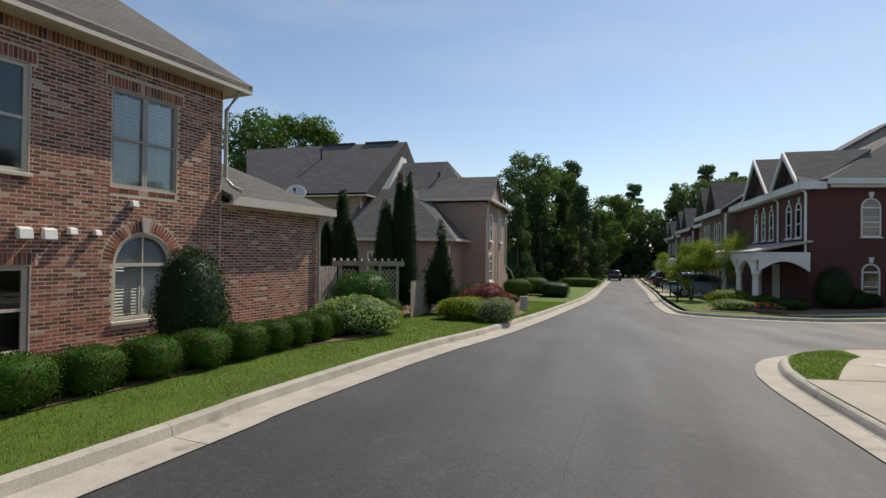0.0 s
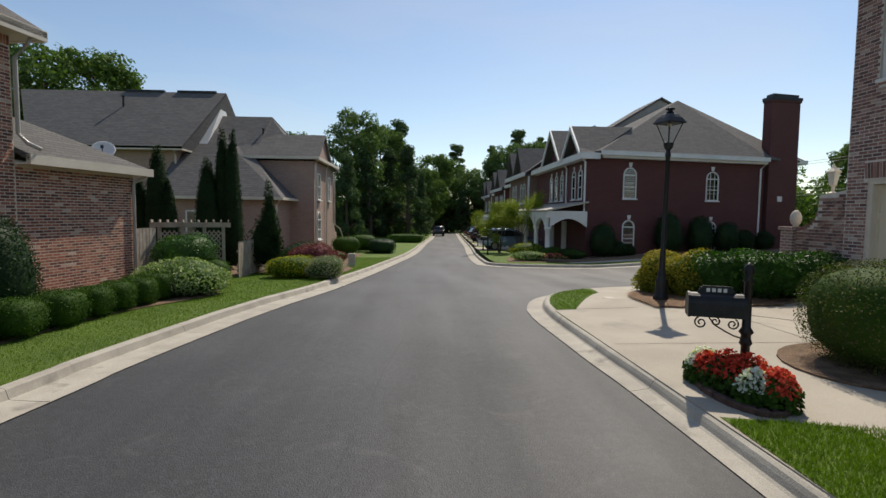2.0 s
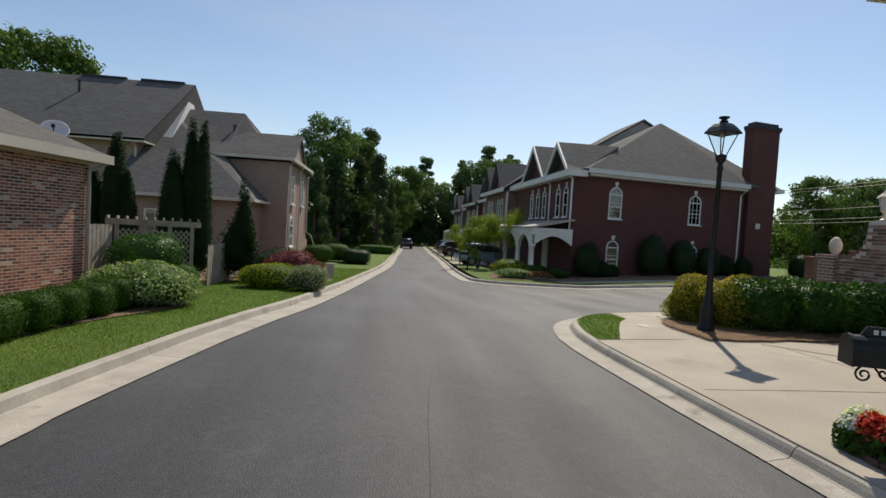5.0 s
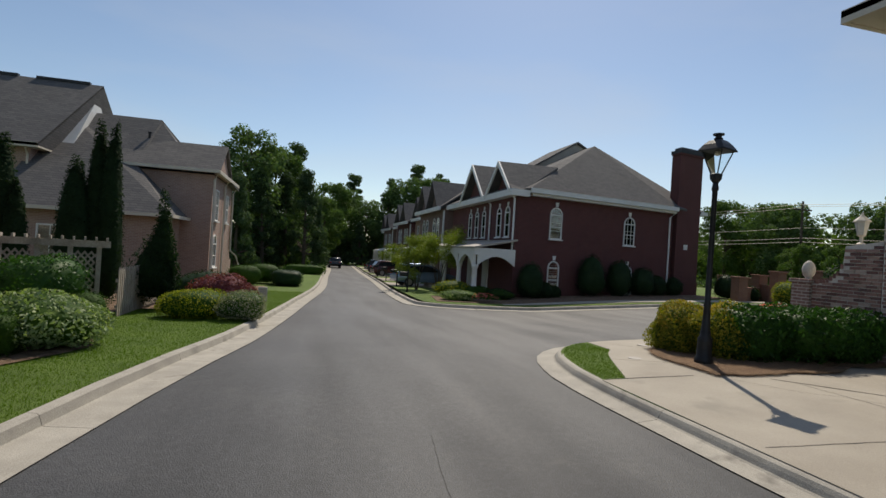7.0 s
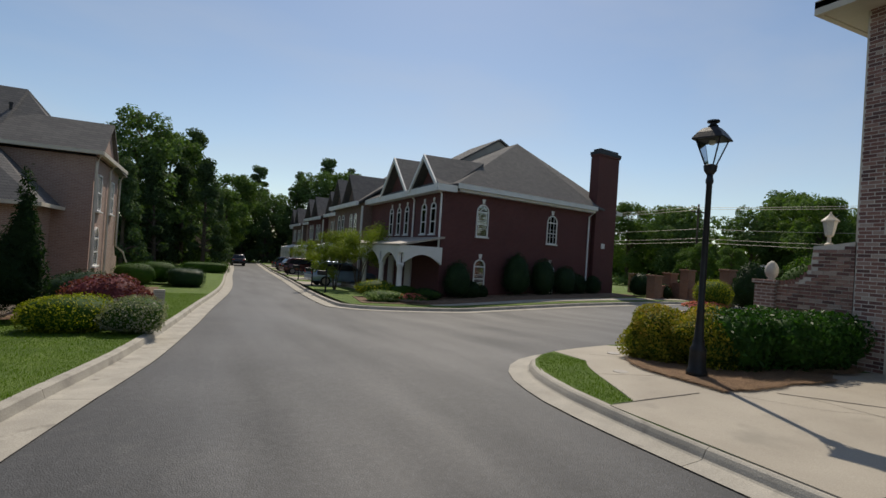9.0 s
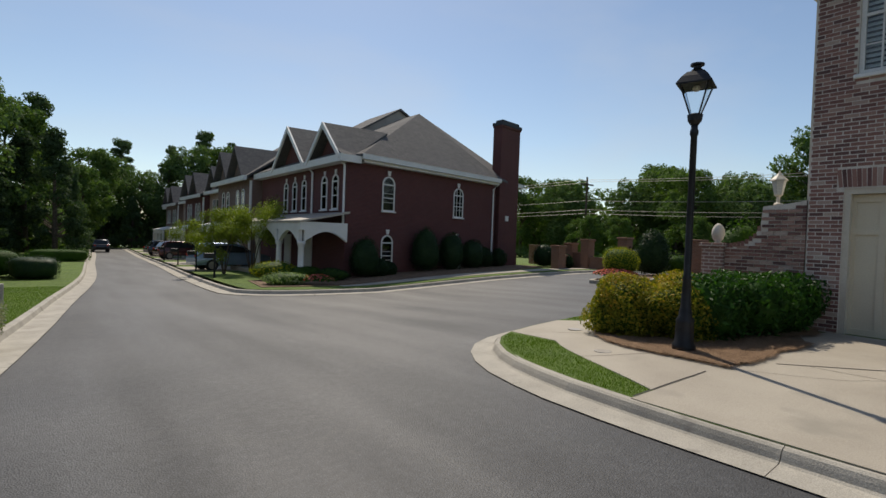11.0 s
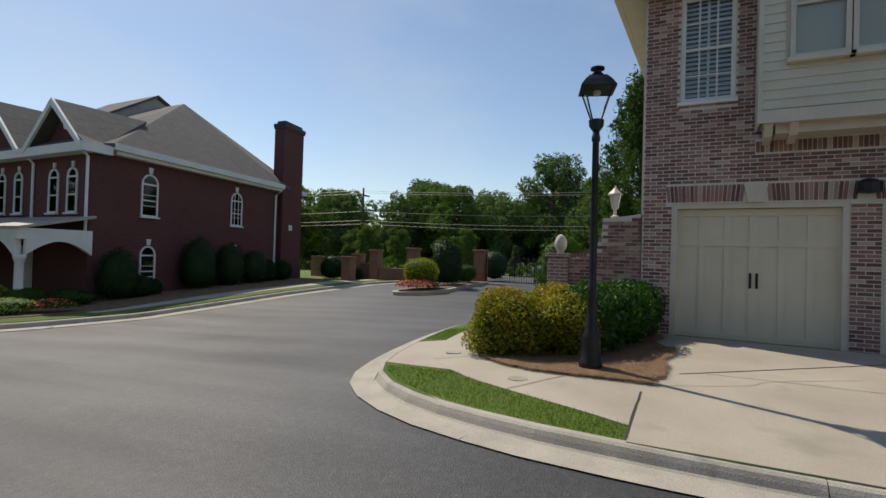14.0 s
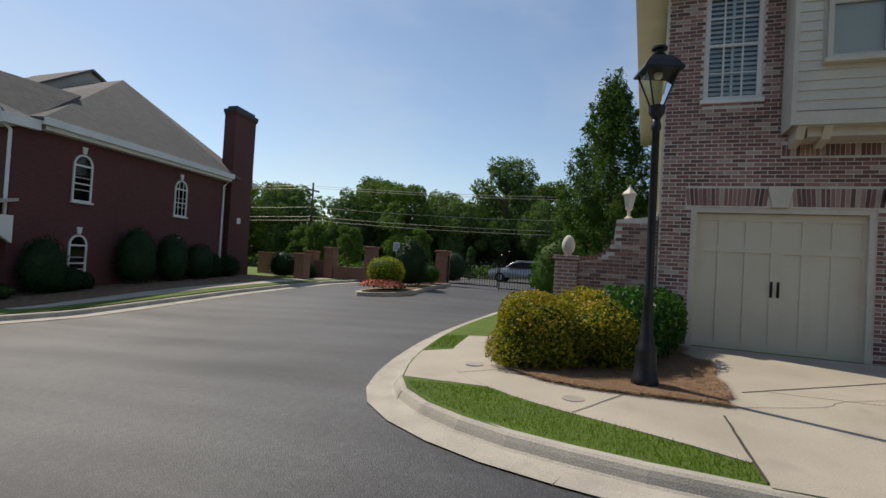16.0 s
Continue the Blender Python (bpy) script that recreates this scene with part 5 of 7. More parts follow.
part("bay_trim", bm, M_TRIM, bay)
bm = B()
box(bm, (-0.45, 3.7, 4.0), (0.0, 8.1, 4.139))
part("bay_beam", bm, M_TRIM, bay)
for y in (8.2, 7.85, 4.3, 3.8):
    bm = B()
    prism(bm, [(BX + 0.04, 4.138), (0.0, 4.138), (0.0, 3.9), (BX + 0.2, 3.96)], 1, y - 0.06, y + 0.06)
    part("bracket", bm, M_TRIM, bay)
for y in (7.55, 6.75, 5.75):
    window(bay, pose(BX - 0.115, y, 5.12, 0, 0, 180), 0.78, 1.75, M_TRIM, cols=1, rows=1, slat=0.09, sill=True, tilt=70)
bm = B()
lathe(bm, [(0.05, 0.0), (0.16, 0.02), (0.17, 0.16), (0.1, 0.22), (0.02, 0.24)], 10, (-0.12, 6.8, 3.02))
part("wall_lamp", bm, M_BLACK, E_, "dark round lamp above the pier")
# swooping brick screen wall from the corner
prof = [(10.18, 2.75), (10.5, 2.70), (10.9, 2.66), (10.93, 2.3), (11.02, 2.12), (11.2, 1.98), (11.45, 1.93), (11.62, 1.93)]
bm = B()
prism(bm, [(prof[0][0], 0.1), (prof[-1][0], 0.1)] + prof[::-1], 0, 0.02, 0.3)
sw = part("screen_wall", bm, M_MORTART, E_, "swooping rose brick garden wall")
top_at = lambda y: float(np.interp(y, [p[0] for p in prof], [p[1] for p in prof]))
lw = [b for b in brick_list(10.18, 11.62, 0.3, 2.72, []) if b[1] + 0.03 < top_at(b[0] + 0.08) - 0.03 and b[1] + 0.03 < top_at(b[0] - 0.08)]
lw += [(y, top_at(y) - 0.03 + 0.02, 0.06, 0.09, 0.0) for y in np.arange(10.95, 11.6, 0.07)]
bq = part("bricks", brick_block(lw, -1, 0.005 - 0.02, 0.003), M_BRICKT, sw)
bq["kind"] = "stuff"
bm = B()
box(bm, (-0.06, 11.55, 0.1), (0.36, 11.97, 1.88))
box(bm, (-0.1, 11.51, 1.88), (0.4, 12.01, 1.96))
pil = part("end_pillar", bevelled(bm, 0.008, 1), coursed("rose_brick_courses", (0.30, 0.18, 0.15), (0.22, 0.12, 0.10), (0.50, 0.44, 0.39), 0.21, 0.068), E_, "rose brick end pillar")
bm = B()
lathe(bm, [(0.08, 0.0), (0.055, 0.03), (0.1, 0.08), (0.125, 0.17), (0.118, 0.26), (0.08, 0.34), (0.025, 0.39)], 14, (0.15, 11.76, 1.96))
part("finial", bm, M_STONE, pil, "pale carved stone finial", smooth=True)
lan = thing("pier_lantern", "small cream metal lantern with frosted glass on the wall", "lantern", 13.2, 10.7, 2.68)
bm = B()
lathe(bm, [(0.07, 0.0), (0.08, 0.03), (0.03, 0.06), (0.03, 0.16), (0.06, 0.18), (0.075, 0.2)], 10)
part("stem", bm, M_TRIM, lan)
bm = B()
lathe(bm, [(0.07, 0.2), (0.12, 0.45), (0.12, 0.46)], 6)
part("glass", bm, material("frosted_glass", (0.6, 0.58, 0.52), (0.7, 0.68, 0.62), 0.3), lan)
bm = B()
lathe(bm, [(0.15, 0.455), (0.14, 0.48), (0.06, 0.55), (0.02, 0.6), (0.015, 0.64)], 6)
part("cap", bm, M_TRIM, lan)


# ---- shrubs of the west garden ----
for i, (x, y, r, h) in enumerate(((-1.75, 5.5, 0.44, 0.62), (-1.62, 6.35, 0.46, 0.64), (-1.5, 7.15, 0.42, 0.60), (-1.36, 7.9, 0.42, 0.61), (-1.16, 8.62, 0.44, 0.60), (-1.02, 9.35, 0.40, 0.60), (-0.97, 10.02, 0.38, 0.58), (-0.9, 10.62, 0.36, 0.58), (-0.84, 11.22, 0.38, 0.60), (-0.84, 11.85, 0.40, 0.62))):
    shrub("boxwood", "clipped bright green boxwood in a row along the wall", M_BOX, *wg(x, y), r, r, h, 0.034, 3600, 0.16, 4.2, 0.07, 10 + i, group="boxwood row", spread=0.9, rz=8)
shrub("cone_holly", "tall dark green clipped holly cone against the brick wall", M_HOLLY, *wg(-2.1, 9.3), 0.76, 0.76, 2.0, 0.05, 6400, 0.16, 2.4, 0.06, 31, 0.35)
shrub("variegated_shrub", "spreading shrub with cream-edged pale leaves", M_VARI, *wg(-0.55, 12.7), 1.0, 0.95, 0.80, 0.075, 4200, 0.16, 2.4, 0.16, 32, core=M_BOX, spread=1.0)
shrub("holly_shrub", "rounded dark glossy green shrub behind the pale one", M_LAUREL, *wg(-1.9, 15.0), 0.85, 0.85, 1.55, 0.07, 3600, 0.16, 2.2, 0.16, 33)
shrub("yellow_shrub", "small yellow-green shrub at the bed's edge", M_YEL, *wg(-0.42, 14.1), 0.3, 0.32, 0.5, 0.05, 900, 0.16, 2.2, 0.1, 34, core=M_BOX)
shrub("boxwood", "clipped green boxwood beside the trellis", M_BOX, *wg(-0.95, 14.9), 0.42, 0.42, 0.72, 0.036, 2000, 0.16, 2.8, 0.06, 35)
shrub("yellow_shrub", "low spreading bright yellow shrub", M_YEL, *wg(0.55, 17.1), 0.85, 0.75, 0.72, 0.05, 3800, 0.16, 2.8, 0.12, 36, core=M_BOX)
shrub("maroon_shrub", "loose maroon-leaved shrub in the kerbside bed", M_MAROON, *wg(1.15, 18.2), 0.9, 0.8, 1.1, 0.075, 3800, 0.16, 2.2, 0.25, 37, spread=1.0)
shrub("silver_shrub", "small silvery white-flecked shrub by the kerb", M_SILVER, *wg(1.88, 16.6), 0.6, 0.62, 0.72, 0.05, 3000, 0.16, 2.4, 0.16, 38, core=M_BOX, spread=1.0)
shrub("dark_shrub", "rounded dark green shrub in the bed", M_HOLLY, *wg(0.0, 21.0), 0.95, 0.9, 1.1, 0.06, 2200, 0.16, 2.2, 0.14, 39)
shrub("dark_shrub", "low dark green mound in the bed", M_BOX, *wg(0.15, 18.9), 0.5, 0.5, 0.5, 0.05, 1200, 0.16, 2.2, 0.14, 40)
shrub("dark_shrub", "rounded dark green shrub by the house corner", M_BOX, *wg(-0.3, 33.0), 0.9, 0.9, 1.2, 0.06, 1500, 0.16, 2.4, 0.1, 41)
shrub("dark_shrub", "rounded dark green shrub by the house corner", M_BOX, *wg(0.5, 36.0), 1.0, 1.0, 1.2, 0.06, 1500, 0.16, 2.4, 0.1, 42)
shrub("plum_hedge", "clipped dark plum hedge block by the kerb", M_HOLLY, *wg(1.9, 34.6), 0.95, 1.2, 0.95, 0.06, 1800, 0.16, 5.0, 0.06, 43)
shrub("green_hedge", "long low clipped green hedge by the kerb", M_BOX, *wg(2.9, 55.0), 2.0, 1.2, 0.9, 0.08, 1800, 0.16, 5.0, 0.05, 44)
shrub("pink_shrub", "loose pinkish shrub beside the front wall", M_MAROON, *wg(0.6, 24.0), 0.7, 0.7, 0.7, 0.07, 1400, 0.16, 2.0, 0.2, 45, core=M_BOX, spread=1.0)
for i, (x, y, r, h) in enumerate(((-4.7, 18.8, 0.62, 4.6), (-5.3, 18.7, 0.5, 3.4), (-4.2, 18.6, 0.45, 3.3), (-3.5, 20.2, 0.72, 4.4), (-3.0, 20.4, 0.55, 5.4), (-2.6, 20.3, 0.5, 5.5))):
    shrub("cypress", "narrow dark Italian cypress behind the trellis", M_CYP, *wg(x, y), r, r, h, 0.10, 3200, 0.1, 2.6, 0.1, 50 + i, 0.6, "cypresses", spread=0.4, aspect=0.4, category="tree")
shrub("young_cedar", "small loose dark green conifer in the bed", M_CYP, *wg(-0.65, 18.7), 0.8, 0.8, 2.5, 0.14, 3400, 0.12, 2.0, 0.45, 60, 0.75, spread=1.2, aspect=0.3, category="tree", shag=(0.7, 1.25))

# lattice trellis with its beam, and the picket fence behind
tr = thing("trellis", "weathered wooden lattice trellis with a flat top beam", "trellis", -1.85, 16.75, ground_z(-1.85, 16.75) + 0.12, 20)
tr.scale = (1.0, 1.0, 1.24)
for x in (0.0, -0.55, -1.15, -1.8):
    bm = B()
    box(bm, (x - 0.05, -0.05, 0), (x + 0.05, 0.05, 1.45))
    part("post", bevelled(bm, 0.006, 1), M_WOOD, tr)
for y in (-0.09, 0.07):
    bm = B()
    box(bm, (-2.05, y - 0.02, 1.38), (0.22, y + 0.02, 1.5))
    part("beam", bm, M_WOOD, tr)
for k in range(11):
    bm = B()
    x = -2.0 + k * 0.215
    box(bm, (x - 0.02, -0.22, 1.505), (x + 0.02, 0.2, 1.565))
    part("rafter", bm, M_WOOD, tr)
for x0 in (-0.52, -1.12, -1.77):
    w, h = 0.48, 1.2
    for s in (-1, 1):
        k = -h
        while k < w + h:
            a, b = (k, 0.1), (k + s * 0 + h, 0.1 + h)
            if s < 0:
                a, b = (k + h, 0.1), (k, 0.1 + h)
            pts = []
            for t in np.linspace(0, 1, 25):
                x, z = a[0] + (b[0] - a[0]) * t, a[1] + (b[1] - a[1]) * t
                if 0 <= x <= w:
                    pts.append((x, z))
            if len(pts) > 1:
                (xa, za), (xb, zb) = pts[0], pts[-1]
                bm = B()
                d = Vector((xb - xa, zb - za)).normalized() * 0.018
                prism(bm, [(x0 + xa - d.y, za + d.x), (x0 + xb - d.y, zb + d.x), (x0 + xb + d.y, zb - d.x), (x0 + xa + d.y, za - d.x)], 1, 0.0 + s * 0.008, 0.007 + s * 0.008)
                part("lattice_slat", bm, M_WOOD, tr)
            k += 0.13
fc = thing("picket_fence", "weathered wooden picket fence between garden and bed", "fence", *wg(-1.1, 16.9), ground_z(-1, 18) + 0.1, 0)
for z in (0.3, 0.95):
    bm = B()
    box(bm, (-0.02, 0.0, z - 0.04), (0.02, 4.6, z + 0.04))
    part("rail", bm, M_WOOD, fc)
for k in range(33):
    bm = B()
    y = 0.07 + k * 0.14
    prism(bm, [(y - 0.045, 0.05), (y + 0.045, 0.05), (y + 0.045, 1.2), (y, 1.28), (y - 0.045, 1.2)], 0, 0.022, 0.042)
    part("picket", bm, M_WOOD, fc)
f2 = thing("wooden_gate", "grey wooden garden gate beside the brick wing", "gate", -3.7, 14.9, 0.15, -8)
for k in range(6):
    bm = B()
    box(bm, (0.02, 0.1 + k * 0.15, 0.05), (0.05, 0.23 + k * 0.15, 1.5))
    part("board", bm, M_WOOD, f2)
sg = thing("marker_post", "small grey stone marker in the bed", "marker", *wg(1.75, 22.4), ground_z(1.7, 22.4) + 0.16, 10)
bm = B()
box(bm, (-0.16, -0.06, 0), (0.16, 0.06, 0.55))
part("stone", bevelled(bm, 0.02, 2), M_STONE, sg)
bm = B()
for k in range(4):
    box(bm, (-0.12, -0.066, 0.2 + k * 0.08), (0.12, -0.061, 0.235 + k * 0.08))
part("lettering", bm, M_GUTTER, sg)

# ---- corner bed: nandina, laurel, street lamp ----
for i, (x, y, r, h) in enumerate(((10.33, 11.06, 0.56, 0.82), (10.02, 11.70, 0.50, 0.77))):
    shrub("nandina", "feathery bush turning orange at its tips over green", M_NAND, x, y, r, r, h, 0.06, 9000, 0.19, 2.6, 0.36, 70 + i, group="nandinas", spread=1.0, aspect=0.4, core=M_BOX, shag=(0.8, 1.14))
    k = np.random.default_rng(700 + i)
    d = k.normal(0, 1, (1100, 3))
    d[:, 2] = np.abs(d[:, 2]) * 2.0 + 0.2
    d /= np.linalg.norm(d, axis=1)[:, None]
    c = d * [r, r, h * 0.5] * (lumpy(d, 70 + i, 0.3) * k.uniform(0.95, 1.2, 1100))[:, None] + [0, 0, h * 0.52]
    part("new_growth", leaf_mesh("new_growth", c, d, 0.06, 0.4, 1.0), M_TIPS, bpy.data.objects["nandina" if i == 0 else "nandina.001"], "yellow-orange new leaves")["kind"] = "stuff"
for i, (x, y, rx, ry, h) in enumerate(((10.75, 10.65, 0.62, 0.5, 0.92), (11.6, 10.45, 0.65, 0.55, 0.95), (12.5, 10.3, 0.5, 0.5, 0.88))):
    shrub("laurel_hedge", "glossy deep green laurel hedge before the brick corner", M_LAUREL, x, y, rx, ry, h, 0.10, 3000, 0.19, 3.0, 0.12, 80 + i, group="laurel hedge", spread=1.0, aspect=0.36, shag=(0.82, 1.12))

lp = thing("street_lamp", "black cast-iron street lamp with a four-sided glazed lantern", "street lamp", 9.39, 10.32, ground_z(9.39, 10.32) + 0.19)
lp.matrix_basis = lp.matrix_basis @ pose(0, 0, 0, 0, 0.8, 18) @ Matrix.Diagonal((1, 1, 0.98, 1))
bm = B()
lathe(bm, [(0.15, -0.05), (0.15, 0.06), (0.125, 0.10), (0.115, 0.36), (0.12, 0.40), (0.085, 0.46), (0.085, 0.52), (0.07, 0.56), (0.052, 0.95), (0.06, 0.98), (0.048, 1.02), (0.042, 2.95), (0.055, 2.97), (0.055, 3.02), (0.045, 3.05), (0.045, 3.1)], 16)
part("post", bm, M_BLACK, lp, smooth=True)
bm = B()
lathe(bm, [(0.05, 3.1), (0.09, 3.16), (0.1, 3.24), (0.05, 3.26)], 12)
part("holder", bm, M_BLACK, lp)
LZ0, LZ1, R0, R1 = 3.24, 3.64, 0.08, 0.245
for k in range(4):
    a = math.pi / 4 + k * math.pi / 2
    bm = B()
    tube(bm, [(R0 * math.cos(a), R0 * math.sin(a), LZ0), (R1 * math.cos(a), R1 * math.sin(a), LZ1)], 0.011, 6)
    part("corner_bar", bm, M_BLACK, lp)
    b = a + math.pi / 2
    bm = B()
    vs = [bm.verts.new(p) for p in ((R0 * 0.93 * math.cos(a), R0 * 0.93 * math.sin(a), LZ0 + 0.01), (R0 * 0.93 * math.cos(b), R0 * 0.93 * math.sin(b), LZ0 + 0.01), (R1 * 0.95 * math.cos(b), R1 * 0.95 * math.sin(b), LZ1), (R1 * 0.95 * math.cos(a), R1 * 0.95 * math.sin(a), LZ1))]
    bm.faces.new(vs)
    pn = part("pane", bm, M_LAMPGLASS, lp)
    pn.visible_shadow = False
bm = B()
rings = [[bm.verts.new((r * math.cos(math.pi / 4 + k * math.pi / 2), r * math.sin(math.pi / 4 + k * math.pi / 2), z)) for k in range(4)] for r, z in ((0.31, 3.635), (0.31, 3.655), (0.23, 3.75), (0.15, 3.82), (0.075, 3.84))]
for q, w in zip(rings, rings[1:]):
    for k in range(4):
        bm.faces.new((q[k], q[(k + 1) % 4], w[(k + 1) % 4], w[k]))
bm.faces.new(rings[0][::-1])
bm.faces.new(rings[-1])
part("hood", bm, M_BLACK, lp)
bm = B()
lathe(bm, [(0.06, 3.83), (0.075, 3.86), (0.05, 3.88), (0.05, 3.91), (0.09, 3.92), (0.09, 3.945), (0.03, 3.96)], 12)
part("finial", bm, M_BLACK, lp)
bm = B()
lathe(bm, [(0.035, 3.57), (0.05, 3.6), (0.045, 3.64)], 10)
part("lamp_unit", bm, M_TRIM, lp)

# ---- mailbox with its flower bed ----
gz = ground_z(7.95, 5.0) + 0.16
mb = thing("mailbox", "black iron mailbox on a post with scrolled bracket", "mailbox", 7.93, 5.22, gz, 160)
bm = B()
lathe(bm, [(0.09, 0.0), (0.07, 0.05), (0.05, 0.1), (0.045, 0.42), (0.065, 0.45), (0.05, 0.5), (0.05, 0.54), (0.075, 0.57), (0.045, 0.62), (0.04, 1.1), (0.06, 1.12), (0.03, 1.16), (0.055, 1.21), (0.045, 1.27), (0.01, 1.31)], 12)
part("post", bm, M_BLACK, mb, smooth=True)
bm = B()
pr = [(-0.11, 0.72), (0.11, 0.72), (0.11, 0.86)] + [(0.11 * math.cos(math.pi * i / 8), 0.86 + 0.11 * math.sin(math.pi * i / 8)) for i in range(1, 8)] + [(-0.11, 0.86)]
prism(bm, pr, 0, 0.02, 0.56)
part("box", bm, M_BLACK, mb)
bm = B()
prism(bm, [(p[0] * 1.07, 0.72 + (p[1] - 0.72) * 1.05 - 0.004) for p in pr], 0, 0.56, 0.585)
part("door", bm, M_BLACK, mb)
bm = B()
box(bm, (0.14, -0.012, 0.965), (0.46, 0.012, 1.03))
prism(bm, [(0.1, 0.955), (0.5, 0.955), (0.44, 1.045), (0.16, 1.045)], 1, -0.008, 0.008)
plq = part("plaque", bm, M_BLACK, mb)
bm = B()
for k in range(4):
    for s in (-1, 1):
        box(bm, (0.2 + k * 0.055, s * 0.0135 - 0.001, 0.98), (0.235 + k * 0.055, s * 0.0135 + 0.001, 1.02))
part("number_bars", bm, M_WHITE, plq)
def scroll(cx, cz, r, turns, start, s=1):
    return [(cx + r * (1 - 0.75 * i / 28) * math.cos(start + s * turns * 6.28 * i / 28), 0.0, cz + r * (1 - 0.75 * i / 28) * math.sin(start + s * turns * 6.28 * i / 28)) for i in range(29)]
for pts in (scroll(0.44, 0.64, 0.065, 1.4, 1.2, -1), scroll(0.13, 0.64, 0.06, 1.4, 2.0, 1), scroll(0.3, 0.66, 0.05, 1.3, 1.5, 1), [(0.05, 0, 0.5), (0.12, 0, 0.52), (0.2, 0, 0.56), (0.3, 0, 0.62), (0.36, 0, 0.7)]):
    bm = B()
    tube(bm, pts, 0.009, 6)
    part("scroll", bm, M_BLACK, mb)
fb = thing("flower_bed", "red and white begonias in a dark brick-edged bed", "flower bed", 7.68, 4.98, ground_z(7.7, 4.9) + 0.16)
fb.scale = (0.85, 0.97, 1.05)
def petals(parent, name, mat, cx, cy, rx, ry, h, n, size, seed, low=0.8):
    k = np.random.default_rng(seed)
    a, q = k.uniform(0, 6.28, n), np.sqrt(k.uniform(0, 1, n))
    x, y = cx + rx * q * np.cos(a), cy + ry * q * np.sin(a)
    z = h * np.sqrt(np.clip(1 - q ** 2 * 0.75, 0.05, 1)) * k.uniform(low, 1.08, n)
    ob = part(name, leaf_mesh(name, np.stack([x, y, z], 1), np.stack([np.cos(a) * q, np.sin(a) * q, np.ones(n)], 1), size, 0.9, 0.5), mat, parent)
    ob["kind"] = "stuff"
    return ob
for cx, cy, rx, ry, h, mt, sd in ((-0.1, 0.42, 0.24, 0.2, 0.34, M_PETAL, 1), (-0.16, 0.3, 0.16, 0.16, 0.33, M_RED, 6), (-0.02, 0.12, 0.28, 0.22, 0.38, M_RED, 2), (0.08, -0.12, 0.3, 0.24, 0.40, M_RED, 3), (-0.02, -0.34, 0.2, 0.16, 0.32, M_PETAL, 4), (0.2, -0.42, 0.22, 0.2, 0.34, M_RED, 5)):
    petals(fb, "leaves", M_BOX, cx, cy, rx * 1.08, ry * 1.08, h * 0.86, 1000, 0.055, sd + 20, 0.02)
    petals(fb, "petals", mt, cx, cy, rx, ry, h, 620, 0.042, sd)
for k in range(20):
    a = 6.283 * k / 20
    bm = B()
    box(bm, (-0.09, -0.045, -0.02), (0.09, 0.045, 0.045))
    bevelled(bm, 0.012, 1)
    part("edging_brick", bm, material("dark_edging", (0.06, 0.035, 0.03), (0.12, 0.07, 0.055), 0.9, 8, 60, 0.5) if k == 0 else bpy.data.materials["dark_edging"], fb, "", pose(0.03 + 0.33 * math.cos(a), -0.02 + 0.6 * math.sin(a), 0.0, 0, 0, math.degrees(math.atan2(0.66 * math.cos(a), -0.42 * math.sin(a)))))
shrub("clipped_ball_shrub", "big clipped rounded shrub with pale pinkish tips", foliage("pink_tipped_leaves", (0.03, 0.06, 0.012), (0.10, 0.13, 0.03), 0.5, (0.30, 0.20, 0.12)), 9.9, 5.7, 0.8, 0.82, 1.24, 0.03, 14000, 0.16, 2.8, 0.05, 90, core=M_BOX)
solid("mulch_ring", sheet([(9.9 + 1.05 * math.cos(6.283 * k / 24), 5.7 + 1.05 * math.sin(6.283 * k / 24)) for k in range(24)], 0.178, 0.5, 0.02), M_MULCH, "brown mulch round the clipped shrub", "mulch", kind="structure")
solid("verge_patch", sheet([(7.2, 4.4), (8.2, 4.1), (8.4, 2.0), (8.4, -13), (7.2, -13)], 0.1575, 0.8, 0.02), M_LAWN, "green grass strip beside the kerb", "lawn", kind="structure")
vg = spots_in(7.2, 8.4, 0.0, 4.3, 22000, lambda x, y: y < 4.4 - (x - 7.2) * 0.3, 0.16)
tagged(blades("grass_verge", vg, M_BLADE, 0.04, 0.005), "short grass blades of the kerbside strip", "grass", "", "stuff")
dc = solid("drain_cover", lathe(B(), [(0.12, 0.0), (0.12, 0.012), (0.1, 0.014)], 16, (0, 0, 0)), M_GUTTER, "small round grey utility cover in the sidewalk", "utility cover", m=pose(8.55, 11.0, ground_z(8.3, 11.05) + 0.153))
copy_thing(dc, pose(9.75, 12.45, ground_z(9.75, 12.45) + 0.153))

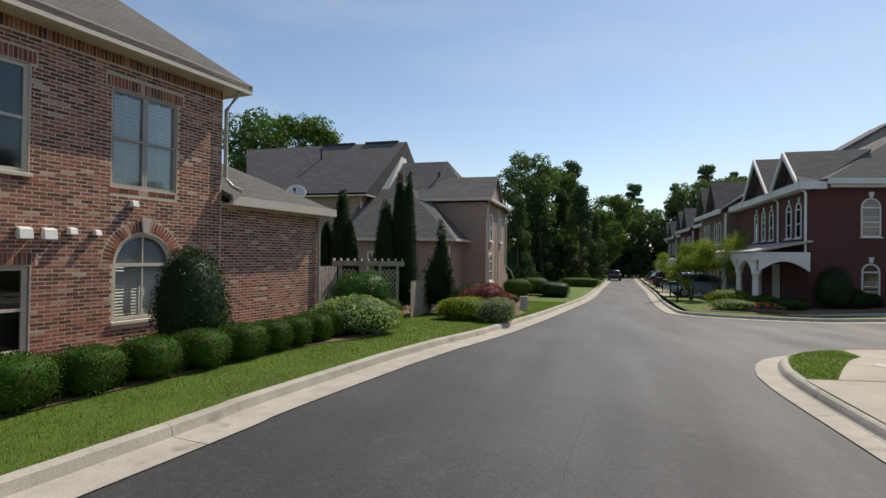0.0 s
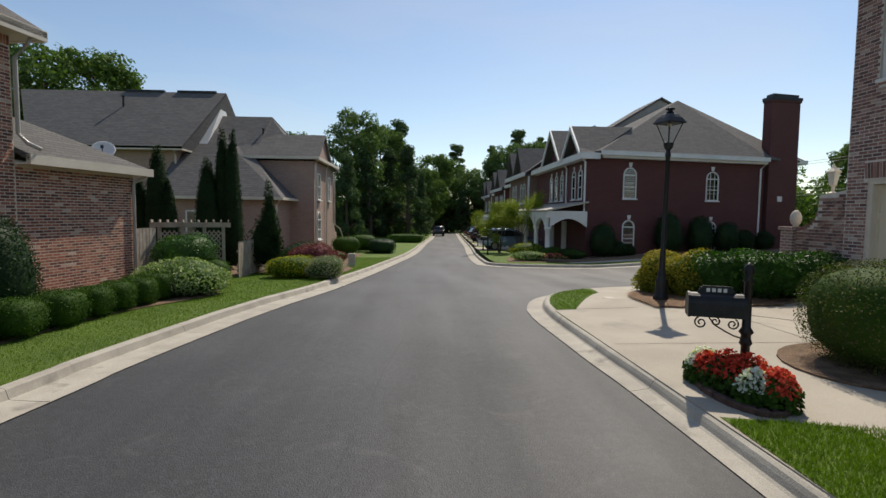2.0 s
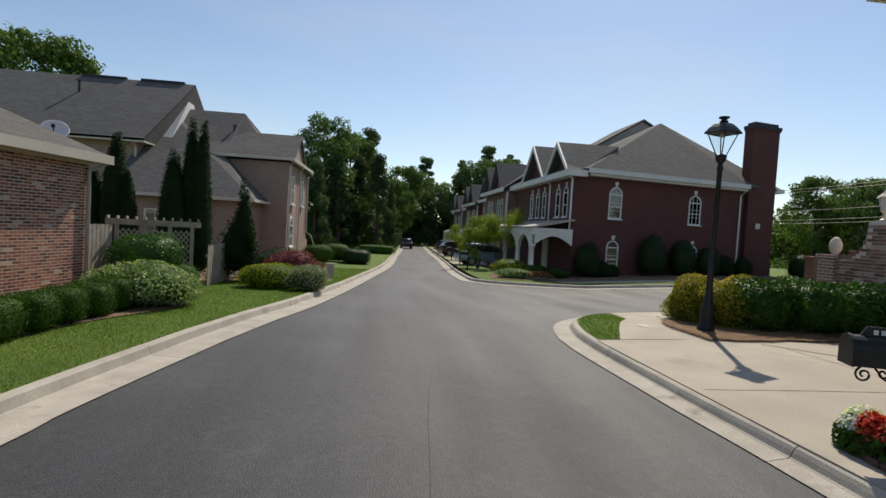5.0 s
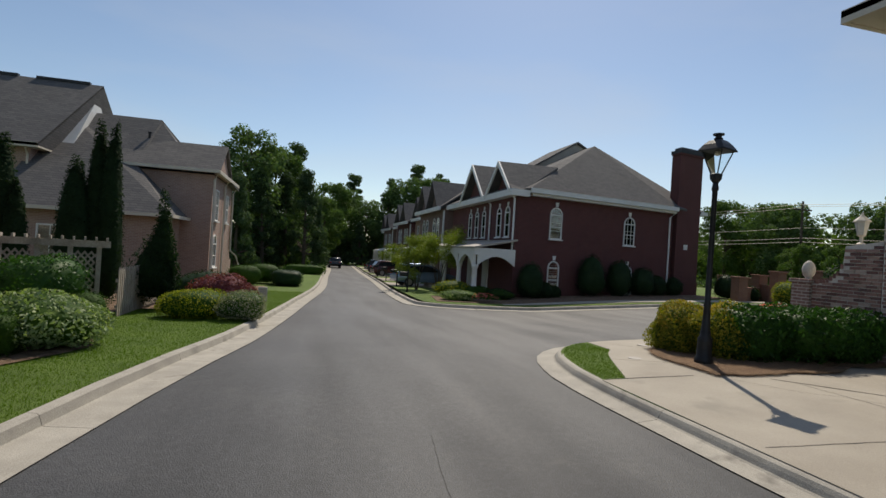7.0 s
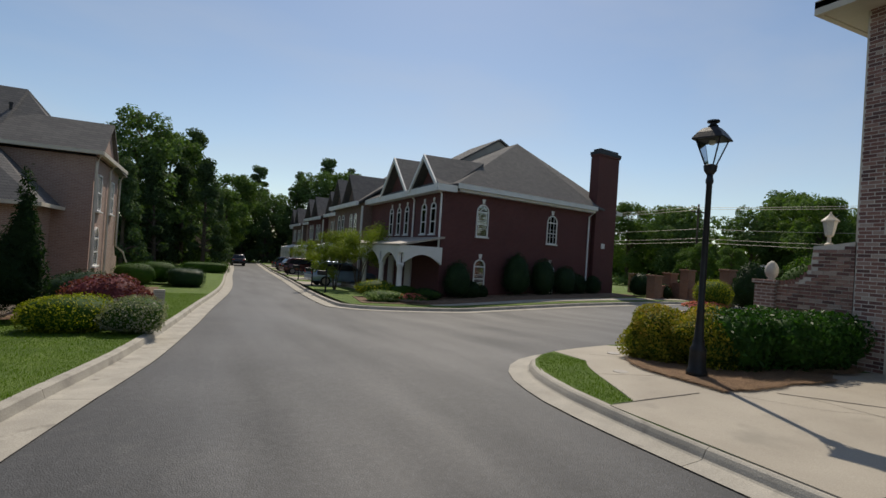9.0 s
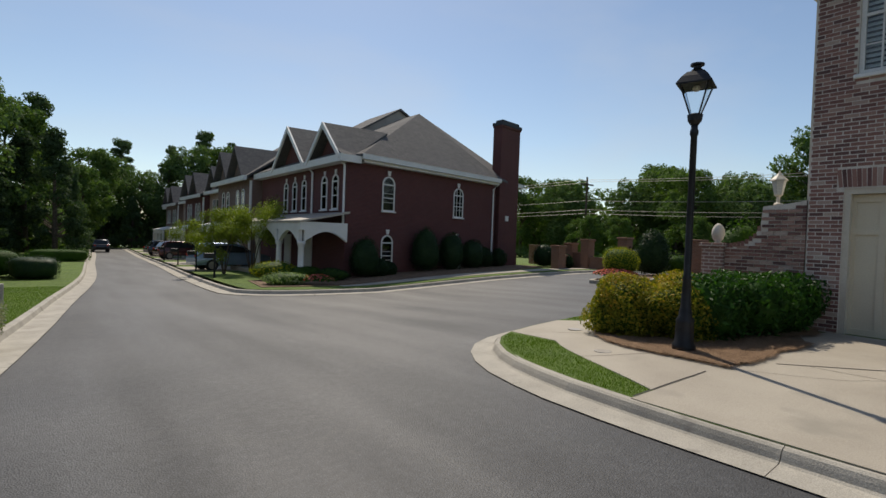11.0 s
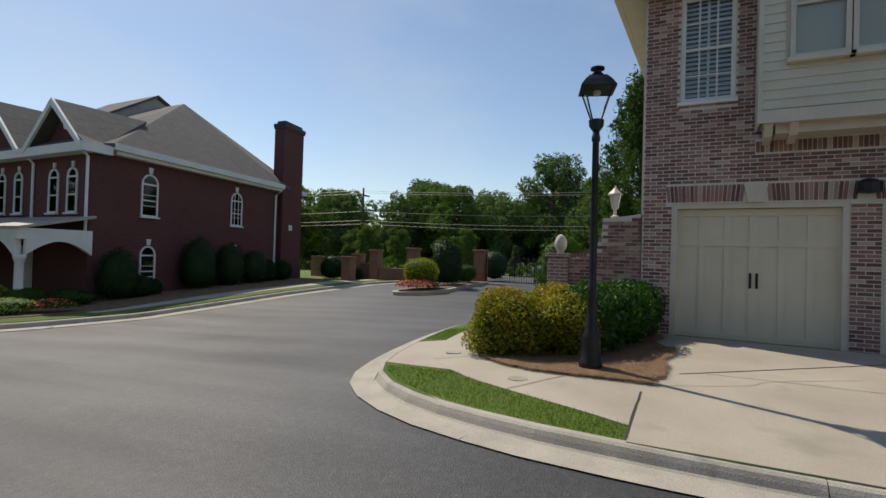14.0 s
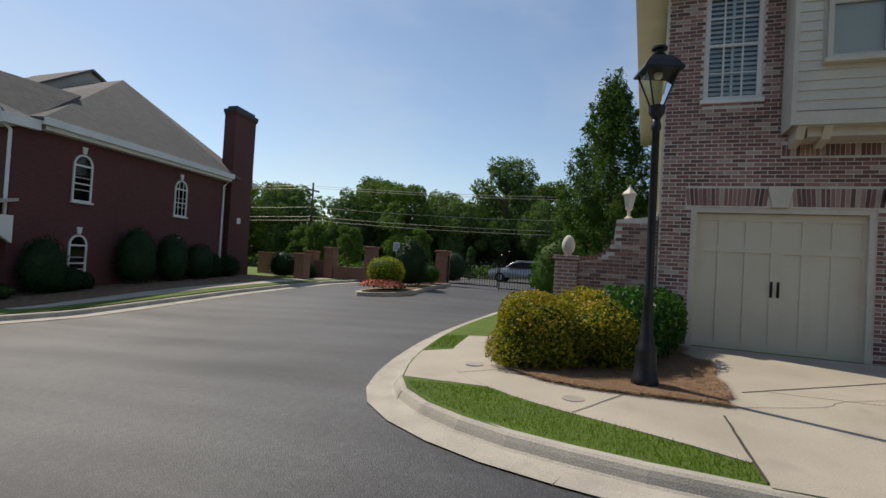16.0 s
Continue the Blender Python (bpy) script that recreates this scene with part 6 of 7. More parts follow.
# ---- planting and things before the red townhouse ----
for i, (x, y, r, h) in enumerate(((15.2, 30.6, 0.85, 2.0), (16.1, 30.5, 0.6, 0.9), (16.9, 30.7, 0.55, 0.7), (19.2, 30.6, 0.95, 2.5), (20.9, 30.5, 0.9, 2.3), (22.5, 30.4, 0.9, 1.8), (24.0, 30.6, 0.65, 1.3), (25.3, 30.4, 0.6, 1.2))):
    shrub("holly_shrub", "dark clipped evergreen shrub against the red wall", M_HOLLY, *skewed((x, y, 0)).xy, r, r * 0.8, h, 0.09, 1500, 0.15, 2.4, 0.08, 100 + i, 0.2, "foundation shrubs")
for i, (x, y, rx, h, mt) in enumerate(((10.9, 31.2, 1.1, 0.9, M_YEL), (12.2, 30.6, 0.9, 0.7, M_BOX), (10.4, 28.3, 1.0, 0.5, M_VARI), (13.2, 29.8, 0.8, 0.6, M_HOLLY))):
    shrub("front_shrub", "low mixed shrub in the townhouse bed", mt, x, y, rx, rx * 0.8, h, 0.08, 1300, 0.15, 2.2, 0.12, 110 + i, core=M_BOX)
fl = thing("corner_flowers", "low clump of coral and white flowers", "flowers", 11.6, 27.8, ground_z(11.6, 27.8) + 0.15)
petals(fl, "leaves", M_BOX, 0, 0, 0.85, 0.5, 0.4, 700, 0.09, 61)
petals(fl, "petals", M_PINK, 0, 0, 0.8, 0.45, 0.44, 350, 0.08, 62)
mbed = [(9.0, 27.2), (11.8, 26.9), (14.2, 27.4), (25.0, 29.2), (29.5, 30.6), (29.5, 34.3), (14.2, 31.0), (11.5, 31.5), (9.6, 31.0)]
solid("mulch_bed_north", sheet(mbed, 0.17, 1.0, 0.03), M_MULCH, "dark mulch bed round the townhouse", "mulch bed", kind="structure")
nw = offset_line(KERB_N, 1.3)
nw2 = offset_line(KERB_N, 2.5)
solid("sidewalk_north", sheet([p for p in nw if p[0] > 12 and p[1] < 30] + [p for p in nw2 if p[0] > 12 and p[1] < 30][::-1], 0.165, 1.0, 0.03), M_CONC, "pale sidewalk before the townhouse", "sidewalk", kind="structure")
for yy in (40.0, 48.5, 58, 68, 78, 88):
    x = x_at([p for p in KERB_N if p[1] > 28 and p[0] < 15], yy)
    solid("driveway_north", sheet([(x + 0.5, yy), (13.4 + (yy - 44) * 0.05, yy), (13.4 + (yy - 44) * 0.05, yy + 5.5), (x + 0.7, yy + 5.5)], 0.17, 1.2, 0.03), M_CONC, "pale concrete driveway of a townhouse", "driveway", kind="structure")


def post_box(x, y):
    th = thing("mailbox", "black kerbside mailbox on a post", "mailbox", x, y, ground_z(x, y) + 0.15, 0, "far mailboxes")
    bm = B()
    lathe(bm, [(0.07, 0), (0.05, 0.1), (0.045, 1.3), (0.02, 1.36)], 8)
    part("post", bm, M_BLACK, th)
    bm = B()
    box(bm, (-0.5, -0.12, 0.95), (0.0, 0.12, 1.2))
    part("box", bevelled(bm, 0.04, 2), M_BLACK, th)


for x, y in ((8.75, 33.6), (9.2, 40.0), (9.7, 48.6), (10.2, 58)):
    post_box(x, y)


def car(x, y, rz, paint, label, group=""):
    """A parked SUV, 4.7 m long, nose along local +x."""
    th = thing("car", label, "car", x, y, ground_z(x, y) + (0.0 if 38 < x < 47 or x < 8 else 0.17), rz, group)
    prof = [(-2.3, 0.35), (-2.35, 0.75), (-2.28, 1.0), (-2.1, 1.08), (-1.75, 1.6), (-1.4, 1.68), (0.1, 1.66), (0.55, 1.5), (1.1, 1.1), (1.9, 1.0), (2.25, 0.85), (2.35, 0.6), (2.3, 0.35)]
    bm = B()
    rings = []
    for yy, k in ((-0.92, 0.0), (-0.9, 0.6), (-0.74, 1.0), (0.74, 1.0), (0.9, 0.6), (0.92, 0.0)):
        rings.append([bm.verts.new((px * (1.0 if pz < 1.05 else 0.97), yy * (1.0 if pz < 1.1 else 0.82 if abs(yy) > 0.8 else 1.0), pz if k == 1.0 or pz < 1.05 else pz - (1 - k) * 0.06)) for px, pz in prof])
    for q, w in zip(rings, rings[1:]):
        for a in range(len(prof)):
            b = (a + 1) % len(prof)
            bm.faces.new((q[a], q[b], w[b], w[a]))
    bm.faces.new(rings[0])
    bm.faces.new(rings[-1])
    part("body", bevelled(bm, 0.02, 1), paint, th, smooth=True)
    for s in (-1, 1):
        bm = B()
        prism(bm, [(-1.85, 1.1), (-1.62, 1.5), (-0.2, 1.56), (0.45, 1.42), (0.9, 1.12)], 1, s * 0.86 - 0.03, s * 0.86 + 0.03)
        part("side_window", bm, M_DARKGLASS, th)
    bm = B()
    prism(bm, [(0.52, 1.53), (1.12, 1.13), (1.14, 1.15), (0.54, 1.55)], 1, -0.66, 0.66)
    part("windscreen", bm, M_DARKGLASS, th)
    bm = B()
    prism(bm, [(-2.12, 1.12), (-1.8, 1.55), (-1.84, 1.57), (-2.16, 1.13)], 1, -0.62, 0.62)
    part("rear_window", bm, M_DARKGLASS, th)
    for px in (-1.42, 1.42):
        for s in (-1, 1):
            bm = B()
            tube(bm, [(px, s * 0.68, 0.34), (px, s * 0.93, 0.34)], 0.36, 20)
            wh = part("wheel", bm, M_TYRE, th)
            bm = B()
            tube(bm, [(px, s * 0.9, 0.34), (px, s * 0.945, 0.34)], 0.23, 12)
            part("rim", bm, M_GUTTER, wh)
    for s in (-1, 1):
        bm = B()
        box(bm, (2.2, s * 0.68 - 0.16, 0.72), (2.34, s * 0.68 + 0.16, 0.84))
        part("headlight", bm, M_WHITE, th)
        bm = B()
        box(bm, (-2.34, s * 0.7 - 0.14, 0.85), (-2.24, s * 0.7 + 0.14, 1.0))
        part("tail_light", bm, M_RED, th)
    return th


M_DARKGLASS = flat("dark_car_glass", (0.02, 0.025, 0.03), 0.06)
M_TYRE = flat("tyre_rubber", (0.02, 0.02, 0.021), 0.85)
def paint(name, c):
    m = flat(name, c, 0.25, 0.35)
    m.node_tree.nodes["Principled BSDF"].inputs["Coat Weight"].default_value = 0.6
    return m
car(11.4, 41.2, 8, paint("pale_blue_paint", (0.30, 0.40, 0.55)), "pale silver-blue estate car parked in a driveway")
car(12.2, 61.0, 8, paint("dark_red_paint", (0.10, 0.03, 0.03)), "dark car parked in a driveway", "far cars")
car(12.6, 71.0, 8, paint("black_paint", (0.03, 0.03, 0.035)), "dark car parked in a driveway", "far cars")
car(7.2, 88.0, 90, bpy.data.materials["black_paint"], "dark car standing on the far street", "far cars")


# ---- trees ----
def tree_parts(seed, h, spread, kind):
    """Trunk with limbs, and a crown of many small leaves in uneven clumps with gaps."""
    k = np.random.default_rng(seed)
    bm = B()
    lean = k.normal(0, 0.03, 2) * h
    r0 = 0.018 * h + 0.05
    top = (lean[0], lean[1], h * 0.86)
    tube(bm, [(0, 0, -0.3), (lean[0] * 0.3, lean[1] * 0.3, h * 0.3), (lean[0] * 0.7, lean[1] * 0.6, h * 0.6), top], r0, 8, r0 * 0.2)
    cl, cr = [], []
    n = {"broad": 62, "pine": 30, "dense": 56}[kind]
    for i in range(n):
        if kind == "pine":
            z = h * k.uniform(0.5, 1.0)
            w = spread * (1.15 - (z / h)) * k.uniform(0.6, 1.5)
        elif kind == "dense":
            z = h * k.uniform(0.08, 1.0)
            w = spread * (1.08 - z / h) * k.uniform(0.5, 1.0)
        else:
            z = h * k.uniform(0.25, 0.98)
            w = spread * math.sqrt(max(0.05, 1 - ((z / h - 0.55) / 0.5) ** 2)) * k.uniform(0.35, 1.0)
        a = k.uniform(0, 6.283)
        p = (lean[0] * z / h + w * math.cos(a), lean[1] * z / h + w * math.sin(a), z)
        cl.append(p)
        cr.append(spread * (k.uniform(0.2, 0.36) if kind != "pine" else k.uniform(0.2, 0.36)))
        if i % 2 == 0:
            zz = max(h * 0.15, z - w * 0.6)
            tube(bm, [(lean[0] * zz / h, lean[1] * zz / h, zz), (p[0] * 0.6, p[1] * 0.6, (zz + z) / 2 + 0.02 * h), p], r0 * 0.35, 5, r0 * 0.06)
    me_t = bpy.data.meshes.new("trunk")
    bm.to_mesh(me_t)
    bm.free()
    me_t.materials.append(M_BARK)
    cs, ns = [], []
    per = 230 if kind != "dense" else 200
    for p, r in zip(cl, cr):
        d = k.normal(0, 1, (per, 3))
        d /= np.linalg.norm(d, axis=1)[:, None]
        q = r * k.uniform(0.35, 1.0, per) ** 0.5 * lumpy(d, int(k.integers(1e6)), 0.25)
        flatten = 0.6 if kind == "pine" else 0.85
        cs.append(np.array(p) + d * q[:, None] * [1, 1, flatten])
        ns.append(d + [0, 0, 0.5])
    me_c = leaf_mesh("crown", np.concatenate(cs), np.concatenate(ns), 0.030 * h ** 0.5 * spread ** 0.5 + 0.12, 0.6, 0.8)
    return me_t, me_c


TREES = {}
for name, seed, h, sp, kind, mt in (("oak_a", 1, 16, 4.6, "broad", M_TREE), ("oak_b", 2, 14, 4.4, "broad", M_TREE2), ("oak_c", 3, 12, 4.2, "broad", M_TREE), ("pine_a", 4, 20, 3.6, "pine", M_PINE), ("pine_b", 5, 18, 3.2, "pine", M_PINE), ("fir_a", 6, 14, 3.0, "dense", M_FIR), ("fir_b", 7, 11, 2.6, "dense", M_PINE), ("light_a", 8, 11, 3.2, "broad", M_TREE2)):
    a, c = tree_parts(seed, h, sp, kind)
    c.materials.append(mt)
    TREES[name] = (a, c)
WORDS = {"oak": ("oak_tree", "leafy green broad-crowned tree behind the houses"), "pine": ("pine_tree", "tall pine with a bare trunk and sparse flat crown"), "fir": ("conifer", "dense dark green conifer reaching to the ground"), "light": ("young_tree", "lighter green young tree")}


def tree(kind, x, y, s=1.0, rz=0.0, zs=1.0):
    nm, lb = WORDS[kind.split("_")[0]]
    th = thing(nm, lb, "tree", x, y, ground_z(x, y), rz, "background trees")
    th.scale = (s, s, s * zs)
    part("trunk", TREES[kind][0], None, th)
    part("crown", TREES[kind][1], None, th)


for kind, x, y, s in (
        ("oak_a", -5.2, 76, 1.1), ("oak_b", -2.5, 84, 1.2), ("pine_a", 0.5, 86, 0.92), ("fir_a", -2.5, 72, 0.85), ("fir_a", 2.5, 74, 0.95), ("fir_b", -5, 66, 0.95), ("light_a", 5.2, 100, 1.1), ("fir_a", 0.0, 78, 0.95), ("fir_b", 4.0, 92, 1.0),
        ("oak_b", 7, 112, 1.15), ("oak_a", 10, 118, 1.0), ("pine_a", 12, 124, 1.0), ("oak_c", 14, 114, 1.2), ("pine_b", 19, 118, 1.05), ("oak_c", 2, 114, 1.2), ("oak_a", 23, 114, 1.15), ("pine_a", 26, 120, 1.12), ("oak_b", 29, 116, 1.35), ("pine_b", 32, 118, 1.15), ("oak_c", 34, 110, 1.3), ("oak_a", 40, 112, 1.0), ("fir_b", 9, 112, 0.9), ("fir_b", 13, 110, 0.8), ("fir_a", 17, 114, 0.7),
        ("pine_a", -24, 62, 0.78), ("oak_b", -31, 58, 1.4), ("oak_a", -38, 60, 1.3), ("oak_c", -17, 66, 1.1), ("pine_b", -28, 70, 1.0), ("oak_b", -12, 74, 1.0), ("oak_c", -46, 50, 1.3),
        ("oak_c", 52, 70, 1.0), ("oak_b", 56, 60, 0.8), ("oak_c", 58, 52, 0.92), ("oak_c", 61, 46, 0.9), ("oak_b", 62, 40, 0.75), ("oak_c", 64, 35, 0.85), ("oak_c", 66, 30, 0.8), ("oak_a", 62, 25.5, 0.85), ("oak_b", 65, 21.5, 0.78), ("oak_c", 66, 17, 0.8), ("oak_b", 60, 56, 0.78), ("oak_c", 64, 64, 1.0), ("oak_b", 70, 12, 0.7), ("oak_c", 68, 26, 1.0), ("oak_b", 66, 44, 0.85), ("oak_c", 50, 82, 1.0), ("oak_c", 72, 38, 1.0), ("oak_b", 72, 48, 0.95), ("oak_c", 72, 6, 0.8),
        ("oak_b", 58, 36, 0.72), ("oak_c", 60, 30, 0.74), ("oak_b", 59, 14, 0.7), ("oak_c", 57, 20, 0.7), ("oak_b", 58, 8, 0.78), ("light_a", 45, 36, 0.4), ("light_a", 50, 31, 0.42), ("light_a", 48, 42, 0.45), ("light_a", 52, 47, 0.45), ("fir_b", 46, 24.5, 0.25)):
    tree(kind, x, y, s, (x * 37 + y * 53) % 360)
# tall evergreen behind the garden wall
def plume_tree(x, y, h, spread, mat, seed):
    """A tall soft evergreen: a straight trunk and many upswept plumes of fine sprays, with an uneven outline."""
    k = np.random.default_rng(seed)
    th = thing("leyland_cypress", "tall feathery green evergreen behind the garden wall", "tree", x, y, ground_z(x, y))
    bm = B()
    tube(bm, [(0, 0, -0.2), (0.05, 0, h * 0.5), (0, 0.05, h * 0.97)], 0.2, 8, 0.02)
    part("trunk", bm, M_BARK, th)
    cs, ns = [], []
    for i in range(230):
        f = k.uniform(0.03, 1.0) ** 0.85
        w = spread * min(1.0, (1.04 - f) * 1.9) ** 0.75 * k.uniform(0.25, 1.0) ** 0.5
        a = k.uniform(0, 6.283)
        out = np.array([math.cos(a), math.sin(a), 0.0])
        tip = out * w + [0, 0, f * h * 0.94 + 0.5 + 0.25 * k.normal()]
        ln = spread * k.uniform(0.35, 0.7)
        up = out * 0.55 + [0, 0, 0.85]
        n = 170
        t = k.uniform(0, 1, n)
        r = ln * 0.34 * np.sin(np.pi * np.clip(t * 0.85 + 0.12, 0, 1))
        cs.append(tip - up * (ln * (1 - t))[:, None] + k.normal(0, 0.5, (n, 3)) * r[:, None])
        ns.append(np.tile(out + [0, 0, 0.5], (n, 1)))
    part("crown", leaf_mesh("crown", np.concatenate(cs), np.concatenate(ns), 0.2, 0.3, 0.9), mat, th)


plume_tree(27.6, 12.0, 10.2, 2.6, foliage("leyland_sprays", (0.03, 0.07, 0.018), (0.10, 0.17, 0.04), 0.7), 130)
shrub("garden_shrub", "leafy shrub showing over the garden wall", M_BOX, 15.2, 12.1, 0.9, 0.9, 2.1, 0.09, 1800, 0.15, 2.0, 0.25, 131, spread=1.0)


def thicket(name, x0, x1, y0, y1, h, n, mat, label, size=0.55):
    """A tangled belt of leaves that nobody could count."""
    x, y = rng.uniform(x0, x1, n), rng.uniform(y0, y1, n)
    top = h * (0.7 + 0.3 * np.sin(x * 0.7 + y * 0.45) * np.cos(x * 0.31 - y * 0.8)) * rng.uniform(0.75, 1.1, n)
    z = np.array([ground_z(a, b) for a, b in zip(x, y)]) + top * rng.uniform(0, 1, n) ** 0.8
    tagged(part(name, leaf_mesh(name, np.stack([x, y, z], 1), rng.normal(0, 1, (n, 3)) + [0, -0.4, 0.6], size, 0.65, 0.8), mat), label, "woodland", "", "stuff")


thicket("far_woods", -30, 48, 112, 124, 9.0, 14000, M_TREE, "dense dark green wood closing the far end of the street", 0.95)
thicket("wood_edge", -12, 3.2, 78, 92, 7.0, 8000, M_TREE, "dense undergrowth between the trees", 0.7)
thicket("east_woods", 62, 76, -10, 95, 10.0, 26000, M_TREE2, "green wood along the public road", 0.9)
thicket("east_hedge", 50, 53, -10, 95, 1.8, 7000, M_TREE, "low roadside hedge beyond the gate", 0.4)
thicket("west_woods", -60, -14, 60, 80, 8.0, 9000, M_TREE, "dark wood behind the houses", 0.9)
# small crape myrtle trees along the townhouses
for i, (x, y, h) in enumerate(((11.4, 36.6, 3.9), (10.0, 36.9, 3.0), (12.0, 52, 3.6))):
    th = thing("crape_myrtle", "small multi-stemmed tree with yellow-green leaves", "tree", x, y, ground_z(x, y) + 0.15, 0, "street trees")
    k = np.random.default_rng(140 + i)
    cs, ns = [], []
    for j in range(6):
        a = 6.283 * j / 6 + k.uniform(-0.3, 0.3)
        p = (0.28 * h * math.cos(a), 0.28 * h * math.sin(a), h * k.uniform(0.55, 0.9))
        part("stem", tube(B(), [(0.06 * math.cos(a), 0.06 * math.sin(a), 0), (p[0] * 0.35, p[1] * 0.35, h * 0.4), p], 0.035, 6, 0.01), M_BARK, th)
        for q in range(4):
            d = k.normal(0, 1, (420, 3))
            d /= np.linalg.norm(d, axis=1)[:, None]
            o = np.array(p) + k.normal(0, 0.14 * h, 3) * [1, 1, 0.8]
            cs.append(o + d * (0.15 * h * k.uniform(0.3, 1, 420))[:, None])
            ns.append(d + [0, 0, 0.4])
    part("crown", leaf_mesh("crown", np.concatenate(cs), np.concatenate(ns), 0.11, 0.5, 0.8), M_CREPE, th)

# ---- entrance gate and island ----
isl = [(21.0, 20.5), (21.2, 19.9), (21.9, 19.45), (23.2, 19.4), (26, 19.75), (29.5, 20.1), (30.2, 20.4), (30.2, 21.3), (27, 21.6), (23.5, 21.7), (21.8, 21.45), (21.2, 21.0)]
isl = smooth_line(isl + [isl[0]], 0.4)[:-1]
solid("island", sheet(isl, 0.15, 0.6, 0.2), M_KERB, "raised concrete kerbed island before the gate", "island", kind="structure")
solid("island_bed", sheet([(25.4 + (x - 25.4) * 0.94, 20.5 + (y - 20.5) * 0.8) for x, y in isl], 0.17, 0.6, 0.02), M_MULCH, "mulched planting bed of the island", "mulch bed", kind="structure")
shrub("golden_ball_shrub", "bright yellow-green clipped ball shrub on the island", M_YEL, 23.0, 20.7, 0.78, 0.78, 1.25, 0.06, 3200, 0.3, 2.4, 0.05, 150, core=M_BOX)
shrub("cone_evergreen", "dark green rounded evergreen on the island", M_HOLLY, 25.6, 20.75, 0.95, 0.9, 2.15, 0.10, 2600, 0.17, 2.4, 0.08, 151, 0.35)
shrub("low_shrub", "low green shrub behind on the island", M_BOX, 27.6, 20.7, 0.7, 0.6, 0.95, 0.08, 1200, 0.17, 2.4, 0.08, 152)
fl = thing("island_flowers", "coral red flowers edging the island", "flowers", 22.3, 20.45, ground_z(22.3, 20.4) + 0.16)
petals(fl, "leaves", M_BOX, 0, 0, 1.05, 0.95, 0.38, 1200, 0.1, 71)
petals(fl, "petals", M_PINK, 0, 0, 1.05, 0.95, 0.42, 800, 0.09, 72)


def pier(x, y, h, w=0.6, orb=False):
    th = thing("gate_pier", "orange-brown brick gate pier with a stone cap", "pier", x, y, ground_z(x, y), 0, "gate piers")
    bm = B()
    box(bm, (-w / 2, -w / 2, -0.1), (w / 2, w / 2, h))
    part("shaft", bm, M_GATEBRICK, th)
    bm = B()
    box(bm, (-w / 2 - 0.06, -w / 2 - 0.06, h), (w / 2 + 0.06, w / 2 + 0.06, h + 0.12))
    part("cap", bevelled(bm, 0.02, 1), M_GATEBRICK, th)
    if orb:
        bm = B()
        lathe(bm, [(0.05, 0), (0.05, 0.1), (0.13, 0.15), (0.15, 0.4), (0.19, 0.42), (0.05, 0.55), (0.02, 0.62)], 6, (0, 0, h + 0.12))
        part("lantern", bm, M_BLACK, th)


def iron_gate(x, y0, y1, h):
    z = ground_z(x, (y0 + y1) / 2) + 0.08
    th = thing("iron_gate", "black iron gate leaf with upright bars", "gate", x, (y0 + y1) / 2, z, 0, "iron gates")
    a, b = -(y1 - y0) / 2, (y1 - y0) / 2
    for zz in (0.08, 0.45, h - 0.35):
        bm = B()
        box(bm, (-0.02, a, zz - 0.025), (0.02, b, zz + 0.025))
        part("rail", bm, M_BLACK, th)
    n = int((b - a) / 0.14)
    for k in range(n + 1):
        y = a + (b - a) * k / n
        bm = B()
        r = 0.012 if 0 < k < n else 0.035
        tube(bm, [(0, y, 0), (0, y, h - 0.3 + 0.3 * abs(2 * k / n - 1))], r, 5)
        part("bar", bm, M_BLACK, th)


for x, y, h, o in ((30.2, 20.9, 1.85, False), (30.2, 14.4, 1.85, True), (30.5, 25.6, 2.05, False), (30.5, 28.4, 1.95, False), (30.8, 30.0, 1.7, False), (27.9, 28.6, 1.5, False)):
    pier(x, y, h, 0.62, o)
iron_gate(30.2, 14.75, 17.6, 1.6)
iron_gate(30.2, 17.7, 20.55, 1.6)
iron_gate(30.5, 21.3, 25.25, 1.5)
def brick_screen(x0, y0, x1, y1, h):
    d = Vector((x1 - x0, y1 - y0))
    z = ground_z((x0 + x1) / 2, (y0 + y1) / 2)
    th = thing("brick_screen", "low orange-brown brick wall beside the gate", "wall", x0, y0, z, math.degrees(math.atan2(d.y, d.x)))
    bm = B()
    box(bm, (0.3, -0.14, -0.3), (d.length - 0.3, 0.14, h))
    part("body", bm, M_GATEBRICK, th)
    bm = B()
    box(bm, (0.28, -0.18, h), (d.length - 0.28, 0.18, h + 0.09))
    part("coping", bm, M_GATEBRICK, th)
brick_screen(30.5, 25.6, 30.5, 28.4, 0.8)
brick_screen(30.5, 28.4, 30.8, 30.0, 1.1)
brick_screen(30.8, 30.0, 34.0, 37.0, 1.55)
brick_screen(30.8, 30.0, 27.9, 28.6, 0.9)
brick_screen(30.2, 14.4, 30.2, 9.0, 1.6)
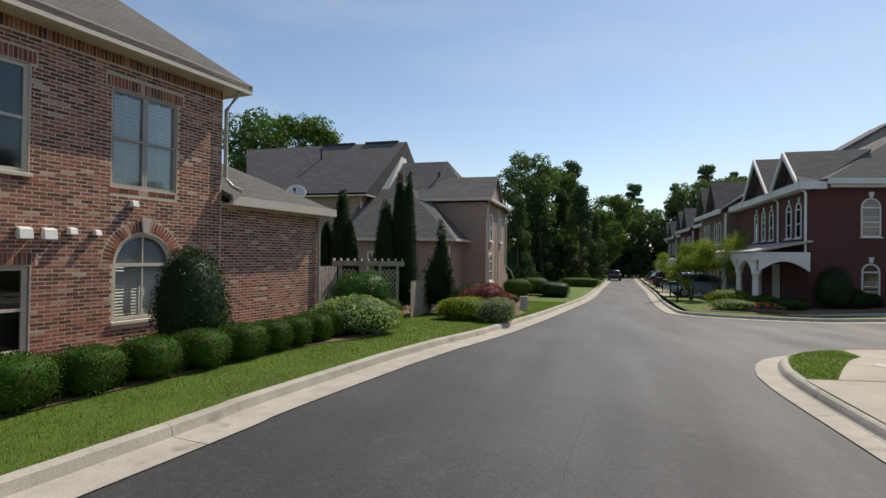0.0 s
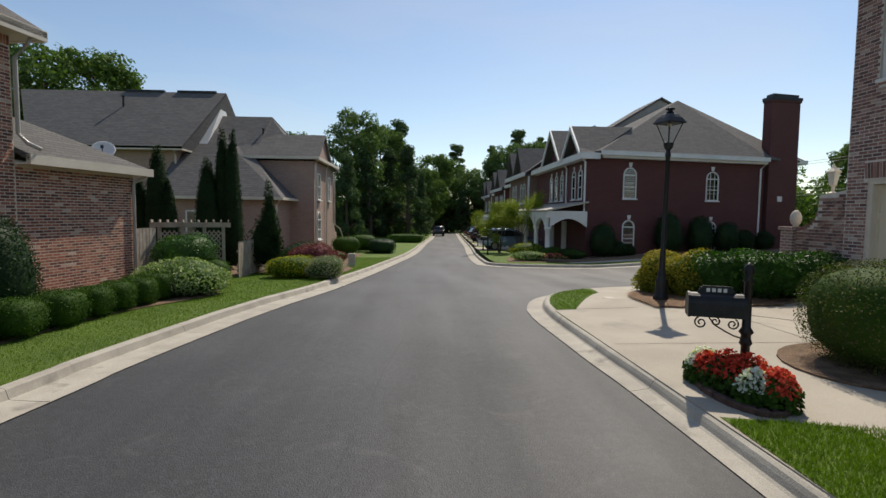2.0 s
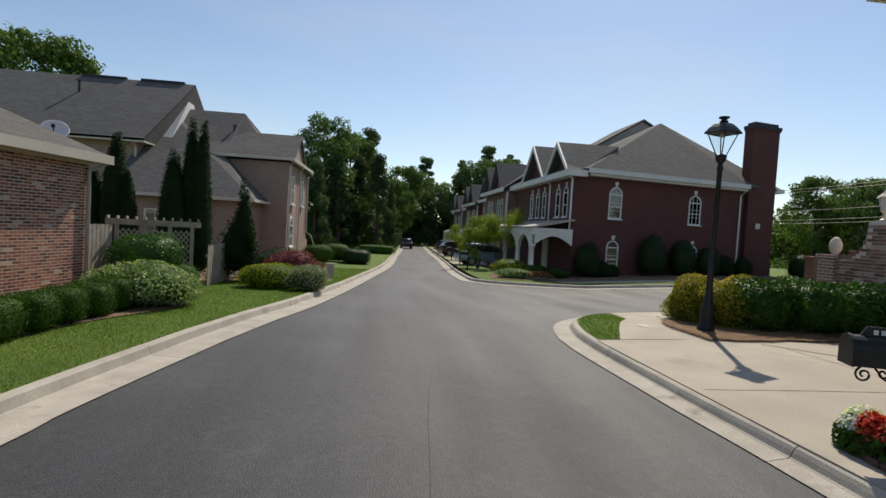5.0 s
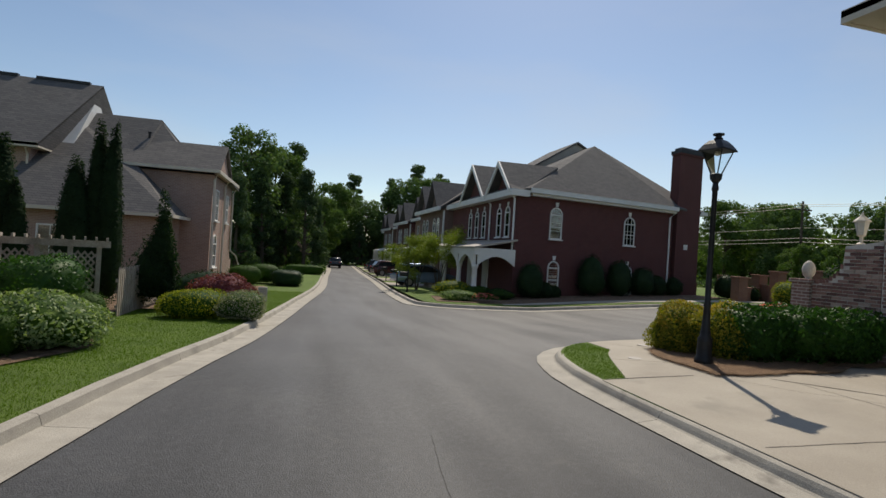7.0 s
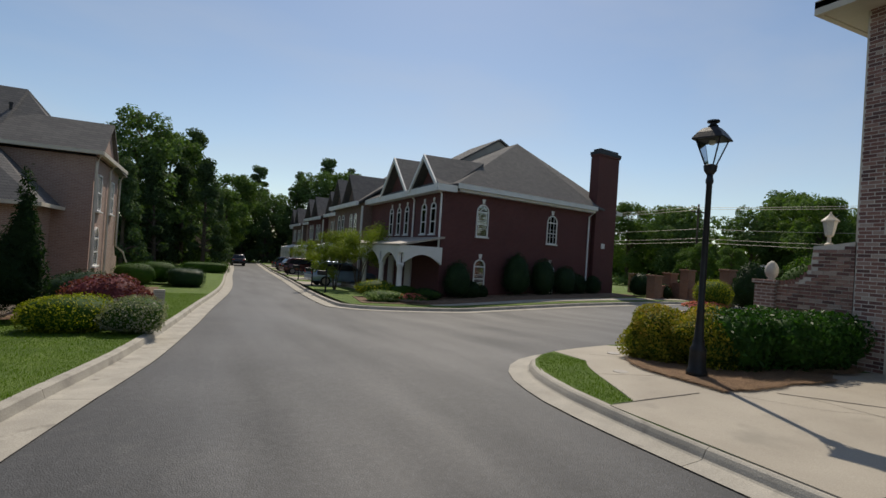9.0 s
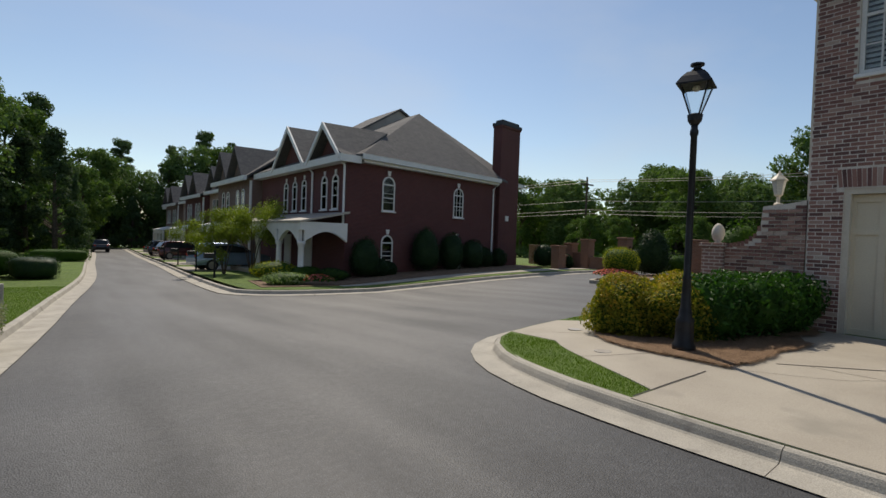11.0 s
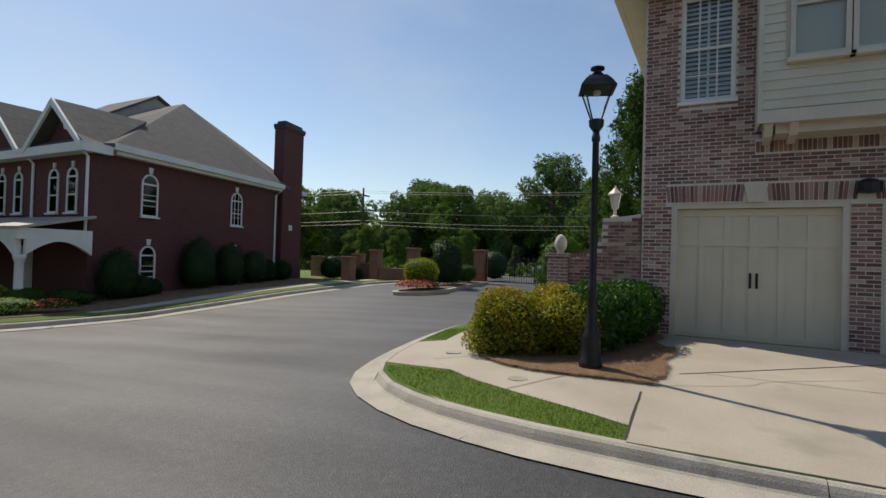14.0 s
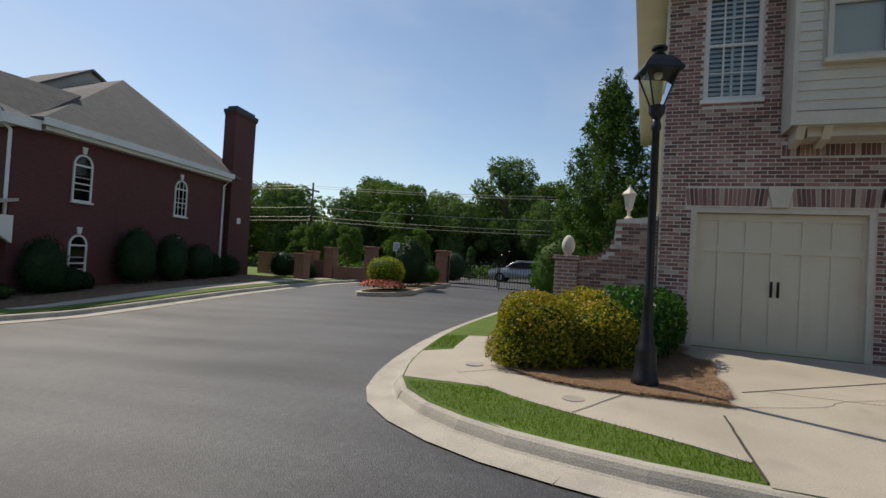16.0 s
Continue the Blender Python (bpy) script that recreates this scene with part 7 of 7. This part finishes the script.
for i, (x, y, r, h) in enumerate(((29.3, 31.0, 0.8, 1.6), (29.6, 29.4, 0.5, 0.9), (34, 27.0, 0.8, 1.4), (36, 22.5, 1.2, 2.0), (33, 25.5, 0.5, 0.9))):
    shrub("gate_shrub", "dark evergreen shrub beside the gate", M_HOLLY, x, y, r, r, h, 0.1, 1100, 0.12, 2.2, 0.1, 160 + i, 0.15)
car(42.5, 19.2, 90, paint("silver_paint", (0.35, 0.36, 0.38)), "silver car standing beyond the gate")
sgn = thing("road_sign", "small white sign board on a thin post", "sign", 33.0, 25.2, ground_z(33, 25.2))
bm = B()
tube(bm, [(0, 0, 0), (0, 0, 2.6)], 0.03, 6)
part("post", bm, M_GUTTER, sgn)
bm = B()
box(bm, (-0.05, -0.22, 2.0), (-0.03, 0.22, 2.55))
bd = part("board", bm, M_WHITE, sgn)
bm = B()
for k in range(3):
    box(bm, (-0.056, -0.15, 2.1 + k * 0.13), (-0.051, 0.15, 2.15 + k * 0.13))
part("lettering", bm, M_BLACK, bd)
# power line
for x, y in ((56, 4), (50, 44), (44, 84)):
    th = thing("utility_pole", "brown wooden utility pole with a crossarm", "utility pole", x, y, ground_z(x, y), 0, "utility poles")
    bm = B()
    tube(bm, [(0, 0, -0.3), (0, 0, 9.5)], 0.15, 8, 0.1)
    part("pole", bm, M_BARK, th)
    bm = B()
    box(bm, (-1.1, -0.06, 8.6), (1.1, 0.06, 8.75))
    part("crossarm", bm, M_BARK, th)
for dx, z in ((-1.0, 8.8), (1.0, 8.8), (0.0, 6.6), (0.2, 5.6), (0.1, 5.2)):
    bm = B()
    pts = []
    for (xa, ya), (xb, yb) in (((62, -36), (56, 4)), ((56, 4), (50, 44)), ((50, 44), (44, 84))):
        for t in np.linspace(0, 1, 12)[:-1]:
            pts.append((xa + (xb - xa) * t + dx, ya + (yb - ya) * t, z - 0.5 * 4 * t * (1 - t)))
    tube(bm, pts, 0.018, 4)
    solid("power_line", bm, M_GUTTER, "pale sagging overhead power line", "cable", "power lines")
solid("cross_road", sheet([(38, -80), (47, -80), (47, 120), (38, 120)], -0.02, 4.0), M_ASPHALT, "asphalt public road beyond the gate", "road", kind="structure")
